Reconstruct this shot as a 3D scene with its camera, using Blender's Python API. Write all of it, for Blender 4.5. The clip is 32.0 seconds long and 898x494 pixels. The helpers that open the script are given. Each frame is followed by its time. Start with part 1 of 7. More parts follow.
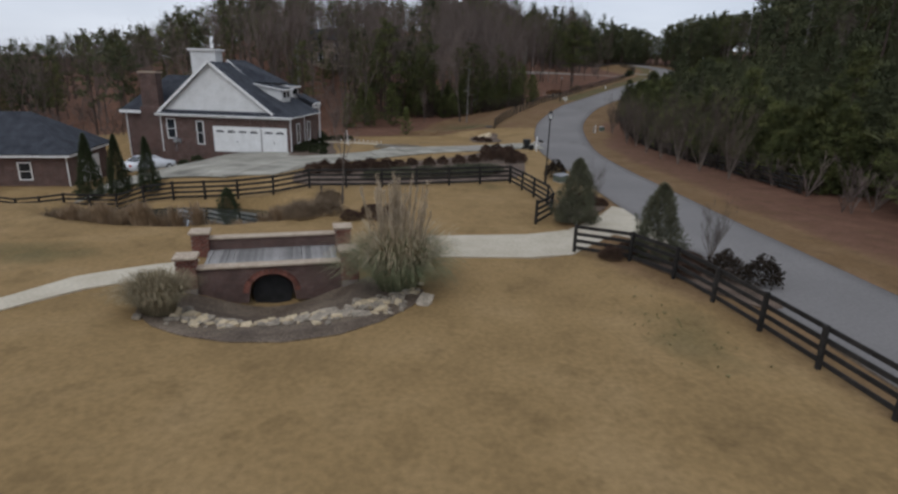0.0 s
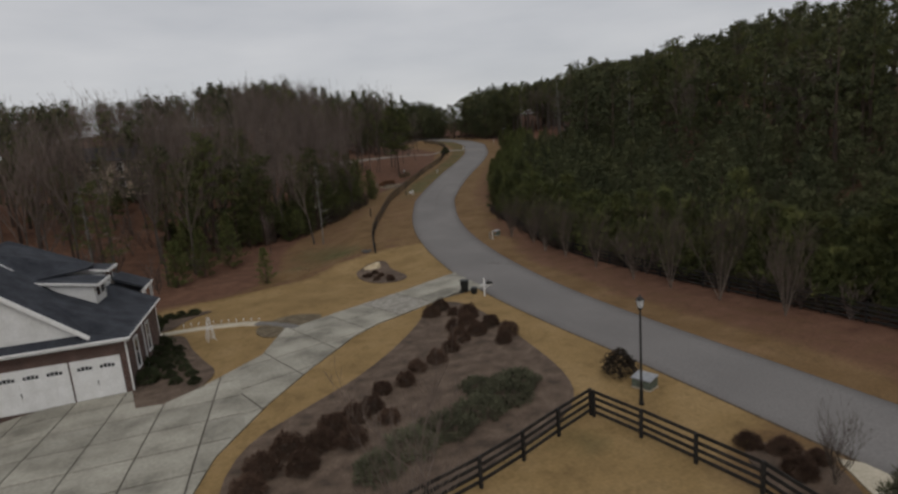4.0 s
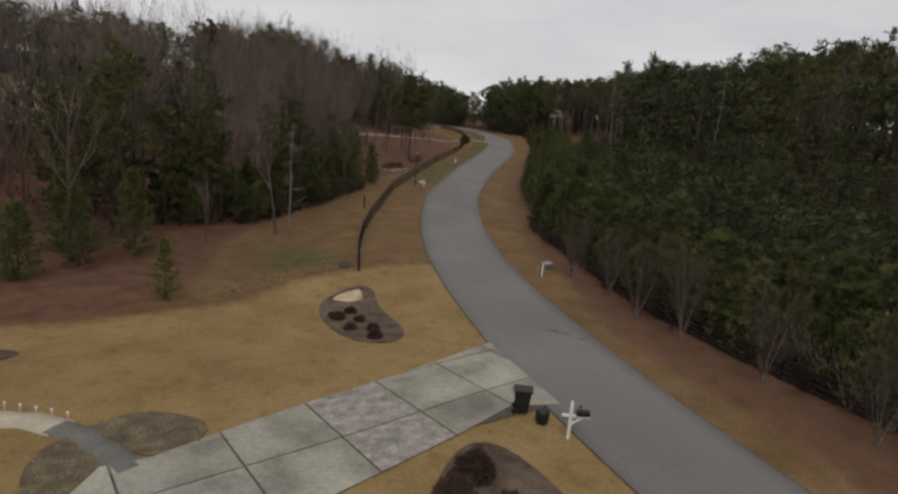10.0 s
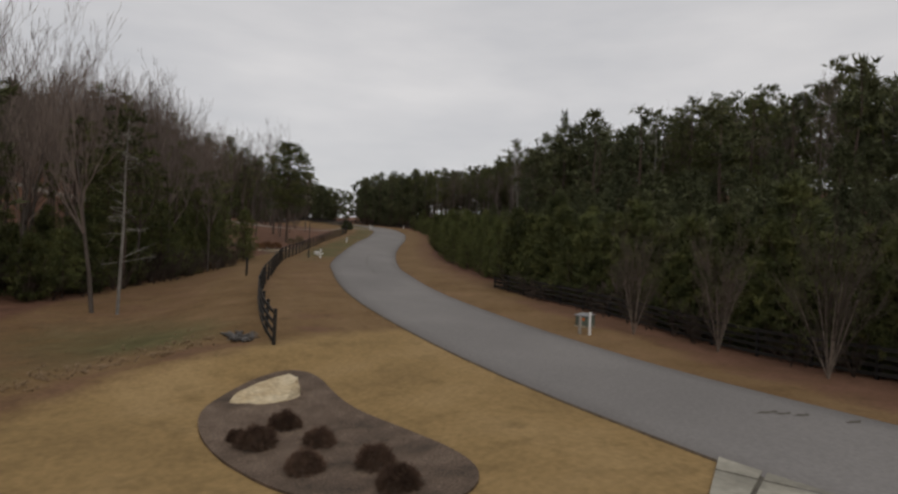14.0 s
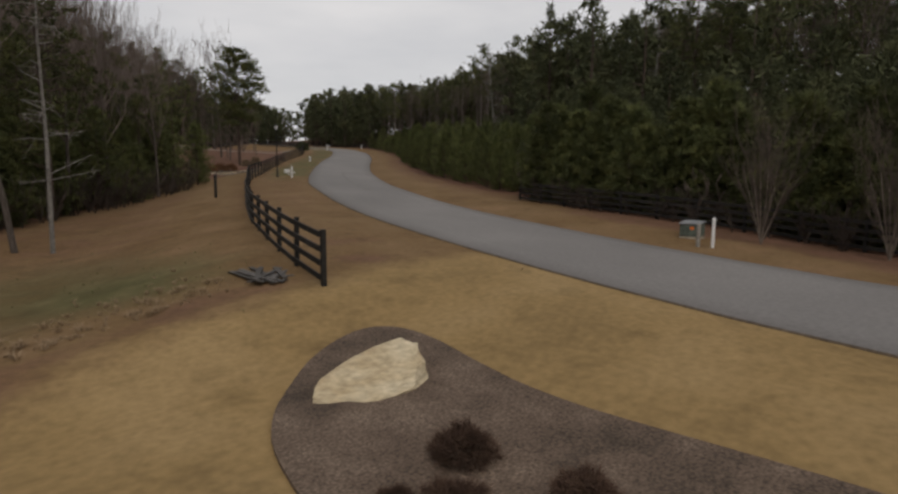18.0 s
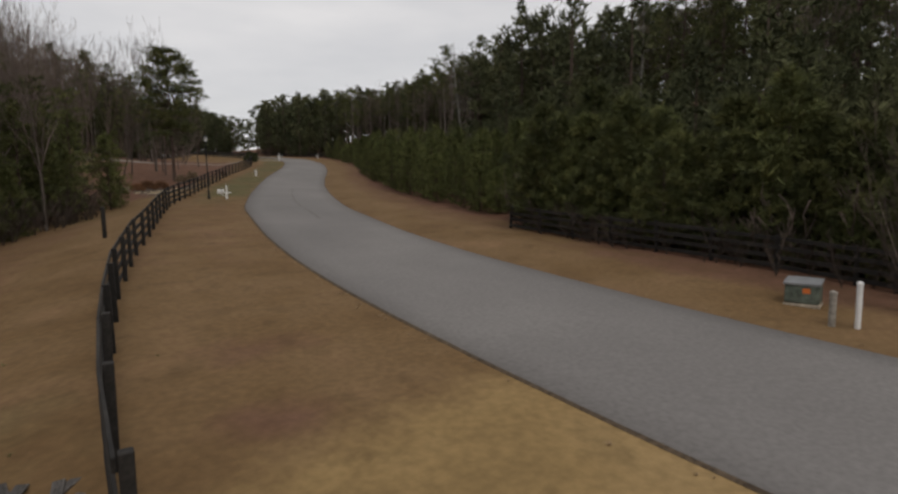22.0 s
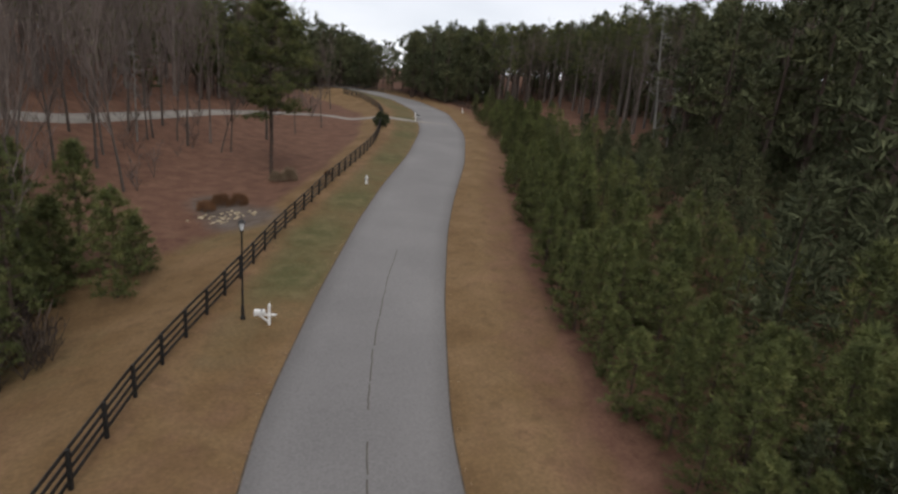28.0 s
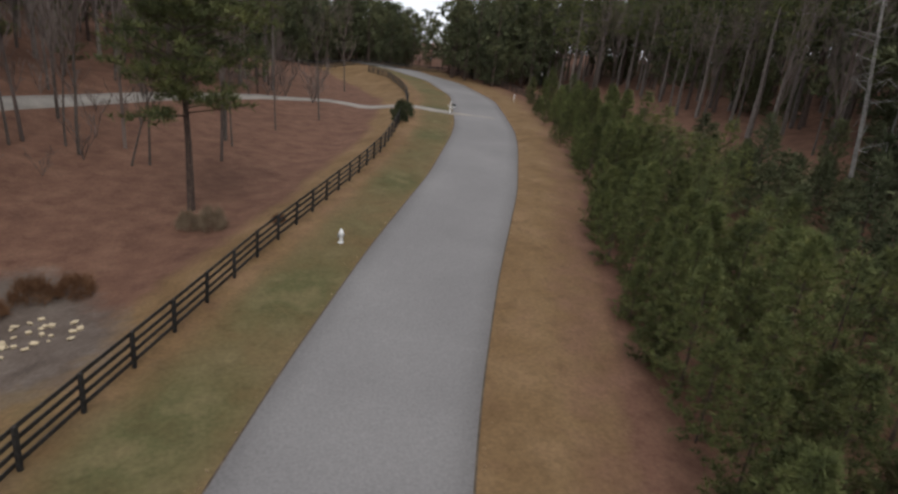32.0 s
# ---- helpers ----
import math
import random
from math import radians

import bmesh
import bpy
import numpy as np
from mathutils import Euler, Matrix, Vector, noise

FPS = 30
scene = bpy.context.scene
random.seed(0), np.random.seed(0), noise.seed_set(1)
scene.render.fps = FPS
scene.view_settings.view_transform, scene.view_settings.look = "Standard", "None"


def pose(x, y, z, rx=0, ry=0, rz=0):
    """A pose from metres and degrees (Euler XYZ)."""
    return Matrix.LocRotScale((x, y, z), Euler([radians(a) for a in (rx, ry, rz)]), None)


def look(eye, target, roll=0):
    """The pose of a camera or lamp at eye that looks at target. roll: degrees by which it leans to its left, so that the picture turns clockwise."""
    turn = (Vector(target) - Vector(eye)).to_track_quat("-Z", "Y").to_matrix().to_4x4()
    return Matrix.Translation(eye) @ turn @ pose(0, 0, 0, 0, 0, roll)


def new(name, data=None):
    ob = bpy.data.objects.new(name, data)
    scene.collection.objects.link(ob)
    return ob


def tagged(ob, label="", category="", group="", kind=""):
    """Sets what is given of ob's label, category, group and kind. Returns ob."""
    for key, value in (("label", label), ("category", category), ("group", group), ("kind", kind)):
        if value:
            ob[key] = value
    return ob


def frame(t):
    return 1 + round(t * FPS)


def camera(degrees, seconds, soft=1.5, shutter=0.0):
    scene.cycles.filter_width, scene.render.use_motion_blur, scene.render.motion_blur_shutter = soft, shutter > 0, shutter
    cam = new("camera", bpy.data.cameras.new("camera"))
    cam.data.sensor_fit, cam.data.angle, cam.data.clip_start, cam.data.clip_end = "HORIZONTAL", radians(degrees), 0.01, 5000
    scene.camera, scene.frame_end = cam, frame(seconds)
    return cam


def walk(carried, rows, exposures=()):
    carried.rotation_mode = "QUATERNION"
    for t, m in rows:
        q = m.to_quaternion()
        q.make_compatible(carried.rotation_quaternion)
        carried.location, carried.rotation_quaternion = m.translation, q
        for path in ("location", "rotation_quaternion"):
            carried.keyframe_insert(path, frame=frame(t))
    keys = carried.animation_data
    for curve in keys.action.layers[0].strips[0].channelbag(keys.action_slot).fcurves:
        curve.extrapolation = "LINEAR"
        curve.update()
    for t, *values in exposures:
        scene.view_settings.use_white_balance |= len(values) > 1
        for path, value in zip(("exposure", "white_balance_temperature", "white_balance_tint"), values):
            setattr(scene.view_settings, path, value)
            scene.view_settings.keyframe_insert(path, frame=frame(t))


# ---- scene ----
# camera and its flight
cam = camera(77.3, 32.0, soft=2.6)
PATH = [
    (0, 0.64, 0.51, 7.87, 72.67, -1.72, -0.98),
    (0.5, -0.36, 4.57, 7.36, 82.48, -11.21, -1.76),
    (1, -1.40, 8.25, 7.36, 85.10, -7.45, -2.83),
    (1.5, -2.56, 11.82, 7.79, 85.41, -1.35, -3.07),
    (2, -3.58, 14.68, 8.32, 84.66, 2.71, -3.64),
    (2.5, -4.97, 16.72, 9.09, 85.26, 7.10, -7.93),
    (3, -6.46, 18.24, 10.59, 82.56, 7.90, -14.20),
    (3.5, -7.75, 19.93, 12.01, 79.77, 6.34, -19.10),
    (5.5, -9.32, 27.95, 14.96, 78.69, 2.77, -25.00),
    (6, -8.87, 29.95, 15.39, 78.31, 6.49, -24.79),
    (6.5, -8.35, 32.09, 15.47, 78.53, 10.76, -24.77),
    (7, -7.84, 33.95, 15.03, 81.06, 6.95, -28.17),
    (7.5, -7.01, 35.90, 14.07, 82.29, 3.46, -29.19),
    (8, -5.60, 38.13, 12.77, 80.66, 1.26, -27.01),
    (8.5, -3.98, 40.45, 12.03, 78.76, -4.90, -24.91),
    (9, -2.73, 42.65, 11.85, 76.84, -8.95, -24.01),
    (9.5, -2.06, 44.67, 11.59, 78.68, -9.59, -24.13),
    (10, -1.51, 47.21, 11.07, 78.36, -4.87, -22.62),
    (10.5, -1.14, 49.85, 10.25, 79.53, 0.97, -20.93),
    (11, -0.75, 52.48, 9.28, 82.59, 0.58, -22.35),
    (11.5, -0.27, 55.15, 8.32, 83.75, -2.23, -25.40),
    (12, 0.16, 57.80, 7.31, 83.21, -3.56, -28.62),
    (12.5, 0.55, 60.36, 6.33, 81.76, -5.80, -31.04),
    (13, 0.85, 62.96, 5.59, 81.72, -1.24, -32.36),
    (13.5, 1.05, 65.81, 4.33, 86.20, -2.34, -35.25),
    (14, 1.14, 68.25, 3.40, 90.70, -2.50, -36.11),
    (14.5, 1.11, 70.02, 3.35, 88.89, 2.08, -34.91),
    (16.5, 0.46, 74.36, 2.14, 86.03, 4.65, -30.99),
    (17, 0.71, 75.61, 1.87, 84.51, 4.58, -33.98),
    (17.5, 1.29, 76.77, 1.94, 84.05, 4.13, -38.64),
    (18, 1.86, 77.61, 2.23, 83.01, -0.27, -41.71),
    (18.5, 2.32, 78.35, 2.54, 82.38, -1.30, -43.40),
    (19, 2.70, 79.18, 2.86, 81.52, -0.10, -44.74),
    (19.5, 3.08, 80.15, 3.00, 80.50, -0.22, -45.70),
    (20, 3.53, 81.08, 2.81, 80.60, 4.52, -46.27),
    (20.5, 4.21, 82.00, 2.67, 80.30, 4.47, -46.13),
    (21, 5.11, 82.96, 2.51, 81.57, 2.98, -45.79),
    (21.5, 6.13, 83.79, 2.64, 82.12, 2.00, -45.67),
    (22, 7.38, 84.64, 3.26, 83.53, 0.86, -45.53),
    (22.5, 8.22, 85.41, 4.15, 81.65, 0.45, -45.66),
    (23, 9.44, 86.05, 5.40, 80.62, 0.25, -44.68),
    (23.5, 10.71, 87.57, 6.79, 79.17, -0.53, -42.00),
    (24, 11.97, 89.14, 8.08, 78.27, -1.08, -39.58),
    (24.5, 13.26, 90.74, 9.01, 77.59, -0.67, -37.14),
    (25, 14.44, 92.32, 9.81, 77.12, 0.23, -36.01),
    (25.5, 15.41, 93.99, 10.87, 77.05, -1.77, -34.51),
    (26, 16.36, 95.76, 11.98, 76.18, -3.32, -34.37),
    (26.5, 17.54, 97.58, 12.95, 74.96, -3.46, -33.56),
    (28.5, 23.47, 106.64, 14.76, 74.22, -5.15, -31.35),
    (29, 25.05, 109.16, 15.01, 73.19, -4.67, -31.31),
    (29.5, 26.65, 111.99, 15.02, 73.15, -4.36, -30.96),
    (30, 28.56, 114.78, 14.87, 71.80, -6.43, -29.04),
    (30.5, 30.54, 117.92, 14.71, 71.92, -7.55, -27.58),
    (31, 32.42, 120.97, 14.74, 72.77, -6.92, -27.55),
    (31.5, 34.04, 124.57, 14.73, 73.14, -6.24, -27.48),
    (32, 35.73, 128.00, 14.92, 72.09, -6.29, -27.58),
]


def flight_pose(x, y, z, tilt, lean, turn):
    """Turn about z, then tilt, then lean about the line of sight."""
    return pose(x, y, z, 0, 0, turn) @ pose(0, 0, 0, tilt) @ pose(0, 0, 0, 0, 0, -lean)


EXPOSURE = [(0, .12, 5950, 12), (.5, .05, 6300, 11), (1, .03, 6350, 11), (2, -.24, 6350, 11), (3.5, -.27, 6550, 11.5), (6, .04, 6800, 12), (9, .04, 6850, 12), (13, -.03, 6850, 12.5), (17, .02, 6900, 12.5), (19, .06, 6900, 12.5), (23, .15, 6850, 12.5), (24, .34, 6750, 12.5), (26, .47, 6550, 12.5), (29, .6, 6400, 12.5), (32, .68, 6350, 12.5)]
walk(cam, [(r[0], flight_pose(*r[1:])) for r in PATH], EXPOSURE)

# world: overcast winter sky, one wide weak sun
world = bpy.data.worlds.new("overcast")
scene.world = world
world.use_nodes = True
wt = world.node_tree
wt.nodes.clear()
w_out = wt.nodes.new("ShaderNodeOutputWorld")
w_bg = wt.nodes.new("ShaderNodeBackground")
w_sky = wt.nodes.new("ShaderNodeTexSky")
w_sky.sky_type, w_sky.sun_disc = "NISHITA", False
w_sky.sun_elevation, w_sky.sun_rotation = radians(38), radians(200)
w_co = wt.nodes.new("ShaderNodeTexCoord")
w_map = wt.nodes.new("ShaderNodeMapping")
w_map.inputs["Scale"].default_value = (1.6, 1.6, 6.0)
w_noise = wt.nodes.new("ShaderNodeTexNoise")
w_noise.inputs["Scale"].default_value, w_noise.inputs["Detail"].default_value = 1.7, 6.0
w_ramp = wt.nodes.new("ShaderNodeValToRGB")
w_ramp.color_ramp.elements[0].position, w_ramp.color_ramp.elements[0].color = 0.3, (5.5, 5.7, 6.0, 1)
w_ramp.color_ramp.elements[1].position, w_ramp.color_ramp.elements[1].color = 0.72, (7.2, 7.3, 7.45, 1)
w_mix = wt.nodes.new("ShaderNodeMixRGB")
w_mix.inputs[0].default_value = 0.9
wt.links.new(w_co.outputs["Generated"], w_map.inputs[0])
wt.links.new(w_map.outputs[0], w_noise.inputs["Vector"])
wt.links.new(w_noise.outputs["Fac"], w_ramp.inputs[0])
wt.links.new(w_sky.outputs[0], w_mix.inputs[1])
wt.links.new(w_ramp.outputs[0], w_mix.inputs[2])
wt.links.new(w_mix.outputs[0], w_bg.inputs[0])
wt.links.new(w_bg.outputs[0], w_out.inputs[0])
w_bg.inputs[1].default_value = 0.1
sun = bpy.data.lights.new("sun", "SUN")
sun.energy, sun.angle, sun.color = 0.7, radians(25), (1.0, 0.96, 0.9)
new("sun", sun).matrix_world = look((0, 0, 60), (15, 40, 0))


# materials
def material(name, colors, scale=1.0, rough=0.9, detail=6.0, bump=0.0, metal=0.0, spec=0.3, fine=0.0, rand=0.0, stretch=(1, 1, 1), island=False, fine_amt=0.35, coord="Object"):
    """Noise-mixed colours at two scales, with an optional tint per object or per piece."""
    m = bpy.data.materials.new(name)
    m.use_nodes = True
    nt = m.node_tree
    b = nt.nodes["Principled BSDF"]
    b.inputs["Roughness"].default_value, b.inputs["Metallic"].default_value = rough, metal
    b.inputs["Specular IOR Level"].default_value = spec
    co = nt.nodes.new("ShaderNodeTexCoord")
    mp = nt.nodes.new("ShaderNodeMapping")
    mp.inputs["Scale"].default_value = stretch
    nt.links.new(co.outputs[coord], mp.inputs[0])
    n = nt.nodes.new("ShaderNodeTexNoise")
    n.inputs["Scale"].default_value, n.inputs["Detail"].default_value = scale, detail
    nt.links.new(mp.outputs[0], n.inputs["Vector"])
    r = nt.nodes.new("ShaderNodeValToRGB")
    while len(r.color_ramp.elements) < len(colors):
        r.color_ramp.elements.new(0.5)
    for i, c in enumerate(colors):
        r.color_ramp.elements[i].position = 0.3 + 0.4 * i / max(1, len(colors) - 1)
        r.color_ramp.elements[i].color = (*c, 1)
    nt.links.new(n.outputs["Fac"], r.inputs[0])
    out = r.outputs[0]
    if fine:
        n2 = nt.nodes.new("ShaderNodeTexNoise")
        n2.inputs["Scale"].default_value, n2.inputs["Detail"].default_value = fine, 4.0
        nt.links.new(mp.outputs[0], n2.inputs["Vector"])
        r2 = nt.nodes.new("ShaderNodeMapRange")
        r2.inputs[1].default_value, r2.inputs[2].default_value = 0.3, 0.7
        r2.inputs[3].default_value, r2.inputs[4].default_value = 1 - fine_amt, 1 + fine_amt
        nt.links.new(n2.outputs["Fac"], r2.inputs[0])
        mul = nt.nodes.new("ShaderNodeVectorMath")
        mul.operation = "SCALE"
        nt.links.new(out, mul.inputs[0])
        nt.links.new(r2.outputs[0], mul.inputs["Scale"])
        out = mul.outputs[0]
    if rand:
        if island:
            g = nt.nodes.new("ShaderNodeNewGeometry")
            src = g.outputs["Random Per Island"]
        else:
            g = nt.nodes.new("ShaderNodeObjectInfo")
            src = g.outputs["Random"]
        r3 = nt.nodes.new("ShaderNodeMapRange")
        r3.inputs[3].default_value, r3.inputs[4].default_value = 1 - rand, 1 + rand
        nt.links.new(src, r3.inputs[0])
        mul = nt.nodes.new("ShaderNodeVectorMath")
        mul.operation = "SCALE"
        nt.links.new(out, mul.inputs[0])
        nt.links.new(r3.outputs[0], mul.inputs["Scale"])
        out = mul.outputs[0]
    nt.links.new(out, b.inputs["Base Color"])
    if bump:
        bp = nt.nodes.new("ShaderNodeBump")
        bp.inputs["Strength"].default_value, bp.inputs["Distance"].default_value = bump, 0.02
        nt.links.new((n2 if fine else n).outputs["Fac"], bp.inputs["Height"])
        nt.links.new(bp.outputs[0], b.inputs["Normal"])
    return m


M = {}
M["asphalt"] = material("asphalt", [(.158, .149, .143), (.178, .168, .161), (.204, .193, .184)], .12, .9, fine=9, bump=.2, fine_amt=.12)
M["concrete"] = material("concrete", [(.16, .15, .122), (.295, .279, .23), (.37, .352, .295)], .4, .85, fine=6, bump=.15, rand=.12, fine_amt=.15)
M["concrete_worn"] = material("concrete_worn", [(.19, .176, .148), (.275, .257, .22), (.37, .35, .31)], 2.2, .9, fine=11, bump=.4, fine_amt=.3)
M["shoulder"] = material("shoulder", [(.075, .055, .038), (.13, .095, .062)], 1.5, .95, fine=12, fine_amt=.4)
M["joint"] = material("joint", [(.07, .06, .05), (.11, .1, .08)], 3, .95)
M["path_concrete"] = material("path_concrete", [(.42, .37, .28), (.52, .47, .37)], .7, .9, fine=8, bump=.15, rand=.06, fine_amt=.12)
M["mulch"] = material("mulch", [(.06, .043, .031), (.108, .076, .055), (.15, .109, .08)], 1.2, .95, fine=22, bump=.8, fine_amt=.5)
M["bed_cover"] = material("bed_cover", [(.085, .066, .042), (.13, .102, .064), (.18, .145, .092)], 1.6, .95, fine=14, bump=.8, fine_amt=.5)
M["grey_walk"] = material("grey_walk", [(.14, .13, .118), (.185, .175, .158)], 1.2, .85, fine=8, bump=.15, fine_amt=.15)
M["black_board"] = material("black_board", [(.012, .011, .010), (.03, .027, .024)], 4, .8, fine=20, rand=.25, bump=.1)
M["grey_board"] = material("grey_board", [(.04, .036, .033), (.125, .115, .106)], 4, .85, fine=20, rand=.4, stretch=(6, 1, 1), bump=.2)
M["brick"] = material("brick", [(.13, .05, .038), (.2, .085, .06)], 2, .9, fine=14, rand=.3)
M["mortar"] = material("mortar", [(.22, .19, .16), (.3, .26, .22)], 5, .95)
M["cap_stone"] = material("cap_stone", [(.34, .27, .2), (.46, .38, .29)], 3, .9, fine=20, bump=.25)
M["white_paint"] = material("white_paint", [(.7, .7, .68), (.8, .8, .79)], 1.5, .55, fine=10, fine_amt=.06)
M["white_siding"] = material("white_siding", [(.6, .6, .58), (.72, .72, .71)], .8, .6, fine=6, fine_amt=.06)
M["shingle"] = material("shingle", [(.022, .025, .032), (.05, .055, .066)], 1.2, .9, fine=14, bump=.3, fine_amt=.4)
M["weathered_wood"] = material("weathered_wood", [(.16, .15, .14), (.28, .27, .26)], 2, .85, fine=18, rand=.3, stretch=(7, .5, 1), bump=.2)
M["glass_dark"] = material("glass_dark", [(.015, .018, .022), (.03, .034, .04)], 1, .08, spec=.6)
M["lamp_black"] = material("lamp_black", [(.012, .012, .012), (.02, .02, .02)], 3, .45)
M["lamp_glass"] = material("lamp_glass", [(.6, .62, .62), (.7, .72, .72)], 3, .2)
M["bin_plastic"] = material("bin_plastic", [(.012, .013, .013), (.022, .024, .024)], 3, .5)
M["stream_soil"] = material("stream_soil", [(.075, .055, .04), (.13, .098, .07), (.185, .145, .105)], .9, .95, fine=16, bump=.9, fine_amt=.6)
M["bark"] = material("bark", [(.06, .048, .04), (.12, .1, .085)], 3, .95, fine=14, bump=.5, stretch=(3, 3, .6))
M["pine_bark"] = material("pine_bark", [(.05, .035, .028), (.1, .07, .055)], 3, .95, fine=12, bump=.6, stretch=(3, 3, .8))
M["trunk_grey"] = material("trunk_grey", [(.1, .082, .07), (.19, .16, .14)], 3, .95, fine=12, bump=.5, stretch=(3, 3, .8), rand=.3)
M["bare_twig"] = material("bare_twig", [(.1, .076, .064), (.17, .135, .115)], .5, .95, rand=.3)
M["pale_wood"] = material("pale_wood", [(.14, .13, .115), (.225, .21, .19)], 2, .9, fine=9)
M["pine_needle"] = material("pine_needle", [(.047, .056, .025), (.09, .1, .038), (.148, .147, .052)], .7, .8, rand=.3, island=False, fine=3, fine_amt=.4, spec=.15)
M["young_needle"] = material("young_needle", [(.06, .072, .028), (.107, .12, .043), (.165, .168, .06)], .9, .8, rand=.28, fine=3, fine_amt=.4, spec=.15)
M["far_needle"] = material("far_needle", [(.051, .058, .032), (.084, .092, .047), (.122, .124, .06)], .15, .85, rand=.35, island=True, spec=.1)
M["far_twig"] = material("far_twig", [(.09, .068, .058), (.16, .125, .105)], .12, .95, rand=.3, island=True)
M["shrub_brown"] = material("shrub_brown", [(.062, .038, .028), (.122, .078, .055)], 3, .9, rand=.25, spec=.1)
M["rust_brush"] = material("rust_brush", [(.12, .06, .032), (.21, .115, .062)], 2, .95, rand=.2, spec=.1)
M["shrub_dark"] = material("shrub_dark", [(.028, .022, .017), (.06, .046, .034)], 3, .9, rand=.15, spec=.1)
M["shrub_green"] = material("shrub_green", [(.035, .042, .022), (.066, .074, .036)], 2, .85, rand=.25, spec=.1)
M["juniper"] = material("juniper", [(.072, .074, .048), (.135, .134, .086)], 2, .85, rand=.2, spec=.1)
M["brush_tan"] = material("brush_tan", [(.145, .108, .07), (.26, .197, .134)], 2, .95, rand=.2, spec=.1, island=True)
M["pampas_leaf"] = material("pampas_leaf", [(.1, .112, .058), (.2, .205, .115)], 2, .9, rand=.25, spec=.1, island=True)
M["pampas_dry"] = material("pampas_dry", [(.13, .108, .062), (.24, .2, .125)], 2, .9, rand=.25, spec=.1, island=True)
M["hill_drive"] = material("hill_drive", [(.2, .18, .155), (.28, .25, .215)], .7, .9, fine=8, bump=.15, fine_amt=.12)
M["cypress"] = material("cypress", [(.036, .047, .024), (.075, .09, .046)], 2, .85, rand=.2, spec=.1)
M["dry_grass"] = material("dry_grass", [(.3, .24, .15), (.48, .4, .27)], 2, .9, rand=.2, spec=.1, island=True)
M["vase_twig"] = material("vase_twig", [(.07, .053, .042), (.115, .09, .072)], .8, .95, rand=.2)
M["vase_stem"] = material("vase_stem", [(.14, .112, .088), (.23, .19, .155)], 3, .9, fine=12, bump=.3, stretch=(3, 3, .6))
# dark brown twigs, coloured deeper still in place of shade under the pines
M["shaded_thicket_twig"] = material("shaded_thicket_twig", [(.036, .027, .021), (.072, .054, .042)], .6, .95, rand=.25, island=True)
M["plume"] = material("plume", [(.34, .275, .19), (.5, .42, .31)], 2, .95, rand=.2, spec=.05, island=True)
M["green_grass"] = material("green_grass", [(.1, .105, .045), (.18, .175, .085)], 2, .9, rand=.2, spec=.1, island=True)
M["reed"] = material("reed", [(.2, .14, .085), (.34, .25, .16)], 2, .9, rand=.25, spec=.1, island=True)
M["sandstone"] = material("sandstone", [(.38, .29, .17), (.5, .41, .27), (.56, .48, .34)], 1.3, .9, fine=7, bump=.8, rand=.08, fine_amt=.22, stretch=(1, 1, 4))
M["stone_grey"] = material("stone_grey", [(.2, .17, .13), (.36, .31, .24)], 2, .9, fine=12, bump=.5, rand=.3)
M["green_box"] = material("green_box", [(.085, .105, .085), (.125, .148, .12)], 2, .6, fine=8)
M["grey_box"] = material("grey_box", [(.24, .22, .19), (.32, .3, .26)], 2, .7, fine=8)
M["orange_label"] = material("orange_label", [(.6, .14, .03), (.7, .2, .05)], 3, .6)
M["silver"] = material("silver", [(.5, .5, .5), (.62, .62, .62)], 3, .4, metal=.7)
M["car_paint"] = material("car_paint", [(.62, .63, .65), (.7, .71, .72)], 1, .25, spec=.5)
M["rubber"] = material("rubber", [(.012, .012, .012), (.025, .025, .025)], 4, .85)
M["red_lamp"] = material("red_lamp", [(.3, .02, .015), (.4, .03, .02)], 3, .3)
M["water"] = material("water", [(.025, .028, .022), (.04, .042, .033)], .4, .04, spec=.6)
M["steel"] = material("steel", [(.25, .26, .27), (.4, .41, .42)], 3, .45, metal=.6)


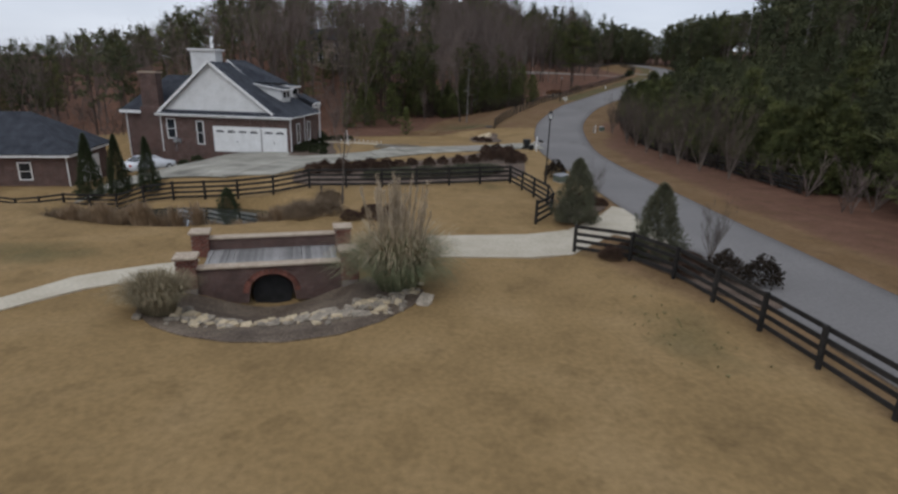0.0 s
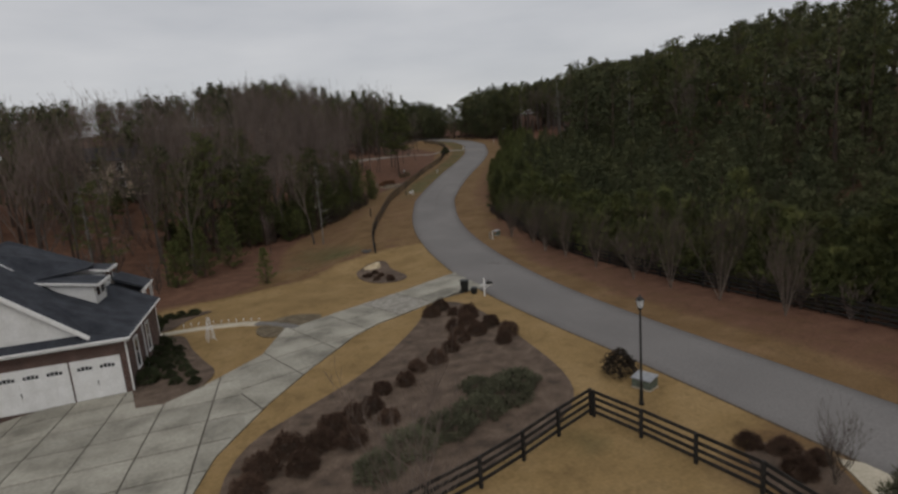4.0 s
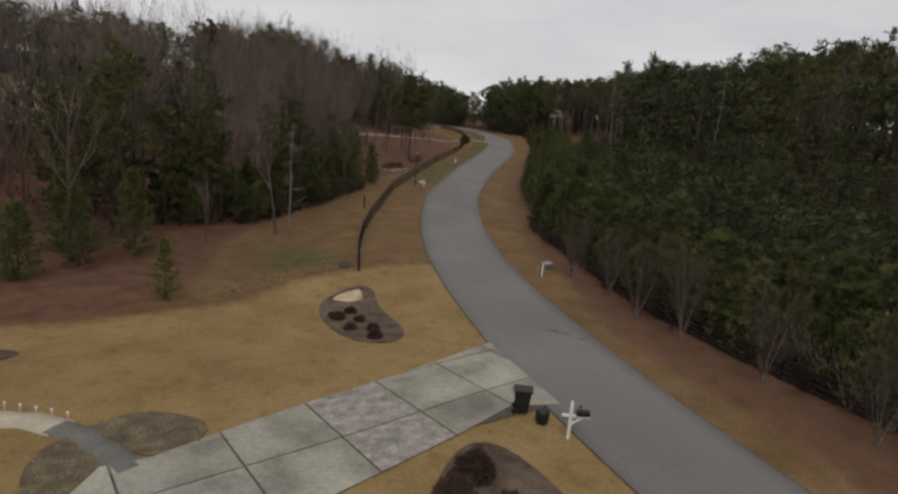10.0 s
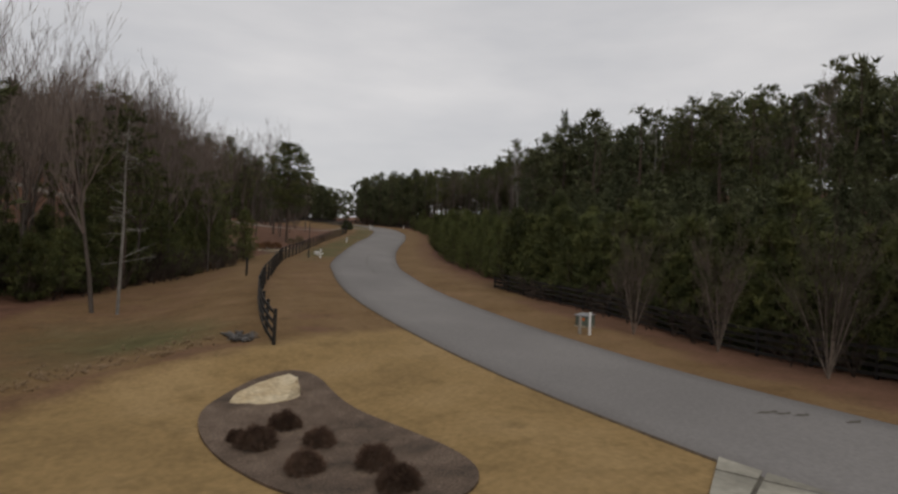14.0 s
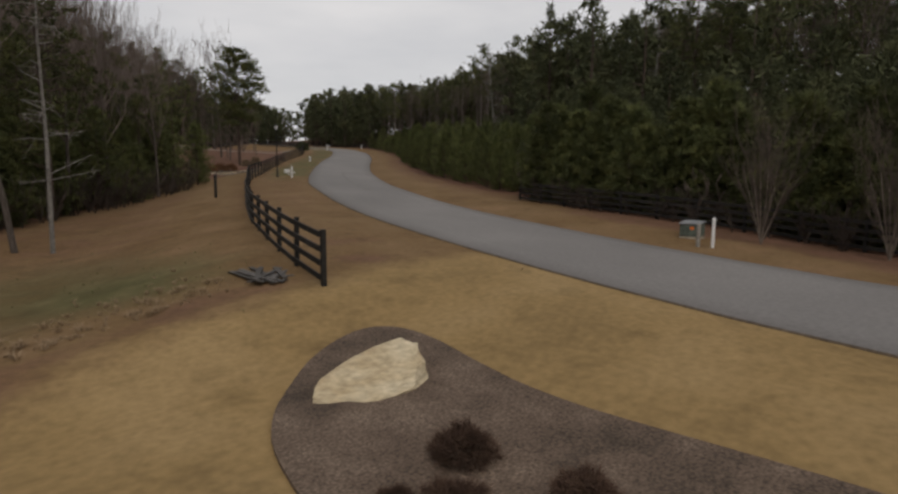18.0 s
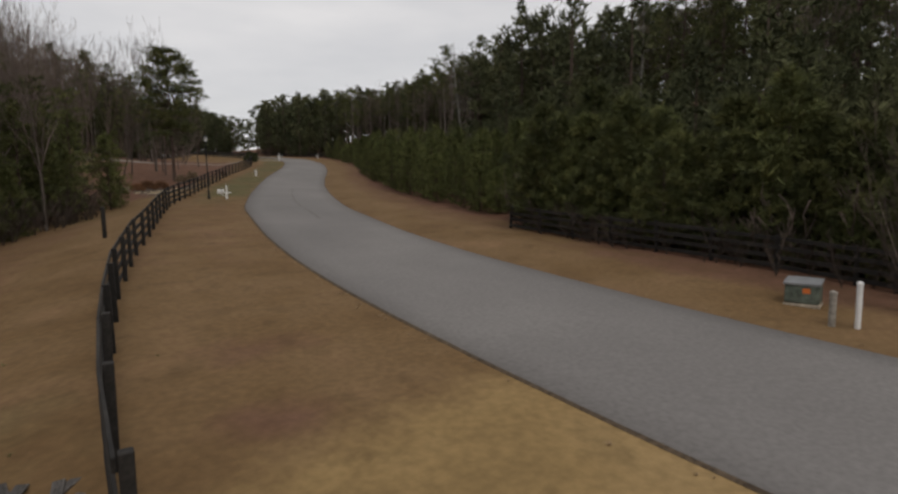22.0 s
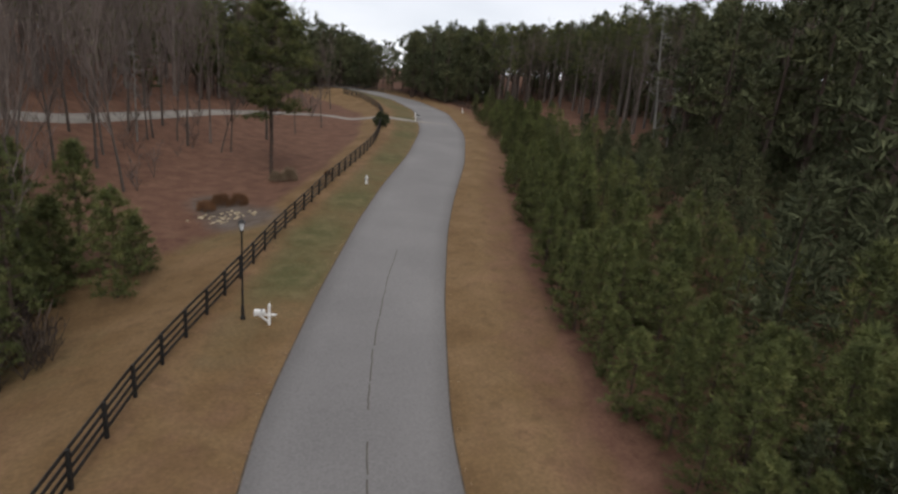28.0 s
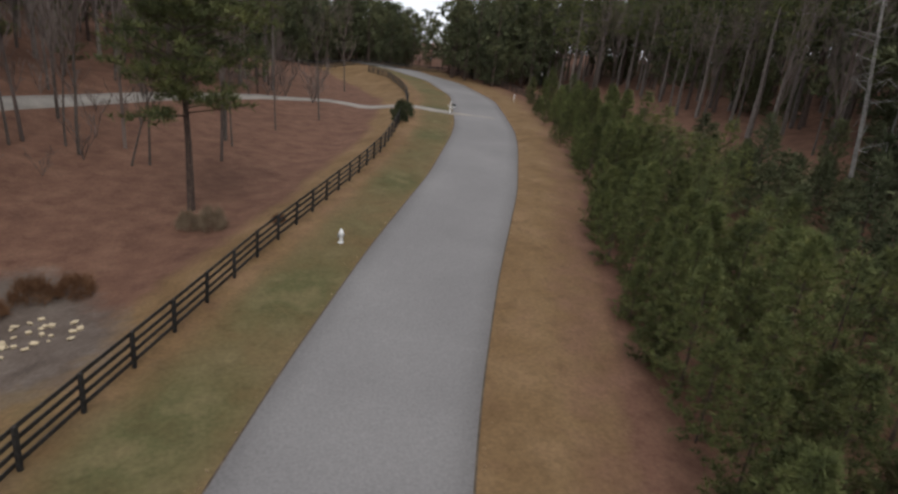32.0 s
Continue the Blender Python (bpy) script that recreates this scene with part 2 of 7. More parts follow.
def ground_material():
    m = bpy.data.materials.new("ground_cover")
    m.use_nodes = True
    nt = m.node_tree
    b = nt.nodes["Principled BSDF"]
    b.inputs["Roughness"].default_value, b.inputs["Specular IOR Level"].default_value = .95, .1
    co = nt.nodes.new("ShaderNodeTexCoord")
    at = nt.nodes.new("ShaderNodeVertexColor")
    at.layer_name = "cover"
    sep = nt.nodes.new("ShaderNodeSeparateColor")
    nt.links.new(at.outputs["Color"], sep.inputs[0])

    def noise_node(scale, detail=5.0):
        n = nt.nodes.new("ShaderNodeTexNoise")
        n.inputs["Scale"].default_value, n.inputs["Detail"].default_value = scale, detail
        nt.links.new(co.outputs["Object"], n.inputs["Vector"])
        return n

    broad, mid, small, fleck, tiny = noise_node(.09), noise_node(.7), noise_node(1.7, 4.0), noise_node(6.0, 10.0), noise_node(22.0, 4.0)

    def ramp(src, colors):
        r = nt.nodes.new("ShaderNodeValToRGB")
        while len(r.color_ramp.elements) < len(colors):
            r.color_ramp.elements.new(.5)
        for i, c in enumerate(colors):
            r.color_ramp.elements[i].position = .3 + .4 * i / (len(colors) - 1)
            r.color_ramp.elements[i].color = (*c, 1)
        nt.links.new(src.outputs["Fac"], r.inputs[0])
        return r.outputs[0]

    def mix(fac, a, c):
        n = nt.nodes.new("ShaderNodeMixRGB")
        nt.links.new(fac, n.inputs[0])
        nt.links.new(a, n.inputs[1])
        nt.links.new(c, n.inputs[2])
        return n.outputs[0]

    def edge(channel, src, amount=.5, soft=.08):
        """A mask whose border is frayed by noise."""
        a = nt.nodes.new("ShaderNodeMath")
        a.operation = "MULTIPLY_ADD"
        nt.links.new(src.outputs["Fac"], a.inputs[0])
        a.inputs[1].default_value = amount
        nt.links.new(channel, a.inputs[2])
        r = nt.nodes.new("ShaderNodeMapRange")
        r.inputs[1].default_value, r.inputs[2].default_value = .5 - soft + amount * .5, .5 + soft + amount * .5
        nt.links.new(a.outputs[0], r.inputs[0])
        return r.outputs[0]

    patch = noise_node(.32, 3.0)
    verge = ramp(patch, [(.135, .083, .04), (.158, .099, .048), (.172, .11, .056), (.2, .124, .066)])
    lawn = ramp(patch, [(.212, .142, .064), (.252, .169, .076), (.288, .197, .094)])
    litter = ramp(mid, [(.1, .053, .036), (.128, .068, .045), (.156, .087, .057)])
    green = ramp(mid, [(.064, .062, .025), (.092, .085, .037), (.14, .112, .055)])
    col = mix(edge(sep.outputs[0], small, .6, .28), verge, lawn)
    col = mix(edge(sep.outputs[1], mid, .6, .2), col, litter)
    col = mix(edge(sep.outputs[2], mid, .6, .24), col, green)
    bare = nt.nodes.new("ShaderNodeMath")
    bare.operation = "SUBTRACT"
    bare.inputs[0].default_value = 1.0
    nt.links.new(at.outputs["Alpha"], bare.inputs[1])
    col = mix(edge(bare.outputs[0], small, .5, .2), col, ramp(mid, [(.088, .067, .053), (.115, .09, .073), (.145, .117, .095)]))
    grain = nt.nodes.new("ShaderNodeMapRange")
    grain.inputs[1].default_value, grain.inputs[2].default_value = .3, .7
    grain.inputs[3].default_value, grain.inputs[4].default_value = .81, 1.17
    blend = nt.nodes.new("ShaderNodeMath")
    blend.operation = "MULTIPLY_ADD"
    nt.links.new(fleck.outputs["Fac"], blend.inputs[0])
    blend.inputs[1].default_value = .78
    half = nt.nodes.new("ShaderNodeMath")
    half.operation = "MULTIPLY"
    half.inputs[1].default_value = .22
    nt.links.new(small.outputs["Fac"], half.inputs[0])
    nt.links.new(half.outputs[0], blend.inputs[2])
    nt.links.new(blend.outputs[0], grain.inputs[0])
    # worn scuffs: bare darker marks a hand to a metre across
    scuff = noise_node(1.15, 9.0)
    wear = nt.nodes.new("ShaderNodeMapRange")
    wear.inputs[1].default_value, wear.inputs[2].default_value = .54, .7
    wear.inputs[3].default_value, wear.inputs[4].default_value = 1.02, .84
    nt.links.new(scuff.outputs["Fac"], wear.inputs[0])
    both = nt.nodes.new("ShaderNodeMath")
    both.operation = "MULTIPLY"
    nt.links.new(grain.outputs[0], both.inputs[0])
    nt.links.new(wear.outputs[0], both.inputs[1])
    sc = nt.nodes.new("ShaderNodeVectorMath")
    sc.operation = "SCALE"
    nt.links.new(col, sc.inputs[0])
    nt.links.new(both.outputs[0], sc.inputs["Scale"])
    nt.links.new(sc.outputs[0], b.inputs["Base Color"])
    bp = nt.nodes.new("ShaderNodeBump")
    bp.inputs["Strength"].default_value, bp.inputs["Distance"].default_value = .35, .03
    nt.links.new(tiny.outputs["Fac"], bp.inputs["Height"])
    nt.links.new(bp.outputs[0], b.inputs["Normal"])
    return m


M["ground"] = ground_material()


# building blocks
def mesh_data(name, verts, faces, mats, smooth=False, slots=None):
    me = bpy.data.meshes.new(name)
    me.from_pydata([tuple(v) for v in verts] if not isinstance(verts, np.ndarray) else verts.tolist(), [], faces.tolist() if isinstance(faces, np.ndarray) else faces)
    for m in (mats if isinstance(mats, (list, tuple)) else [mats]):
        me.materials.append(m)
    if smooth:
        me.polygons.foreach_set("use_smooth", [True] * len(me.polygons))
    if slots is not None:
        me.polygons.foreach_set("material_index", slots)
    me.update()
    return me


def bm_data(name, bm, mat, smooth=False):
    me = bpy.data.meshes.new(name)
    bm.to_mesh(me)
    bm.free()
    me.materials.append(mat)
    if smooth:
        me.polygons.foreach_set("use_smooth", [True] * len(me.polygons))
    return me


def part(name, data, parent=None, label="", at=None, mat=None):
    """Links a mesh (or a bmesh with its material) as one object under a thing or part."""
    if isinstance(data, bmesh.types.BMesh):
        data = bm_data(name, data, mat)
    ob = new(name, data)
    if parent is not None:
        ob.parent = parent
    if at is not None:
        ob.matrix_basis = at
    if label:
        ob["label"] = label
    return ob


def thing(name, m, label, category, group="", kind=""):
    ob = new(name)
    ob.matrix_basis = m
    ob.empty_display_size = .2
    return tagged(ob, label, category, group, kind)


def box(bm, lo, hi, bevel=0.0):
    """A box between two corners, bevelled."""
    r = bmesh.ops.create_cube(bm, size=1)
    for v in r["verts"]:
        v.co = Vector([lo[i] + (v.co[i] + .5) * (hi[i] - lo[i]) for i in range(3)])
    if bevel:
        es = list({e for v in r["verts"] for e in v.link_edges})
        bmesh.ops.bevel(bm, geom=es, offset=bevel, segments=1, affect="EDGES")
    return bm


def boxes(*specs, bevel=0.0):
    bm = bmesh.new()
    for lo, hi in specs:
        box(bm, lo, hi, bevel)
    return bm


def lathe(rings, sides=12, m=None):
    """A turned shape from (radius, height) rings."""
    bm = bmesh.new()
    rows = []
    for r, z in rings:
        rows.append([bm.verts.new((r * math.cos(2 * math.pi * k / sides), r * math.sin(2 * math.pi * k / sides), z)) for k in range(sides)])
    for a, c in zip(rows, rows[1:]):
        for k in range(sides):
            bm.faces.new((a[k], a[(k + 1) % sides], c[(k + 1) % sides], c[k]))
    bm.faces.new(rows[0][::-1])
    bm.faces.new(rows[-1])
    if m is not None:
        bm.transform(m)
    return bm


# the lie of the land
ROAD = [(-90,36),(-60,27),(-40,21.8),(-20,18.2),(0,16.2),(15,15.2),(30,14.5),(44,14.3),(54,14.3),(62,14.7),(70,15.6),(77,16.8),(85,18.0),(91,19.1),(96,20.2),(103,22.2),(110,24.6),(115,26.6),(122,29.35),(133,35.3),(145,42.4),(154,48.3),(168,58.15),(183,67.45),(190,71.3),(213,81.5),(235,86.5),(255,84.5),(268,78),(280,66),(288,50),(292,25),(293,0)]
HGT = [(-90,1.2),(-40,.6),(20,.35),(45,.1),(60,-.3),(67,-.5),(76,-.8),(85,-.65),(90,-.3),(105,.35),(122,1.6),(132,2.2),(147,3.4),(157,4.6),(163,5.3),(200,8.9),(213,9.9),(260,13.0),(300,14.2),(420,16),(900,20)]
ry=np.array([p[0] for p in ROAD],float); rx=np.array([p[1] for p in ROAD],float)
hy=np.array([p[0] for p in HGT],float); hz=np.array([p[1] for p in HGT],float)
def smooth_interp(q,xs,ys,w=4.0):
    return sum(np.interp(q+o*w,xs,ys) for o in (-1,-.5,0,.5,1))/5
def xc(y): return smooth_interp(np.minimum(y,240.),ry[:27],rx[:27])
def sstep(a,b,v):
    t=np.clip((v-a)/(b-a),0,1); return t*t*(3-2*t)
def terr(x,y):
    x=np.asarray(x,float); y=np.asarray(y,float)
    z=smooth_interp(y,hy,hz,6.0); d=x-xc(y)
    # right bank
    z=z+.35*sstep(3.6,7.5,d)*sstep(80,92,y)+16*sstep(9,88,d)*(1-.45*sstep(190,250,y))
    # left: falls past the fence, rises to the wooded hill
    far=sstep(82,100,y)
    z=z-1.5*sstep(-9.5,-19,d)*far
    z=z-(.25*sstep(-4,-14,d)+.35*sstep(-20,-40,d))*(1-far)*sstep(42,60,y)
    hill=sstep(-26,-95,d)*sstep(72,110,y+.15*d)
    z=z+13*hill*sstep(-95,-38,x)-4*sstep(-45,-85,x)*sstep(70,90,y)
    # the lot falls away past the neighbour's house
    z=z-2.6*sstep(-19,-33,x)*sstep(33,43,y)*(1-sstep(62,76,y))
    z=z-1.3*sstep(-15,-29,x)*sstep(30,36,y)*(1-sstep(40,50,y))
    # the lawn dips round the boulder bed
    z=z-.5*sstep(-5,-11,d)*sstep(72,82,y)*(1-sstep(86.5,90,y))
    # stream bed below the bridge and the pond basin
    z=z-1.4*np.exp(-(((x+5.6)/3.1)**2+((y-20.4)/3.4)**2))
    z=z-1.8*sstep(1.22,.82,np.hypot((x+14.0)/7.2,(y-32.5)/4.3))
    # the yard sinks towards the pond fence
    z=z-(.8*sstep(-8,-12.5,x)+.35*sstep(-12.5,-17,x)+.5*sstep(-18.5,-23,x))*sstep(34,36.8,y)*(1-sstep(39.4,41.6,y))
    return z


def road_half(y):
    """Half the width of the asphalt: narrower at the foot of the lane."""
    return np.interp(y, [-90, 48, 60, 72, 85, 125, 300], [2.75, 2.75, 3.1, 3.5, 3.65, 3.7, 3.8])


def Z(x, y):
    return float(terr(x, y))


def inside(px, py, poly):
    """Which of the points lie inside a polygon."""
    px, py = np.asarray(px, float), np.asarray(py, float)
    res = np.zeros(px.shape, bool)
    n = len(poly)
    for i in range(n):
        (x1, y1), (x2, y2) = poly[i], poly[(i + 1) % n]
        if y1 == y2:
            continue
        c = ((y1 > py) != (y2 > py)) & (px < (x2 - x1) * (py - y1) / (y2 - y1) + x1)
        res ^= c
    return res


def axis(lo, hi, step, outer):
    a = list(np.arange(lo, hi + .01, step))
    g, b, c = step, [], []
    x1, x2 = lo, hi
    while x2 < hi + outer:
        g *= 1.25
        x1, x2 = x1 - g, x2 + g
        b.append(x1)
        c.append(x2)
    return np.array(b[::-1] + a + c)


def soften(a, n=2):
    """Blurs a mask over neighbouring grid points."""
    a = a.astype(float)
    for _ in range(n):
        p = np.pad(a, 1, mode="edge")
        a = (p[1:-1, 1:-1] * 2 + p[:-2, 1:-1] + p[2:, 1:-1] + p[1:-1, :-2] + p[1:-1, 2:]) / 6
    return a


def build_ground():
    xs, ys = axis(-45, 110, .7, 1800), axis(-8, 262, .7, 1800)
    gx, gy = np.meshgrid(xs, ys)
    gz = terr(gx, gy)
    rng = np.random.RandomState(3)
    nx, ny = len(xs), len(ys)
    d = gx - xc(gy)
    near_road = np.abs(d) < 4.2
    gz = gz + np.where(near_road, 0, rng.normal(0, .006, gz.shape))
    verts = np.stack([gx.ravel(), gy.ravel(), gz.ravel()], 1)
    idx = np.arange(nx * ny).reshape(ny, nx)
    faces = np.stack([idx[:-1, :-1].ravel(), idx[:-1, 1:].ravel(), idx[1:, 1:].ravel(), idx[1:, :-1].ravel()], 1)
    me = mesh_data("ground", verts, faces, M["ground"], smooth=True)
    lawn = [(-60, 40), (-60, 83), (-17, 82.6), (-12, 83.2), (-7, 83.8), (-2, 85.1), (-.4, 86.1), (1.1, 87.3), (3.4, 88.9), (5.5, 89.7), (8.5, 90.1), (10.2, 90.8), (12.1, 91.2), (14.5, 91.2), (17, 90.4), (14, 60), (14, 38), (6, 36), (-6, 36)]
    yard = [(-60, -40), (-60, 40), (6, 41), (7.3, 32), (6.8, 24), (10.5, 18), (12.4, 5), (14, -10), (16, -40)]
    pale = inside(gx, gy, lawn) | inside(gx, gy, yard)
    edge_l = np.interp(gy, [84, 87, 92, 104, 110, 117, 122, 128, 134, 140, 156, 175, 260], [-9, -5.5, -3, -1.2, 2, 6, 10, 13, 17, 17, 26, 38, 50])
    woods_l = (gx < edge_l) & (gy > 84)
    woods_l |= (gx < -45) & (gy > 66)
    wob = np.sin(gy * .31) * .5 + np.sin(gy * .83 + 1) * .35
    woods_r = d > np.interp(gy, [92, 112, 200], [9.3, 10.6, 10.6]) + wob
    slope = (gx < wob * .8 + np.interp(gy, [128, 140, 146, 150, 156, 165, 180, 200, 215], [12, 16, 24, 31, 36, 41.3, 51, 61, 66])) & (gy > 128)
    greenish = np.exp(-((d + 6.6) / 3.0) ** 4) * sstep(118, 138, gy) * (.63 + .14 * np.sin(gy * .47 + gx * .2) * np.sin(gy * .19 + 1))
    greenish += .55 * np.exp(-(((gx - 3.5) / 6) ** 2 + ((gy - 99) / 7) ** 2))
    greenish += .5 * np.exp(-(((gx - 4.0) / 1.8) ** 2 + ((gy - 40) / 1.6) ** 2))
    greenish += .5 * np.exp(-(((gx - 8.2) / 2.0) ** 2 + ((gy - 16) / 3.2) ** 2))
    greenish += .6 * np.exp(-(((gx + 16) / 4) ** 2 + ((gy - 22.5) / 2) ** 2))
    greenish += .4 * np.exp(-(((gx - 17.5) / 5) ** 2 + ((gy - 133) / 6) ** 2))
    greenish += .42 * np.exp(-(((gx - 29) / 6) ** 2 + ((gy - 147) / 5) ** 2))
    greenish += .42 * np.exp(-(((gx - 5.5) / 3) ** 2 + ((gy - 94.5) / 2.6) ** 2)) + .4 * np.exp(-(((gx + 1) / 3) ** 2 + ((gy - 91) / 2.4) ** 2))
    col = np.zeros((nx * ny, 4), np.float32)
    col[:, 0] = soften(pale, 4).ravel()
    rim_y = np.interp(gx, [-30, -17, -7, -2, 1.1, 3.4, 5.5, 8.5], [82, 82.6, 83.8, 85.1, 87.3, 88.9, 89.7, 90.1])
    band = np.where((gy - rim_y > .2) & (gy - rim_y < 1.6 + .3 * np.sin(gx * 1.3)) & (gx < 9), .58, 0)
    verge_r = np.where(d > 0, .27 + .24 * sstep(6.5, 10, d), .35 * sstep(-13, -10, d)) * sstep(94, 108, gy) * (np.abs(d) < 13)
    field = .4 * sstep(90.5, 93, gy) * sstep(-11, -15, d) * (1 - sstep(128, 134, gy))
    clay = .62 * np.exp(-(((gx - 11.2) / 1.6) ** 2 + ((gy - 92.3) / 1.1) ** 2)) + .5 * np.exp(-(((gx - 12.6) / 2.2) ** 2 + ((gy - 95.5) / 1.5) ** 2))
    # right verge: darker brown soil plus the pines' shade, both painted as litter
    side = np.where((d > np.interp(gy, [74, 86], [5.2, 6.8]) + .5 * wob) & (d < 20), .66 * (1 - sstep(92, 108, gy)), 0)
    col[:, 1] = soften(woods_l | woods_r | slope, 7).ravel()
    col[:, 1] = np.maximum(np.maximum(col[:, 1], soften(side, 3).ravel()), np.maximum(np.maximum(soften(band, 1), clay), np.maximum(verge_r, field)).ravel())
    col[:, 2] = np.clip(greenish, 0, 1).ravel()
    soil = np.exp(-(((gx - 31) / 3.2) ** 2 + ((gy - 151.6) / 4) ** 2)) + .8 * np.exp(-(((gx - 29.4) / 2.5) ** 2 + ((gy - 157) / 3) ** 2))
    col[:, 3] = 1 - np.clip(soil, 0, 1).ravel()
    at = me.color_attributes.new("cover", "FLOAT_COLOR", "POINT")
    at.data.foreach_set("color", col.ravel())
    tagged(new("ground", me), "dormant tan lawns, brown verges and reddish leaf litter", "ground", kind="structure")


build_ground()


def ribbon(name, line, half, lift, mat, step=1.0, across=4, close_edge=.12):
    """A strip with a small thickness that follows the ground along a line."""
    pts = np.array(line, float)
    seg = np.hypot(*np.diff(pts, axis=0).T)
    s = np.concatenate([[0], np.cumsum(seg)])
    n = max(2, int(s[-1] / step))
    q = np.linspace(0, s[-1], n)
    x, y = np.interp(q, s, pts[:, 0]), np.interp(q, s, pts[:, 1])
    k = max(1, int(2.0 / step))
    for _ in range(2):
        x[k:-k] = sum(np.roll(x, o)[k:-k] for o in range(-k, k + 1)) / (2 * k + 1)
        y[k:-k] = sum(np.roll(y, o)[k:-k] for o in range(-k, k + 1)) / (2 * k + 1)
    tx, ty = np.gradient(x), np.gradient(y)
    ln = np.hypot(tx, ty)
    nxv, nyv = -ty / ln, tx / ln
    offs = np.linspace(-1, 1, across + 1)
    V = []
    hw = np.interp(q, np.linspace(0, s[-1], len(half)), half) if isinstance(half, (list, tuple)) else half(y) if callable(half) else np.full(n, half)
    for o in offs:
        px, py = x + nxv * o * hw, y + nyv * o * hw
        V.append(np.stack([px, py, terr(px, py) + lift + .03 * (1 - o * o)], 1))
    for o in (-1, 1):
        px, py = x + nxv * o * (hw + .03), y + nyv * o * (hw + .03)
        V.insert(0 if o < 0 else len(V), np.stack([px, py, terr(px, py) - close_edge], 1))
    w = len(V)
    V = np.stack(V, 1).reshape(-1, 3)
    idx = np.arange(n * w).reshape(n, w)
    F = np.stack([idx[:-1, :-1].ravel(), idx[:-1, 1:].ravel(), idx[1:, 1:].ravel(), idx[1:, :-1].ravel()], 1)[:, ::-1]
    return mesh_data(name, V, F, mat, smooth=True)


tagged(new("road_shoulder", ribbon("road_shoulder", [(x, y) for y, x in ROAD], lambda y: road_half(y) + .08, .03, M["shoulder"], 1.0, 6)), "dark crumbly soil along the asphalt edge", "road edge", kind="structure")
tagged(new("road", ribbon("road", [(x, y) for y, x in ROAD], road_half, .05, M["asphalt"], 1.0, 6)), "grey asphalt lane winding uphill between verges", "road", kind="structure")


def sheet(name, poly, lift, mat, step=.5, rim=.1):
    """A flat piece of paving or bed with a lowered rim, laid on the ground."""
    poly = np.array(poly, float)
    out = []
    for a, c in zip(poly, np.roll(poly, -1, axis=0)):
        k = max(1, int(np.hypot(*(c - a)) / step))
        out += [a + (c - a) * i / k for i in range(k)]
    out = np.array(out)
    bm = bmesh.new()
    top = [bm.verts.new((p[0], p[1], 0)) for p in out]
    f = bm.faces.new(top)
    bmesh.ops.triangulate(bm, faces=[f])
    for _ in range(3):
        es = [e for e in bm.edges if e.calc_length() > step * 2.2]
        if es:
            bmesh.ops.subdivide_edges(bm, edges=es, cuts=1)
            bmesh.ops.triangulate(bm, faces=bm.faces[:])
    bm.verts.ensure_lookup_table()
    if sum(f.normal.z for f in bm.faces) < 0:
        bmesh.ops.reverse_faces(bm, faces=bm.faces[:])
    for v in bm.verts:
        v.co.z = Z(v.co.x, v.co.y) + lift
    border = [e for e in bm.edges if e.is_boundary]
    r = bmesh.ops.extrude_edge_only(bm, edges=border)
    for g in r["geom"]:
        if isinstance(g, bmesh.types.BMVert):
            g.co.z -= rim + lift
    return bm_data(name, bm, mat)


# paved drives
DRIVE = [(12.9, 74.4), (6.75, 71.6), (2.72, 70.1), (-.78, 68.4), (-3.7, 66.8), (-5.2, 66.6), (-7.4, 61.0), (-11.3, 57.2), (-14.4, 55.0), (-15.2, 59.6), (-23.6, 60.5), (-24.4, 54.6), (-27.2, 53.4), (-27.8, 47), (-27.6, 43), (-20, 41.6), (-15.3, 41.2), (-11.9, 42.3), (-10.4, 47.2), (-7.7, 52), (-4.6, 56.4), (-.85, 61), (1.5, 62.9), (7.2, 65.4), (10.2, 66.9), (12.6, 66.6)]


def clip_poly(poly, ax, lim, keep_low):
    """Cuts a polygon by a line of one axis."""
    out = []
    for a, c in zip(poly, poly[1:] + poly[:1]):
        ia, ic = (a[ax] <= lim) == keep_low, (c[ax] <= lim) == keep_low
        if ia:
            out.append(a)
        if ia != ic:
            t = (lim - a[ax]) / (c[ax] - a[ax])
            out.append((a[0] + t * (c[0] - a[0]), a[1] + t * (c[1] - a[1])))
    return out


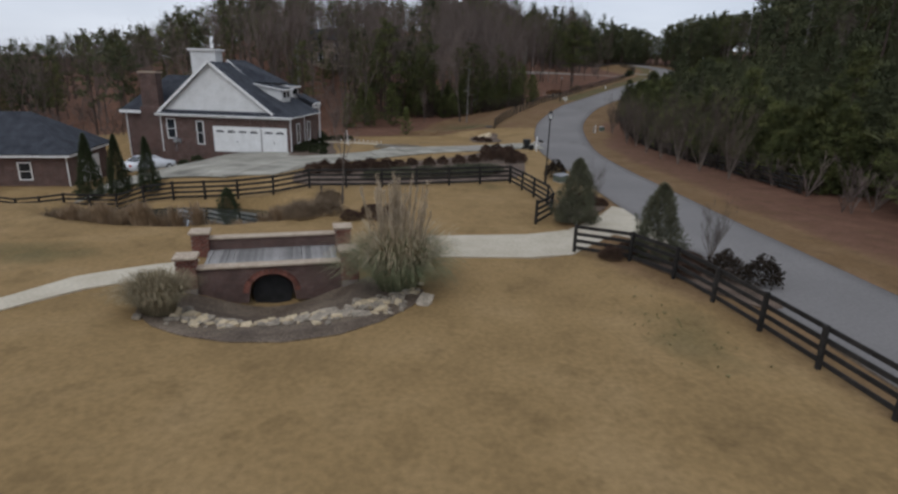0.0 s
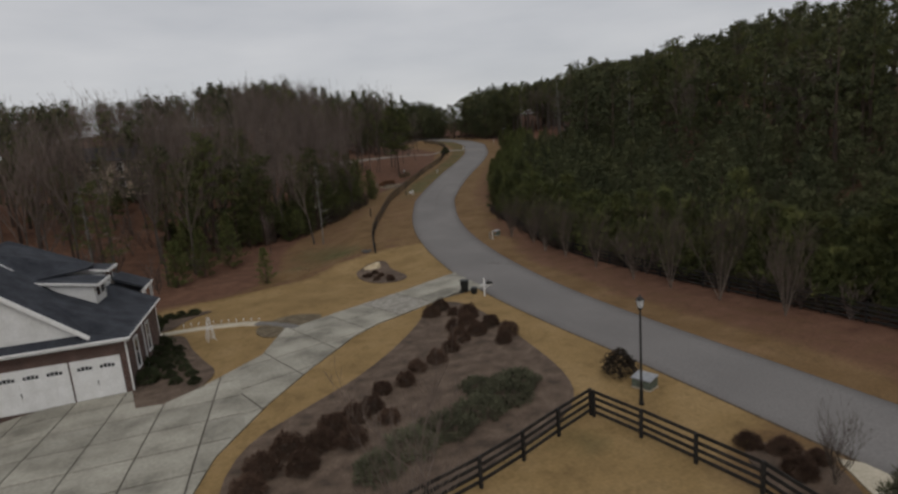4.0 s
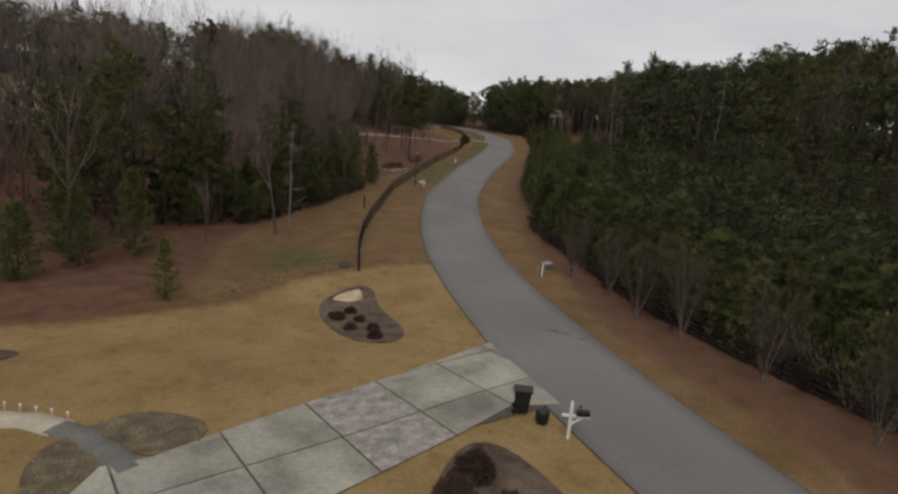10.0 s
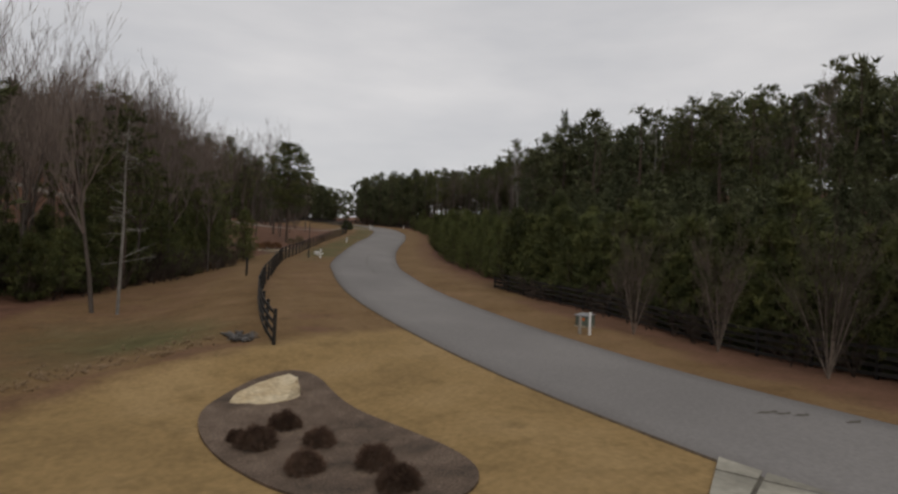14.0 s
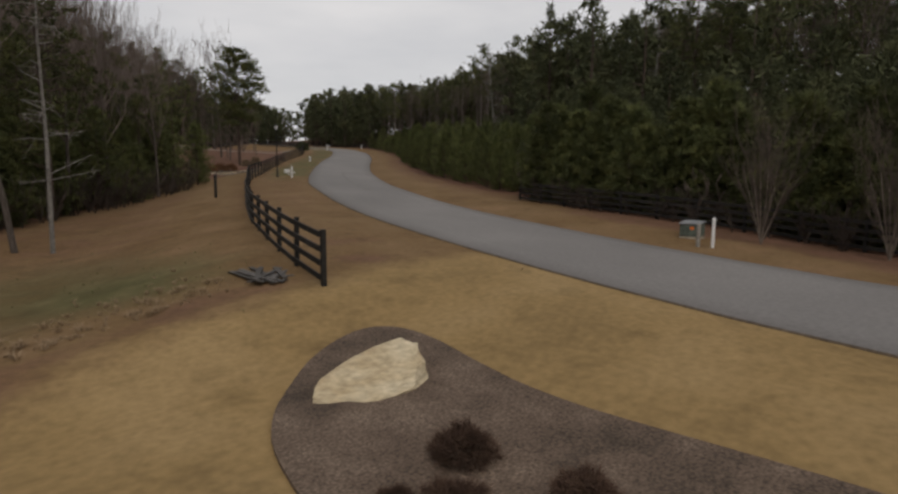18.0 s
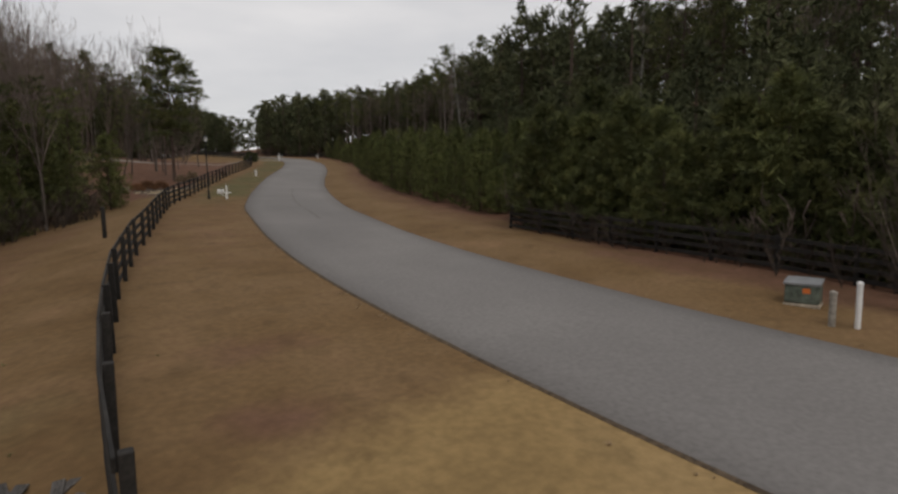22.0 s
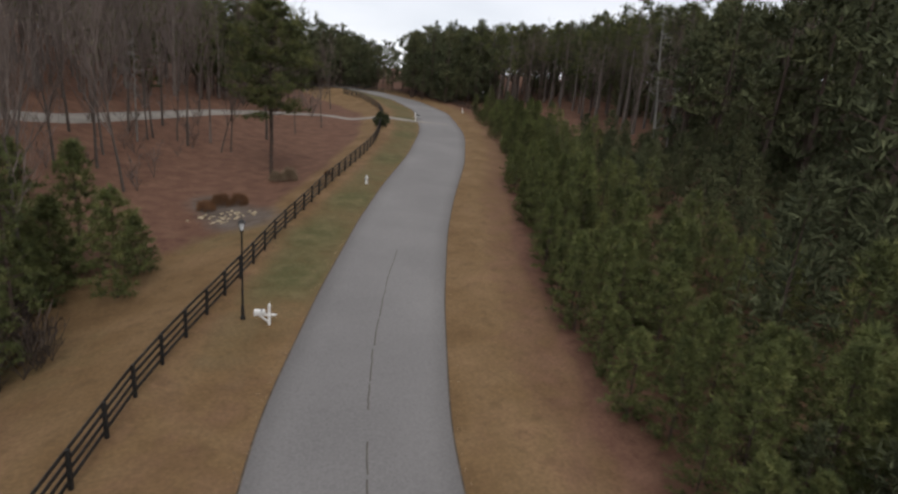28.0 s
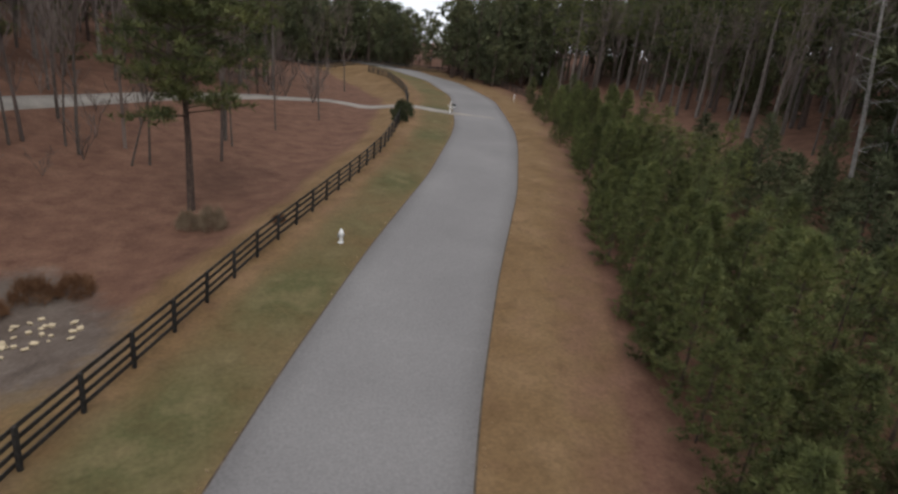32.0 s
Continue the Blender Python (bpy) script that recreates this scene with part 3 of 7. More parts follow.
def slabs(parent, poly, mat, angle, size, lift, gap=.045, anchor=None, worn=None):
    """Concrete slabs of one size that fill a polygon, with recessed joints between them."""
    ca, sa = math.cos(angle), math.sin(angle)
    loc = [(x * ca + y * sa, -x * sa + y * ca) for x, y in poly]
    us, vs = [p[0] for p in loc], [p[1] for p in loc]
    if anchor:
        au, av = anchor[0] * ca + anchor[1] * sa, -anchor[0] * sa + anchor[1] * ca
        us.append(au - size * math.ceil((au - min(us)) / size))
        vs.append(av - size * math.ceil((av - min(vs)) / size))
    for i in range(int((max(us) - min(us)) / size) + 1):
        for j in range(int((max(vs) - min(vs)) / size) + 1):
            u, v = min(us) + i * size, min(vs) + j * size
            q = loc
            for ax, lim, low in ((0, u + gap, False), (0, u + size - gap, True), (1, v + gap, False), (1, v + size - gap, True)):
                if len(q) > 2:
                    q = clip_poly(q, ax, lim, low)
            if len(q) < 3:
                continue
            area = abs(sum(a[0] * c[1] - c[0] * a[1] for a, c in zip(q, q[1:] + q[:1]))) / 2
            if area < .15:
                continue
            world_poly = [(a * ca - c * sa, a * sa + c * ca) for a, c in q]
            clean = [p for k, p in enumerate(world_poly) if math.dist(p, world_poly[k - 1]) > .02]
            if len(clean) > 2:
                cx = sum(p[0] for p in clean) / len(clean)
                part("slab", sheet("slab", clean, lift, M["concrete_worn"] if worn and worn[0] < cx < worn[1] else mat, .9, .06), parent)


APRON = clip_poly(DRIVE, 0, -9.0, True)
LONG = clip_poly(DRIVE, 0, -9.0, False)
drive = tagged(new("driveway", sheet("driveway", DRIVE, .035, M["joint"], .8)), "pale concrete slab driveway with dark joints", "driveway", kind="structure")
slabs(drive, APRON, M["concrete"], radians(-6), 2.75, .065)
slabs(drive, LONG, M["concrete"], radians(17), 3.7, .065, anchor=(2.8, 66.5), worn=(3.4, 6.9))

WALK_L = [(-13.0, 16.7), (-11.6, 18.7), (-9.6, 20.5), (-9.3, 22.7), (-10.2, 21.9), (-12.6, 19.8), (-13.7, 17.6), (-20, 12), (-28, 8), (-28, 6.4), (-19, 10.4)]
tagged(new("entry_path", sheet("entry_path", WALK_L, .05, M["path_concrete"], .6)), "buff concrete lane leading to the footbridge", "path", kind="structure")
WALK_R = [(-2.6, 22.6), (.6, 23.2), (4.6, 23.4), (6.5, 24), (9.4, 27.6), (12.0, 25.2), (12.0, 33.2), (11.2, 34.2), (9.4, 31.0), (7.2, 28.2), (4.9, 27.1), (.5, 26.5), (-2.6, 26.3)]
tagged(new("entry_drive", sheet("entry_drive", WALK_R, .05, M["path_concrete"], .6)), "buff concrete drive between the bridge and the lane", "driveway", kind="structure")
tagged(new("front_walk", ribbon("front_walk", [(-17.6, 72.6), (-15, 72.6), (-12.8, 72.6), (-10.2, 71.7), (-8.4, 70.9), (-6.9, 69.7)], .55, .05, M["path_concrete"], .5, 2)), "curved pale concrete front walk", "path", kind="structure")
tagged(new("walk_link", ribbon("walk_link", [(-7.2, 69.9), (-6.1, 69.0), (-5.2, 67.7), (-4.3, 66.2)], .5, .055, M["grey_walk"], .5, 2)), "dark grey concrete link from walk to driveway", "path", kind="structure")
tagged(new("hill_drive", ribbon("hill_drive", [(76, 196), (70, 198), (64, 203), (57, 211), (47, 208), (36, 198.5), (28.7, 190), (17.5, 178), (0, 168), (-20, 165)], 1.15, .06, M["hill_drive"], 1.0, 2)), "narrow grey drive crossing the wooded slope", "driveway", kind="structure")

BEDS = {
    "house": [(-9.6, 47.4), (-5.6, 50.4), (-1.9, 53.3), (3.3, 59.6), (5.6, 63.4), (7.6, 65), (8.9, 63.2), (9, 58), (8.4, 53), (7.4, 45.5), (5.2, 42.3), (.8, 40.6), (-4, 39.2), (-8, 38.8), (-10.8, 41)],
    "rock": [(4.7, 84.2), (4.45, 82.2), (4.85, 79.4), (5.5, 77.6), (6.4, 76.5), (7.5, 76.1), (8.5, 76.8), (8.85, 78.4), (8.75, 80.6), (8.55, 83.0), (8.75, 84.6), (9.0, 86.0), (8.95, 87.0), (8.35, 87.5), (7.5, 87.35), (6.6, 86.85), (5.85, 86.05), (5.2, 85.3)],
    "walk": [(-7.5, 67.3), (-7.0, 68.8), (-6.1, 68.9), (-5.2, 66.8), (-5.1, 65.2), (-6.2, 64.6), (-7.1, 65.4)],
    "mid": [(-6.6, 69.3), (-4.4, 70.7), (-2.1, 69.3), (-1.9, 68), (-3.1, 66.8), (-4.3, 67.1), (-5.2, 68.5)],
    "left": [(-16, 80.6), (-11.6, 79.9), (-10.4, 78.8), (-12.2, 77.6), (-13.2, 75.6), (-13.6, 73.6), (-16, 73.4)],
    "front": [(-14.6, 54.6), (-11.4, 56.9), (-10.2, 59.6), (-11.1, 62.4), (-12.1, 66.5), (-12.7, 71.2), (-15.2, 71.6), (-15.4, 62)],
    "side": [(-23.9, 60.4), (-24.7, 55.5), (-26.5, 54.2), (-29, 55.6), (-29.6, 60.8)],
    "gate": [(7.2, 33), (7.7, 28.8), (9.2, 31.4), (11.3, 34.6), (9.2, 37.2)],
    "lane": [(8.4, 24.4), (11.9, 24.8), (13.6, 20.5), (12.4, 17.6), (10.8, 19.6), (9.4, 22.8)],
}
def rounded(poly, n=2):
    """Cuts the corners of an outline to make it flow."""
    for _ in range(n):
        out = []
        for a, c in zip(poly, poly[1:] + poly[:1]):
            out += [(a[0] * .75 + c[0] * .25, a[1] * .75 + c[1] * .25), (a[0] * .25 + c[0] * .75, a[1] * .25 + c[1] * .75)]
        poly = out
    return poly


for nm, poly in BEDS.items():
    tagged(new("mulch_bed", sheet("mulch_bed", rounded(poly), .06, M["bed_cover" if nm in ("walk", "mid") else "mulch"], .6)), "olive-brown dormant ground cover beside the walk" if nm in ("walk", "mid") else "brown mulched planting bed", "mulch bed", "mulch beds", "structure")


# fences
def four_board_fence(line, label, rails=4, height=1.3, spacing=2.44, post=.13, group="board fences"):
    pts = np.array(line, float)
    s = np.concatenate([[0], np.cumsum(np.hypot(*np.diff(pts, axis=0).T))])
    n = max(1, round(s[-1] / spacing))
    q = np.linspace(0, s[-1], n + 1)
    xs, ys = np.interp(q, s, pts[:, 0]), np.interp(q, s, pts[:, 1])
    root = thing("board_fence", pose(xs[0], ys[0], Z(xs[0], ys[0])), label, "fence", group)
    inv = root.matrix_basis.inverted()
    pm = bm_data("post", boxes(((-post / 2, -post / 2, -.4), (post / 2, post / 2, height)), bevel=.012), M["black_board"])
    rng = random.Random(len(line) + n)
    tops = []
    for i in range(n + 1):
        j = min(i, n - 1)
        a = math.atan2(ys[j + 1] - ys[j], xs[j + 1] - xs[j])
        part("post", pm, root, at=inv @ pose(xs[i], ys[i], Z(xs[i], ys[i]) + rng.uniform(-.02, .03), rng.uniform(-1, 1), rng.uniform(-1, 1), math.degrees(a)))
        tops.append(Z(xs[i], ys[i]))
    rm = bm_data("rail", boxes(((0, -.022, -.075), (1, .022, .075)), bevel=.006), M["black_board"])
    for i in range(n):
        dx, dy, dz = xs[i + 1] - xs[i], ys[i + 1] - ys[i], tops[i + 1] - tops[i]
        L, a = math.hypot(dx, dy), math.atan2(dy, dx)
        nx, ny = -math.sin(a) * .088, math.cos(a) * .088
        for k in range(rails):
            h = height - .12 - k * (height - .3) / max(1, rails - 1) * .98
            m = Matrix.Translation((xs[i] + nx, ys[i] + ny, tops[i] + h + rng.uniform(-.015, .015))) @ Matrix.Rotation(a, 4, "Z") @ Matrix.Rotation(-math.atan2(dz, L), 4, "Y") @ Matrix.Diagonal((math.hypot(L, dz) - .004, 1, 1, 1))
            part("rail", rm, root, at=inv @ m)
    return root


FENCE_ROAD = [(8.72, 90.0), (9.2, 92.38), (9.8, 94.8), (10.55, 97.5), (11.9, 102), (14.3, 108.5), (16.5, 113.6), (18.7, 119), (20.5, 123.2), (22.4, 127.6), (24.7, 131.8), (28.3, 138), (32, 144.6), (35.7, 150.4), (39.9, 157), (44.2, 163.2), (49, 170.3), (53.6, 177.7), (58, 186.2), (60.9, 192.4)]
four_board_fence(FENCE_ROAD, "black four-board fence running uphill beside the lane", height=1.42)
four_board_fence([(66.2, 203.6), (70, 214), (72.5, 224), (74.8, 236), (74, 246)], "black board fence beyond the drive opening")
four_board_fence([(-34, 43.2), (-28, 41.4), (-21.9, 39.6), (-17.1, 38.4), (-12.6, 37.6), (-9.3, 37.6), (-6.3, 38.0), (-1.8, 39.0), (.7, 39.8), (3.2, 40.8), (5.7, 41.7)], "dark four-board fence between yard and house lot")
four_board_fence([(5.72, 41.5), (6.2, 39.3), (6.6, 37), (7, 34.8), (7.36, 32.6), (6.6, 30.8), (5.7, 29.4)], "dark four-board fence curving to the drive entrance")
four_board_fence([(6.65, 24.4), (8.9, 23.3), (9.8, 21.6), (10.25, 19.5), (10.65, 17.2), (10.97, 14.9), (11.3, 12.5), (12.2, 5), (13.4, -3), (15, -12)], "dark four-board fence beside the lane", height=1.3)
PINE_FENCE = [(26.4, 40), (25.9, 55), (26.3, 67), (27.5, 78), (28.9, 87), (30.4, 96), (32.3, 104.2)]
four_board_fence(PINE_FENCE, "black board fence at the foot of the pines")
four_board_fence([(93, 209), (95.6, 219), (98, 232), (99, 244), (95, 252), (87, 256), (76, 258), (62, 259)], "brown board fence round the top bend")


# plants: geometry makers
def sticks(segs, sides=3):
    """Tapered sticks from rows of start, end and two radii."""
    S = np.array(segs, float)
    a, b, r0, r1 = S[:, :3], S[:, 3:6], S[:, 6], S[:, 7]
    d = b - a
    d /= np.maximum(np.linalg.norm(d, axis=1, keepdims=True), 1e-6)
    ref = np.where(np.abs(d[:, 2:3]) > .9, np.array([[1., 0, 0]]), np.array([[0, 0, 1.]]))
    u = np.cross(d, ref)
    u /= np.linalg.norm(u, axis=1, keepdims=True)
    w = np.cross(d, u)
    ang = np.arange(sides) * 2 * np.pi / sides
    ring = u[:, None, :] * np.cos(ang)[None, :, None] + w[:, None, :] * np.sin(ang)[None, :, None]
    V = np.concatenate([a[:, None] + ring * r0[:, None, None], b[:, None] + ring * r1[:, None, None]], 1)
    n = len(S)
    base = np.arange(n)[:, None] * 2 * sides
    F = [np.concatenate([base + k, base + (k + 1) % sides, base + sides + (k + 1) % sides, base + sides + k], 1) for k in range(sides)]
    return V.reshape(-1, 3), np.concatenate(F)


def blades(pts, length, width, k, rng, up=.2, out=None, outw=.6):
    """Bunches of k thin leaves at each point."""
    P = np.repeat(np.array(pts, float), k, axis=0)
    n = len(P)
    d = rng.normal(size=(n, 3))
    d[:, 2] += up
    if out is not None:
        d += np.repeat(np.array(out, float), k, axis=0) * outw * 2
    d /= np.linalg.norm(d, axis=1, keepdims=True)
    s = np.cross(d, rng.normal(size=(n, 3)))
    s /= np.linalg.norm(s, axis=1, keepdims=True)
    L = length * rng.uniform(.6, 1.3, (n, 1))
    W = width * rng.uniform(.7, 1.3, (n, 1))
    V = np.stack([P - s * W * .5, P + s * W * .5, P + d * L + s * W * .12], 1).reshape(-1, 3)
    return V, np.arange(3 * n).reshape(-1, 3)


def branch_tree(rng, height, spread, levels=4, trunk=.18, start=.3, splits=(5, 4, 3, 3), curve=.25, lean=.05, min_r=.008):
    """Sticks of a bare tree: a wandering trunk with forking limbs."""
    segs = []

    def grow(p, d, length, r, lev):
        n = 4 if lev == 0 else 3 if lev == 1 else 2
        q = np.array(p, float)
        d = np.array(d, float)
        kids = []
        for i in range(n):
            nd = d + rng.normal(0, curve * (.16 if lev == 0 else .8), 3)
            nd[2] += .12 * lev
            nd /= np.linalg.norm(nd)
            e = q + nd * length / n
            ra, rb = r * (1 - .6 * i / n), r * (1 - .6 * (i + 1) / n)
            segs.append((*q, *e, max(ra, min_r), max(rb, min_r)))
            if lev > 0 or (i + 1) / n > start:
                kids.append((e, nd, rb))
            q, d = e, nd
        if lev < levels - 1:
            for _ in range(splits[lev]):
                e, nd, rb = kids[rng.randint(len(kids))]
                a = rng.uniform(0, 2 * math.pi)
                side = np.array([math.cos(a), math.sin(a), rng.uniform(.2, .9)])
                v = nd * .6 + side * spread
                v /= np.linalg.norm(v)
                grow(e, v, length * rng.uniform(.38, .62), max(rb * .62, min_r), lev + 1)

    grow((0, 0, -.2), (rng.normal(0, lean), rng.normal(0, lean), 1), height * .72, trunk, 0)
    return segs


def pine_young(rng, H, R, tufts=4, k=8, bl=.5, bw=.07, bare=.05):
    """Trunk sticks and needle bunches of a young pine, green almost to the ground."""
    segs = [(0, 0, -.2, 0, 0, H * .5, .09 * H / 7, .055 * H / 7), (0, 0, H * .5, 0, 0, H * .97, .055 * H / 7, .012)]
    pts, outs = [], []
    z = bare * H
    while z < H * .98:
        f = z / H
        n = rng.randint(4, 7)
        a0 = rng.uniform(0, 6.28)
        for i in range(n):
            a = a0 + i * 2 * math.pi / n + rng.normal(0, .25)
            L = R * (1 - f) ** .75 * rng.uniform(.65, 1.25) + .15
            if f < .2:
                L *= .55 + 2.2 * f
            rise = rng.uniform(.05, .5) * L
            e = np.array([math.cos(a) * L, math.sin(a) * L, z + rise])
            segs.append((0, 0, z, *e, .018, .006))
            for t in np.linspace(.35, 1, tufts):
                p = np.array([0, 0, z]) * (1 - t) + e * t + rng.normal(0, .1, 3)
                pts.append(p)
                outs.append((math.cos(a), math.sin(a), .5))
        z += H * rng.uniform(.045, .075)
    pts.append((0, 0, H))
    outs.append((0, 0, 1))
    return segs, blades(pts, bl, bw, k, rng, .35, outs, .45)


def pine_tall(rng, H, R, crown_from=.5, clumps=46, k=40, bl=.46, bw=.07, kb=10):
    """A tall pine: bare trunk below, ragged clumps of needles above."""
    wob = rng.normal(0, .1, (5, 2))
    wob[0] = 0
    zs = np.linspace(-.2, H, 5)
    r = np.linspace(.017 * H, .02, 5)
    segs = [(wob[i][0], wob[i][1], zs[i], wob[i + 1][0], wob[i + 1][1], zs[i + 1], r[i], r[i + 1]) for i in range(4)]
    pts, outs = [], []
    for i in range(clumps):
        f = crown_from + (1 - crown_from) * (i + rng.uniform()) / clumps
        a = rng.uniform(0, 6.28)
        g = (f - crown_from) / (1 - crown_from)
        L = R * math.sin(math.pi * (.24 + .7 * g)) ** .8 * rng.uniform(.4, 1.15)
        e = np.array([math.cos(a) * L, math.sin(a) * L, f * H + rng.uniform(-.1, .35) * L])
        segs.append((0, 0, f * H - .1 * L, *e, .045, .012))
        for t in (.55, .8, 1.0):
            c = np.array([0, 0, f * H]) * (1 - t) + e * t
            m = max(2, k // 10)
            pts += list(c + rng.normal(0, .32, (m, 3)) * np.array([1, 1, .5]))
            outs += [(math.cos(a), math.sin(a), .8)] * m
    return segs, blades(pts, bl, bw, kb, rng, .4, outs, .3)


def plant_meshes(name, segs, leaf, wood, green, sides=4):
    v, f = sticks(segs, sides)
    a = mesh_data(name + "_trunk", v, f, wood)
    b = mesh_data(name + "_crown", leaf[0], leaf[1], green) if leaf is not None else None
    return a, b


def set_tree(name, meshes, x, y, s, turn, label, group, tilt=0.0, sink=0.0):
    root = thing(name, pose(x, y, Z(x, y) - sink, tilt, 0, turn) @ Matrix.Scale(s, 4), label, "tree", group)
    part("trunk", meshes[0], root)
    if meshes[1] is not None:
        part("crown", meshes[1], root)
    return root


R0 = np.random.RandomState(11)
YOUNG = [plant_meshes("young_pine", *pine_young(R0, h, r, 6, 13, .5, .055, .13), M["pine_bark"], M["pine_needle"]) for h, r in ((6.5, 2.2), (7.5, 2.4), (8.5, 2.6), (5.0, 2.0), (9.5, 2.6))]
FRONT = [plant_meshes("young_pine", *pine_young(R0, h, r, 7, 16, .42, .045, .02), M["pine_bark"], M["young_needle"]) for h, r in ((6.5, 2.3), (7.5, 2.5), (5.6, 2.1), (8.2, 2.6))]
TALL = [plant_meshes("tall_pine", *pine_tall(R0, h, r, c), M["pine_bark"], M["pine_needle"]) for h, r, c in ((15, 3.1, .22), (17, 3.3, .26), (13, 3.0, .12), (18, 3.4, .34))]
LOFTY = [plant_meshes("tall_pine", *pine_tall(R0, h, r, c, 40), M["trunk_grey"], M["pine_needle"]) for h, r, c in ((18, 3.0, .5), (20, 3.2, .56), (17, 2.8, .46))]
BARE = []
for h, sp in ((15, .4), (17, .36), (19, .4), (12, .48), (18, .33)):
    sg = branch_tree(R0, h, sp, 5, .0105 * h, .42, (9, 5, 4, 2), .2, min_r=.011)
    BARE.append((mesh_data("bare_tree_trunk", *sticks(sg[:4], 6), M["bark"]), mesh_data("bare_tree_crown", *sticks(sg[4:], 3), M["bare_twig"])))
VASE = []
for h in (4.7, 5.3):
    stems, twigs = [], []
    for i in range(8):
        a = i * .785 + R0.uniform(-.25, .25)
        f = R0.uniform(.14, .46)
        for j, q in enumerate(branch_tree(R0, h * R0.uniform(.8, 1.05), .32, 4, .026, .2, (7, 5, 3), .1, min_r=.004)):
            c, s_ = math.cos(a) * f, math.sin(a) * f
            (stems if j < 4 else twigs).append((q[0] + c * q[2], q[1] + s_ * q[2], q[2], q[3] + c * q[5], q[4] + s_ * q[5], q[5], q[6], q[7]))
    VASE.append((mesh_data("vase_tree_trunk", *sticks(stems, 5), M["vase_stem"]), mesh_data("vase_tree_crown", *sticks(twigs, 3), M["vase_twig"])))

# how high the woods reach: crown slopes by bearing from four open spots
CROWN = (
    ((-6.5, 18.2, 10.6), (-60, -34, -22, -19, -15, -10, -5, 0, 6, 11, 15, 17, 22, 23, 28, 33, 34, 39, 41, 45, 50, 60), (.052, .058, .078, .105, .134, .137, .156, .163, .16, .137, .13, .088, .062, .09, .092, .105, .122, .125, .14, .157, .165, .18)),
    ((-.4, 4.6, 7.4), (-65, -38, -34.6, -30.6, -26.8, -24.6, -22, -20), (.02, .028, .036, .047, .058, .081, .109, .2)),
    ((-8.9, 30, 15.4), (-60, -11, -3, 1, 8, 12, 17, 19, 24, 25, 28, 33, 39, 44, 49, 51, 57, 80), (.07, .084, .094, .11, .114, .1, .104, .07, .05, .066, .077, .082, .097, .1, .114, .13, .14, .15)),
    ((.8, 63, 5.6), (-10, -4, 1, 8, 11, 13, 18, 21, 23, 24, 26, 28, 33, 36, 39, 43, 46, 52, 59, 80), (.18, .17, .225, .227, .172, .172, .2, .147, .1, .093, .13, .146, .148, .162, .189, .196, .233, .24, .25, .28)),
)


def crown_limit(x, y):
    """The height above the ground that a tree of the woods may reach."""
    top = 1e9
    for (ox, oy, oz), brg, slope in CROWN:
        d = math.hypot(x - ox, y - oy)
        if y - oy < 12:
            continue
        b = math.degrees(math.atan2(x - ox, y - oy))
        if brg[0] <= b <= brg[-1]:
            top = min(top, oz + d * float(np.interp(b, brg, slope)))
    return top - Z(x, y)


def set_wood_tree(name, meshes, x, y, s, turn, label, group):
    """A tree of the woods, kept under the crown line."""
    tall = max(v.co.z for v in meshes[0].vertices) if meshes[1] is None else max(v.co.z for v in meshes[1].vertices)
    q = (x * 7.3 + y * 3.1) % 1
    lim = crown_limit(x, y) * ((.9 + .16 * q) if name == "bare_tree" else .8 + .22 * q + (.08 if q > .88 else 0))
    if lim < 3.5:
        return None
    return set_tree(name, meshes, x, y, min(s, lim / tall), turn, label, group)


# right-hand bank: young pines in front, tall pines and bare trees behind
rp = random.Random(5)
LB_YOUNG = "young pine with dark green needles almost to the ground"
LB_TALL = "tall pine with a bare trunk and ragged crown"
LB_BARE = "leafless hardwood tree with grey-brown twigs"
placed = []


def free(x, y, gap):
    for px, py in placed:
        if (px - x) ** 2 + (py - y) ** 2 < gap * gap:
            return False
    placed.append((x, y))
    return True


count = 0
for i in range(3000):
    y = rp.uniform(104, 205)
    d = 11.4 + (.9 if y < 150 else 0) + 6.5 * rp.random() ** 1.4
    x = float(xc(y)) + d
    if not free(x, y, 1.75):
        continue
    set_wood_tree("young_pine", FRONT[rp.randrange(4)], x, y, rp.uniform(.42, .62) + .035 * (d - 11.4), rp.uniform(0, 360), "bushy young pine with olive green needles to the ground", "young pines on the bank")
    count += 1
    if count >= 125:
        break
count = 0
DEEP, DEEP_NEAR = [], []
for i in range(4000):
    y = rp.uniform(28, 212)
    d = 11 + 20 * rp.random() ** 1.3
    if y > 120:
        d += .8 if y < 175 else -1.5
    x = float(xc(y)) + d
    if y < 92 and d < 13.5:
        continue
    if not free(x, y, 2.3 + .03 * d):
        continue
    s = rp.uniform(.75, 1.15) * (.78 if d < 14 else 1.0) * (.58 if y > 118 else 1)
    if d > 16.5:
        if y > 125 and d > 21:
            continue
        (DEEP_NEAR if 100 < y < 172 and d < 24 else DEEP).append((x, y, s, rp.uniform(0, 6.28), rp.randrange(5)))
    else:
        set_wood_tree("young_pine", YOUNG[rp.randrange(5)], x, y, s, rp.uniform(0, 360), LB_YOUNG, "young pines on the bank")
    count += 1
    if count >= 250:
        break
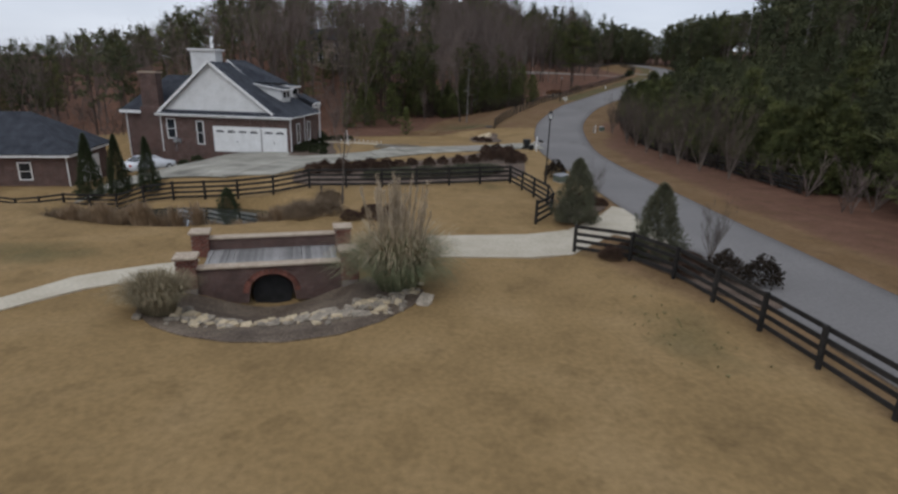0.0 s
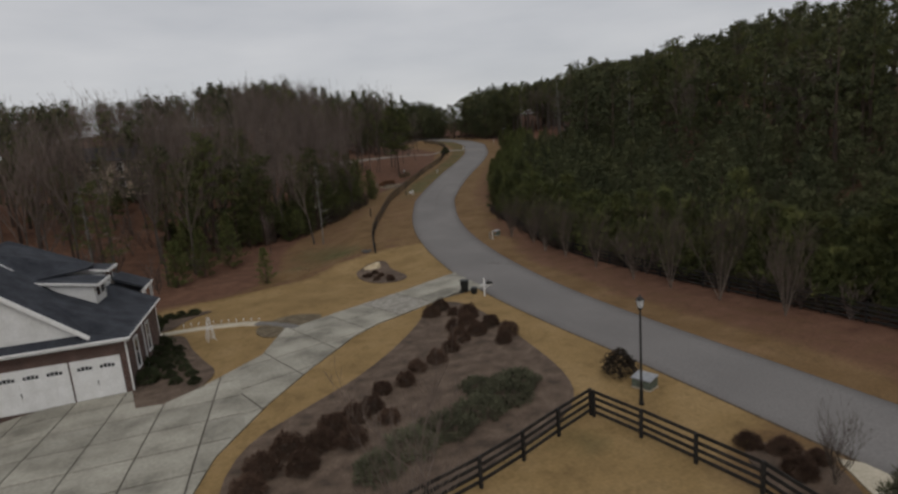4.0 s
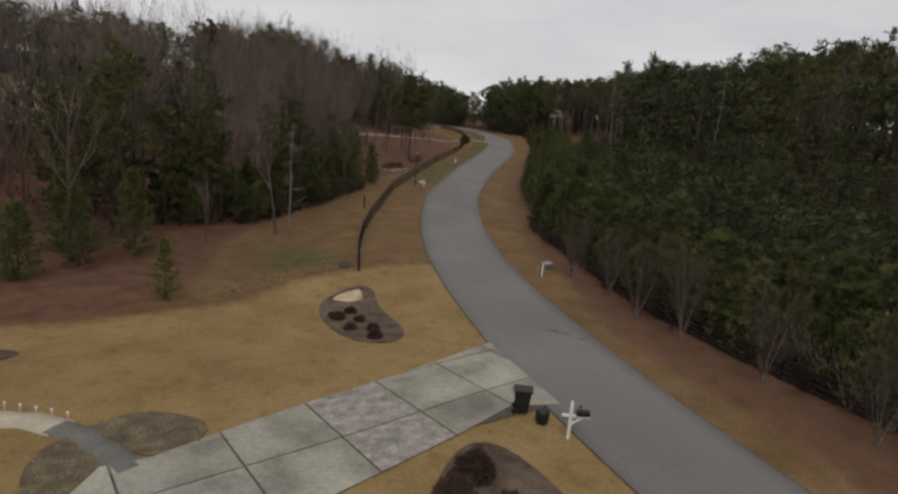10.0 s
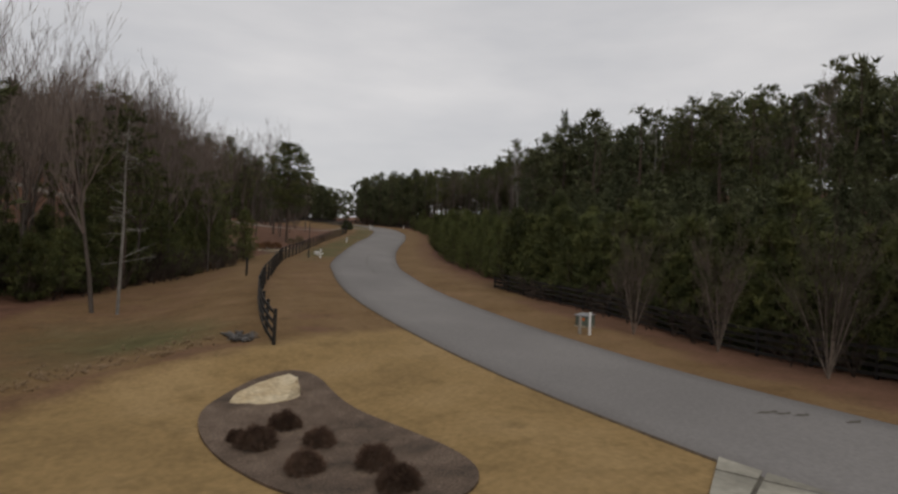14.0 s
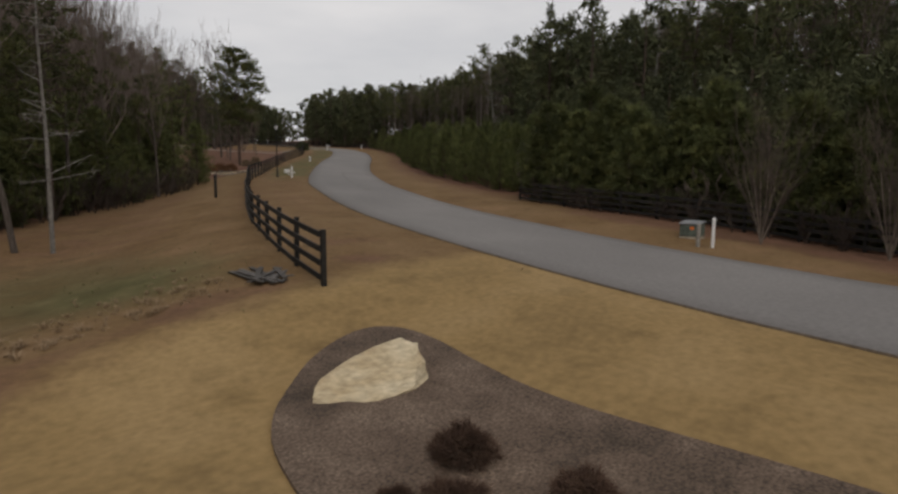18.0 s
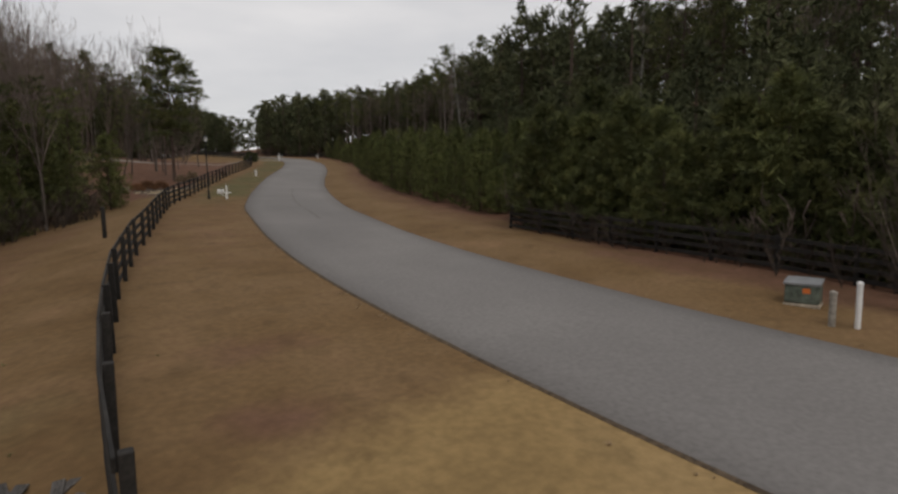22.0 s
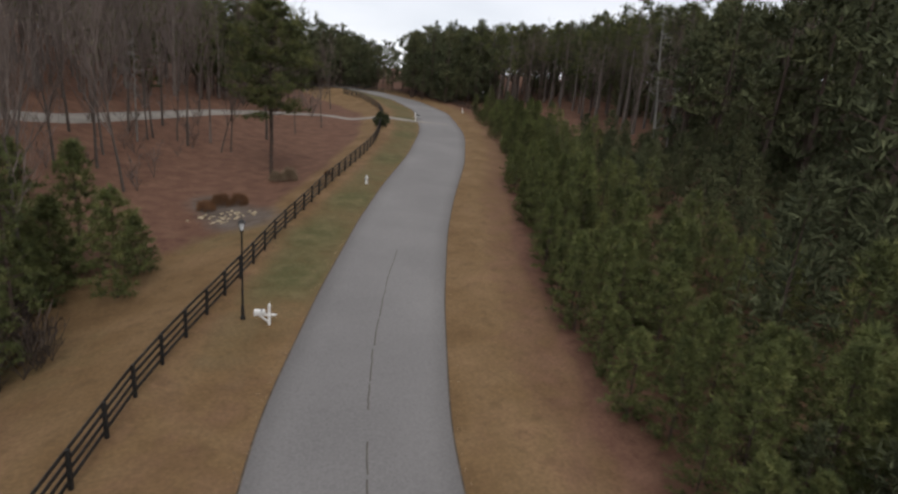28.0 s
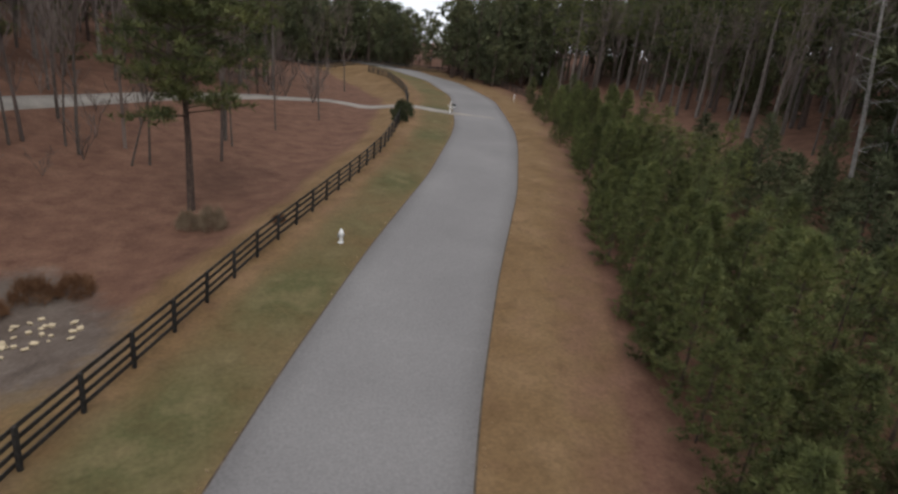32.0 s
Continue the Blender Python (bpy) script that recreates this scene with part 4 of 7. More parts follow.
def field_depth(y):
    """How far back from the lane the young pines reach before the tall trunks begin."""
    return float(np.interp(y, [112, 122, 140, 154, 170, 178, 205], [52, 50, 46, 37, 25, 18, 16]))


for i in range(2600):
    y = rp.uniform(118, 182)
    d = rp.uniform(16, 50)
    x = float(xc(y)) + d
    if d < field_depth(y) and free(x, y, 1.75):
        (DEEP_NEAR if d < 25 else DEEP).append((x, y, rp.uniform(.5, .74), rp.uniform(0, 6.28), rp.randrange(5)))
for i in range(260):
    y = rp.uniform(102, 128)
    x = float(xc(y)) + rp.uniform(22, 46)
    if free(x, y, 2.0):
        DEEP.append((x, y, rp.uniform(.5, .85), rp.uniform(0, 6.28), rp.randrange(5)))
for i in range(420):
    y = rp.uniform(26, 128)
    x = float(xc(y)) + rp.uniform(18, 44)
    if free(x, y, 2.3):
        DEEP.append((x, y, rp.uniform(.65, 1.1), rp.uniform(0, 6.28), rp.randrange(5)))
for i in range(170):
    y = rp.uniform(120, 250)
    x = float(xc(y)) + rp.uniform(40, 70)
    if free(x, y, 2.6):
        DEEP.append((x, y, rp.uniform(.45, .9), rp.uniform(0, 6.28), rp.randrange(5)))
for i in range(150):
    x = rp.uniform(5, 118)
    y = rp.uniform(262, 300) if x < 95 else rp.uniform(232, 280)
    DEEP.append((x, y, rp.uniform(.7, 1.2), rp.uniform(0, 6.28), rp.randrange(5)))
for i in range(420):
    y = rp.uniform(30, 112)
    x = float(xc(y)) + 15.5 + 4 * rp.random()
    if free(x, y, 1.25):
        DEEP.append((x, y, rp.uniform(.4, .75), rp.uniform(0, 6.28), rp.randrange(5)))
count = 0
for i in range(3000):
    y = rp.uniform(25, 250)
    d = rp.uniform(20 if y > 125 else 24, 62)
    x = float(xc(y)) + d
    if y > 112 and d < field_depth(y) - 3 and rp.random() < .85 or not free(x, y, 3.2):
        continue
    if rp.random() < .76:
        set_wood_tree("tall_pine", LOFTY[rp.randrange(3)] if y > 118 and d < 56 else TALL[rp.randrange(4)], x, y, rp.uniform(1.0, 1.35), rp.uniform(0, 360), LB_TALL, "tall pines")
    else:
        set_wood_tree("bare_tree", BARE[rp.randrange(5)], x, y, rp.uniform(.8, 1.1), rp.uniform(0, 360), LB_BARE, "bare trees")
    count += 1
    if count >= 270:
        break
SKIRT = [plant_meshes("young_pine", *pine_young(R0, h, r, 8, 15, .46, .06, .01), M["pine_bark"], M["pine_needle"]) for h, r in ((5.6, 2.3), (6.6, 2.5), (4.8, 2.2))]
rs = random.Random(23)
yy = 39.0
while yy < 104:
    for off in (1.3, 2.9):
        y = yy + rs.uniform(-.5, .5)
        x = float(np.interp(y, [p[1] for p in PINE_FENCE], [p[0] for p in PINE_FENCE])) + off + rs.uniform(-.3, .5)
        set_tree("young_pine", SKIRT[rs.randrange(3)], x, y, rs.uniform(.55, .85) if off < 2 else rs.uniform(.8, 1.15), rs.uniform(0, 360), LB_YOUNG, "young pines on the bank")
    yy += 1.45
for x, y in ((26.1, 86.0), (27.0, 82.0), (25.5, 76.9), (25.3, 72.5), (24.4, 66), (23.8, 60), (23.9, 55.7), (24, 51), (24.2, 46)):
    set_tree("vase_tree", VASE[rp.randrange(2)], x, y, rp.uniform(1.0, 1.25), rp.uniform(0, 360), "leafless many-stemmed ornamental tree on the verge", "ornamental trees")


# left-hand woods
def left_edge(y):
    return float(np.interp(y, [84, 92, 104, 109, 112, 117.5, 122.5, 128.5, 133, 138, 156, 175, 260], [-18, -15, -9, -6, 2.5, 7, 11, 15.5, 18.5, 17, 22, 30, 44]))


count = 0
for i in range(4000):
    y = 86 + 150 * rp.random() ** 1.2
    x = left_edge(y) - 85 * rp.random() ** 1.4
    if not free(x, y, 3.4):
        continue
    if y > 150 and x > -20 and rp.random() < .55:
        continue
    k = rp.random()
    if k < .28 and y < 150:
        set_wood_tree("tall_pine", TALL[rp.randrange(4)], x, y, rp.uniform(.7, 1.0), rp.uniform(0, 360), LB_TALL, "tall pines")
    elif k < .36 and 100 < y < 140:
        set_wood_tree("young_pine", YOUNG[rp.randrange(5)], x, y, rp.uniform(.6, .9), rp.uniform(0, 360), LB_YOUNG, "pines at the woods edge")
    else:
        set_wood_tree("bare_tree", BARE[rp.randrange(5)], x, y, rp.uniform(1.0, 1.5), rp.uniform(0, 360), LB_BARE, "bare trees")
    count += 1
    if count >= 240:
        break

# thick young growth along the field's edge
count = 0
for i in range(1500):
    y = rs.uniform(109.5, 139)
    x = left_edge(y) - .6 - 11 * rs.random() ** 1.5
    if not free(x, y, 1.35):
        continue
    if rs.random() < .85:
        set_wood_tree("young_pine", (SKIRT + YOUNG)[rs.randrange(8)], x, y, rs.uniform(.45, .8), rs.uniform(0, 360), LB_YOUNG, "pines at the woods edge")
    else:
        set_wood_tree("tall_pine", TALL[rs.randrange(4)], x, y, rs.uniform(.55, .8), rs.uniform(0, 360), LB_TALL, "tall pines")
    count += 1
    if count >= 90:
        break
# tall bare trunks close behind the thicket, dense pines beyond the hill drive
count = 0
for i in range(900):
    y = rs.uniform(113, 172)
    x = left_edge(y) - 5 - 40 * rs.random()
    if not free(x, y, 2.2):
        continue
    set_wood_tree("bare_tree", BARE[rs.randrange(5)], x, y, rs.uniform(.9, 1.35), rs.uniform(0, 360), LB_BARE, "bare trees")
    count += 1
    if count >= 60:
        break
count = 0
for i in range(900):
    x = rs.uniform(-6, 50)
    y = float(np.interp(x, [-6, 17.5, 28.7, 36, 47, 57], [171, 179, 191, 199.5, 209, 212])) + 4 + 20 * rs.random()
    if not free(x, y, 2.4):
        continue
    if rs.random() < (.7 if x > 8 else .3):
        set_wood_tree("tall_pine", (TALL + LOFTY)[rs.randrange(7)], x, y, rs.uniform(.75, 1.1), rs.uniform(0, 360), LB_TALL, "tall pines")
    else:
        set_wood_tree("bare_tree", BARE[rs.randrange(5)], x, y, rs.uniform(.9, 1.3), rs.uniform(0, 360), LB_BARE, "bare trees")
    count += 1
    if count >= 75:
        break


# shrubs and grasses
def shrub_mesh(rng, r, h, n, bl, bw, mat, k=5, wood=None, flat=.15):
    """A rounded shrub: leafy shell with short stems inside."""
    v = rng.normal(size=(n, 3))
    v /= np.linalg.norm(v, axis=1, keepdims=True)
    v[:, 2] = np.abs(v[:, 2]) - flat
    bumps = 1 + .16 * np.sin(v[:, 0] * 5 + rng.uniform(0, 6)) * np.sin(v[:, 1] * 5 + rng.uniform(0, 6))
    rad = rng.uniform(.62, 1.0, (n, 1)) * bumps[:, None]
    p = v * rad * np.array([r, r, h * .8]) + np.array([0, 0, h * .2])
    p[:, 2] = np.maximum(p[:, 2], .03)
    V, F = blades(p, bl, bw, k, rng, .15, v, .55)
    return mesh_data("leaves", V, F, mat)


def stems_mesh(rng, r, h, n, mat, rad=.012):
    segs = []
    for i in range(n):
        a, q = rng.uniform(0, 6.28), rng.uniform(.2, .8)
        segs.append((0, 0, -.05, math.cos(a) * r * q, math.sin(a) * r * q, h * rng.uniform(.4, .85), rad, rad * .5))
    return mesh_data("woody_base", *sticks(segs, 4), mat)


RS = np.random.RandomState(21)
BALL = [(shrub_mesh(RS, .68, 1.05, 820, .14, .024, M["shrub_brown"], 6), stems_mesh(RS, .6, .9, 9, M["bark"])) for _ in range(3)]
LOW = [(shrub_mesh(RS, .52, .58, 700, .17, .013, M["shrub_brown"], 7), stems_mesh(RS, .4, .4, 8, M["bark"])) for _ in range(2)]
GREEN = [(shrub_mesh(RS, .7, .8, 320, .16, .06, M["shrub_green"]), stems_mesh(RS, .5, .6, 8, M["bark"])) for _ in range(3)]
BRUSH = [(shrub_mesh(RS, .7, .7, 420, .3, .016, M["brush_tan"], 6), None) for _ in range(2)]
SPREAD = [(shrub_mesh(RS, 1.3, .62, 520, .24, .05, M["juniper"], flat=.0), stems_mesh(RS, 1.1, .4, 12, M["bark"])) for _ in range(2)]


def set_shrub(name, meshes, x, y, s, label, group, sz=None):
    root = thing(name, pose(x, y, Z(x, y) + .04, 0, 0, (x * 53 + y * 31) % 360) @ Matrix.Diagonal((s, s, sz or s, 1)), label, "shrub", group)
    part("leaves", meshes[0], root)
    if meshes[1] is not None:
        part("woody_base", meshes[1], root)
    return root


DARK = (shrub_mesh(RS, .68, 1.15, 620, .11, .045, M["shrub_dark"]), stems_mesh(RS, .6, .9, 9, M["bark"]))
RUST = (shrub_mesh(RS, .8, .55, 420, .28, .016, M["rust_brush"], 6), None)
LB = "rounded clipped shrub with rusty winter leaves in mulch"
for i, (x, y, s) in enumerate(((6.6, 62.6, 1.05), (5.4, 61.6, 1.0), (6.9, 60.6, .7), (7.5, 59.2, 1.2), (6.7, 57.9, 1.1), (5.5, 57.2, .95), (7.9, 56.2, .95), (6.4, 55.4, 1.0), (8.0, 53.8, 1.05), (7.0, 52.6, .8), (4.9, 54.9, 1.05), (3.6, 53.4, .85), (2.2, 52.2, .95), (.7, 51.6, .8), (-.5, 50, .85), (-2, 49.6, .8))):
    set_shrub("ball_shrub", BALL[i % 3], x, y, s, LB, "clipped shrubs in the long bed", .95 * s)
for i, (x, y, s) in enumerate(((-4, 47.2, 1.1), (-5.2, 46.6, 1.15), (-6, 45.4, 1.1), (-7.4, 45.8, 1.15), (-8.6, 44.6, 1.1), (-4.6, 45, 1.0), (-3, 47.9, .9), (-7, 44, 1.0), (-9.2, 43.2, 1.05), (-2.6, 46.2, .8))):
    set_shrub("loose_shrub", BALL[i % 3], x, y, s, "loose brown winter shrub in the mulch bed", "loose shrubs", .85 * s)
for i, (x, y, s) in enumerate(((3.4, 45.4, 1.1), (4.6, 46.6, .95), (1.4, 44.6, 1.0), (-.5, 43.9, 1.0), (-2.4, 43.2, 1.0), (-4.2, 42.2, .9), (2.6, 47.1, .8))):
    set_shrub("spreading_juniper", SPREAD[i % 2], x, y, s, "low spreading green juniper in mulch", "spreading junipers")
for i, (x, y, s) in enumerate(((6.5, 82.5, .95), (5.5, 81.6, 1.05), (6.75, 80.85, .9), (5.85, 79.5, .95), (7.1, 78.76, 1.0), (6.84, 77.35, 1.0), (5.2, 82.2, .6))):
    set_shrub("dark_shrub", LOW[i % 2], x, y, s * .82, "low dark leafless shrub beside the boulder bed", "shrubs by the boulder")
for i, (x, y, s) in enumerate(((-13.6, 67.4, .6), (-12.9, 66.5, .6), (-13.6, 65.7, .6), (-12.8, 64.8, .6), (-13.5, 64.0, .6), (-12.6, 63.2, .6), (-13.3, 62.3, .6), (-12.3, 61.6, .6), (-13.1, 60.7, .62), (-11.8, 60.0, .6), (-12.7, 59.2, .6), (-11.6, 58.4, .6), (-15.6, 78.6, .9), (-14.4, 78.8, .85), (-13.4, 78.8, .85), (-12.3, 78.8, .85), (-14.9, 77.2, .7))):
    set_shrub("evergreen_shrub", GREEN[i % 3], x, y, s, "small dark evergreen shrub by the front walk", "front bed shrubs")
for i, (x, y, s) in enumerate(((-14.4, 60.8, 1.25), (-14.5, 63.4, 1.2), (-14.4, 66.0, 1.2), (-14.3, 68.6, 1.3), (-15.6, 74.6, 1.6), (-15.9, 77.4, 1.6), (-24.8, 59.2, .9), (-26, 58.7, .8))):
    set_shrub("foundation_shrub", GREEN[i % 3], x, y, s, "large dark evergreen against the house wall", "foundation shrubs")
for x, y, s in ((9.6, 44.5, 1.3), (11.9, 21.3, 1.05), (13.1, 20.7, 1.05)):
    set_shrub("ball_shrub", DARK, x, y, s, "dark globe-shaped shrub near the lane", "globe shrubs by the lane", 1.05 * s)
for i, (x, y, s) in enumerate(((9.2, 34.2, 1.0), (10, 35.4, .9), (9.3, 36.4, .8), (10.5, 34.4, .7), (8.1, 23.6, .8), (9.1, 24.3, .9), (11.2, 22.8, .9), (10.6, 21.6, .8))):
    set_shrub("low_shrub", LOW[i % 2], x, y, s * 1.2, "low dark shrub in the gateway bed", "gateway shrubs")
for i, (x, y, s) in enumerate(((-8, 34.6, 1.5), (-7, 33.2, 1.3), (-9.4, 35.2, 1.4), (-6.2, 34.2, 1.1), (-6.1, 32, 1.2), (-10.8, 35.6, 1.1), (-5.6, 30.6, 1.3), (-6.8, 29.6, 1.2), (-20.8, 33, 1.3), (-20.4, 30.6, 1.3))):
    set_shrub("pondside_shrub", BRUSH[i % 2], x, y, s, "loose tan winter brush on the pond bank", "brush round the pond", .95 * s)
for i, (x, y, s) in enumerate(((30, 156.4, 1.3), (31.6, 156.6, 1.2), (28.6, 155.2, 1.1), (37.9, 163.2, 1.4), (36.6, 163.8, 1.1), (41.5, 161.5, .6))):
    set_shrub("brush_clump", BRUSH[i % 2] if i in (3, 4) else RUST, x, y, s * .85, "rusty brush clump on the leafy slope", "brush on the slope", 1.4 * s)


set_shrub("dark_bush", GREEN[0], 61.7, 193.9, 1.9, "tall dark bush at the end of the fence", "bushes by the fence", 2.9)
set_shrub("dark_bush", GREEN[1], 60.4, 191.2, 1.3, "tall dark bush at the end of the fence", "bushes by the fence", 1.9)


for i, (x, y, s) in enumerate(((-3.0, 29.9, 1.1), (-1.9, 30.6, 1.0), (-2.3, 29.3, .8), (-4.1, 29.3, .8))):
    set_shrub("rusty_brush", BALL[i % 3], x, y, s, "rounded rusty brown winter brush on the lawn", "rusty brush", .7 * s)


def grass_clump(rng, r, h, n, w, lean=.5):
    """Arching blades, three joints each, from one crown."""
    V, F = [], []
    for i in range(n):
        a, q = rng.uniform(0, 6.28), rng.uniform(.05, 1) ** .7
        L = h * rng.uniform(.6, 1.1)
        b = np.array([math.cos(a), math.sin(a), 0]) * r * .35 * q
        out = np.array([math.cos(a + rng.normal(0, .3)), math.sin(a + rng.normal(0, .3)), 0])
        s = np.array([-out[1], out[0], 0]) * w
        k = q * lean
        p1, p2 = b + out * L * .25 * k + np.array([0, 0, L * .5]), b + out * L * .8 * k + np.array([0, 0, L * (.95 - .35 * k)])
        p3 = p2 + out * L * .3 * k + np.array([0, 0, -L * .18 * k])
        m = len(V)
        V += [b - s, b + s, p1 - s, p1 + s, p2 - s * .7, p2 + s * .7, p3]
        F += [(m, m + 1, m + 3, m + 2), (m + 2, m + 3, m + 5, m + 4), (m + 4, m + 5, m + 6)]
    return np.array(V), F


def plumes(rng, n, h, r):
    V, F = [], []
    seg = []
    pts, outs = [], []
    for i in range(n):
        a, q = rng.uniform(0, 6.28), rng.uniform(0, 1)
        top = np.array([math.cos(a) * r * q, math.sin(a) * r * q, h * rng.uniform(.74, 1.05) * (1 - .12 * q)])
        b = top * np.array([.35, .35, 0])
        seg.append((*b, *(b + (top - b) * .75), .008, .005))
        for t in np.linspace(.62, 1, 12):
            pts.append(b + (top - b) * t)
            outs.append((0, 0, 1.6))
    return seg, blades(pts, .2, .022, 9, rng, .8, outs, .9)


pampas = thing("pampas_grass", pose(-.9, 20.0, Z(-.9, 20) - .02), "tall pampas grass with pale feathery plumes", "ornamental grass")
gv, gf = grass_clump(RS, 2.0, 2.3, 2600, .009, .98)
part("foliage", mesh_data("foliage", gv, gf, M["pampas_leaf"]), pampas, "green-grey arching blades")
gv, gf = grass_clump(RS, 1.9, 2.75, 1500, .009, .75)
part("dry_foliage", mesh_data("dry_foliage", gv, gf, M["dry_grass"]), pampas, "straw-coloured dry blades")
ps, pl = plumes(RS, 64, 4.2, 1.35)
part("stalk_cluster", mesh_data("stalk_cluster", *sticks(ps, 3), M["reed"]), pampas)
part("plume_head", mesh_data("plume_head", *pl, M["plume"]), pampas, "cream feathery plumes")
low = thing("grass_mound", pose(-8.5, 17.5, Z(-8.5, 17.5)), "round mound of fine grey-green grass", "ornamental grass")
gv, gf = grass_clump(RS, 1.5, 1.45, 2600, .007, .72)
part("foliage", mesh_data("foliage", gv, gf, M["pampas_dry"]), low)
gv, gf = grass_clump(RS, 1.4, 1.5, 900, .007, .66)
part("dry_foliage", mesh_data("dry_foliage", gv, gf, M["dry_grass"]), low)
REED = []
for _ in range(3):
    gv, gf = grass_clump(RS, .9, 1.35, 160, .014, .35)
    REED.append(mesh_data("reeds", gv, gf, M["reed"]))
rr = random.Random(8)
for i in range(70):
    t = i / 69
    x = -19.2 + 12.4 * t + rr.uniform(-.4, .4)
    y = 32.0 - 4.0 * math.sqrt(max(.05, 1 - ((x + 13.8) / 6.8) ** 2)) + rr.uniform(-.6, 1.0)
    if i % 6 == 0:
        x, y = rr.uniform(-20.2, -18.8), rr.uniform(31.5, 34.6)
    if i % 13 == 5:
        continue
    ob = part("reed_clump", REED[i % 3], at=pose(x, y, Z(x, y) - .05, 0, 0, rr.uniform(0, 360)) @ Matrix.Scale(rr.uniform(.75, 1.1), 4))
    tagged(ob, "clump of dry tan reeds at the pond edge", "reeds", "pond reeds")

# pond and stream
pond_poly = [(-14.0 + 7.3 * math.cos(a) - .3 * math.sin(2 * a), 32.5 + 4.3 * math.sin(a)) for a in np.linspace(0, 2 * math.pi, 40, endpoint=False)]
pond_bm = bmesh.new()
pond_bm.faces.new([pond_bm.verts.new((x, y, -1.12)) for x, y in pond_poly])
bmesh.ops.triangulate(pond_bm, faces=pond_bm.faces[:])
tagged(new("water", bm_data("water", pond_bm, M["water"])), "still dark pond water mirroring the grey sky", "water", kind="structure")


def stone_mesh(rng, sx, sy, sz, rough=.16, cuts=2):
    bm = bmesh.new()
    bmesh.ops.create_cube(bm, size=1)
    bmesh.ops.subdivide_edges(bm, edges=bm.edges[:], cuts=cuts, use_grid_fill=True)
    for v in bm.verts:
        q = v.co.normalized() * .62
        v.co = v.co * .62 + q * .38
        v.co = Vector((v.co.x * sx, v.co.y * sy, v.co.z * sz)) * (1 + rng.normal(0, rough * .5))
    return bm


STONES = [bm_data("stone", stone_mesh(RS, *d), M["stone_grey"]) for d in ((.5, .35, .16), (.7, .45, .18), (.4, .4, .2), (.85, .5, .14), (.3, .22, .14))]
FLAT = [bm_data("stone", stone_mesh(RS, *d), M["sandstone"]) for d in ((.8, .5, .14), (.5, .4, .16), (.36, .28, .18))]
stream_poly = [(-9.4, 18.6), (-9.1, 17.2), (-8.1, 16.2), (-6.9, 15.6), (-5.4, 15.2), (-3.8, 15.2), (-2.3, 15.7), (-1.2, 16.6), (-.2, 18), (.1, 19.4), (-2.2, 21.6), (-5.5, 20.75), (-8.4, 19.9)]
tagged(new("stream_bed", sheet("stream_bed", stream_poly, .03, M["stream_soil"], .4)), "brown gravelly soil in the dry stream bed", "stream bed", kind="structure")
rim = [(-8.6, 17.6), (-7.4, 17.1), (-6.3, 17.4), (-5.0, 17.6), (-3.7, 17.5), (-2.3, 17.6), (-1.2, 18.1), (-.1, 19.0)]
for i in range(250):
    t = rr.uniform(0, 6.99)
    k = int(t)
    f = t - k
    x = rim[k][0] * (1 - f) + rim[k + 1][0] * f + rr.gauss(0, .25)
    y = rim[k][1] * (1 - f) + rim[k + 1][1] * f + rr.gauss(.1, .45)
    src = FLAT[rr.randrange(3)] if rr.random() < .4 else STONES[rr.randrange(5)]
    ob = part("stone", src, at=pose(x, y, Z(x, y) + .06, rr.uniform(-14, 14), rr.uniform(-14, 14), rr.uniform(0, 360)) @ Matrix.Scale(.28 + .75 * rr.random() ** 2.2, 4))
    tagged(ob, "flat weathered stone lining the stream bed", "stone", "stream stones")
for i in range(42):
    t = i / 41
    x = -19.2 + 9 * t
    y = float(np.interp(x, [-19.2, -16.3, -13.8, -10.2], [36.1, 37.0, 36.7, 35.4]))
    ob = part("edging_stone", STONES[i % 3], at=pose(x, y, Z(x, y) + .06, 0, 0, rr.uniform(-20, 20)) @ Matrix.Scale(rr.uniform(.6, .8), 4))
    tagged(ob, "grey stone edging the pond bank", "stone", "pond edging")
for i in range(34):
    x, y = rr.gauss(29.9, 1.2), rr.gauss(153.0, .8)
    ob = part("rubble_stone", FLAT[i % 3], at=pose(x, y, Z(x, y) + .06, rr.uniform(-20, 20), 0, rr.uniform(0, 360)) @ Matrix.Scale(rr.uniform(.3, .62), 4))
    tagged(ob, "pale broken stone in a rubble pile", "stone", "rubble pile")


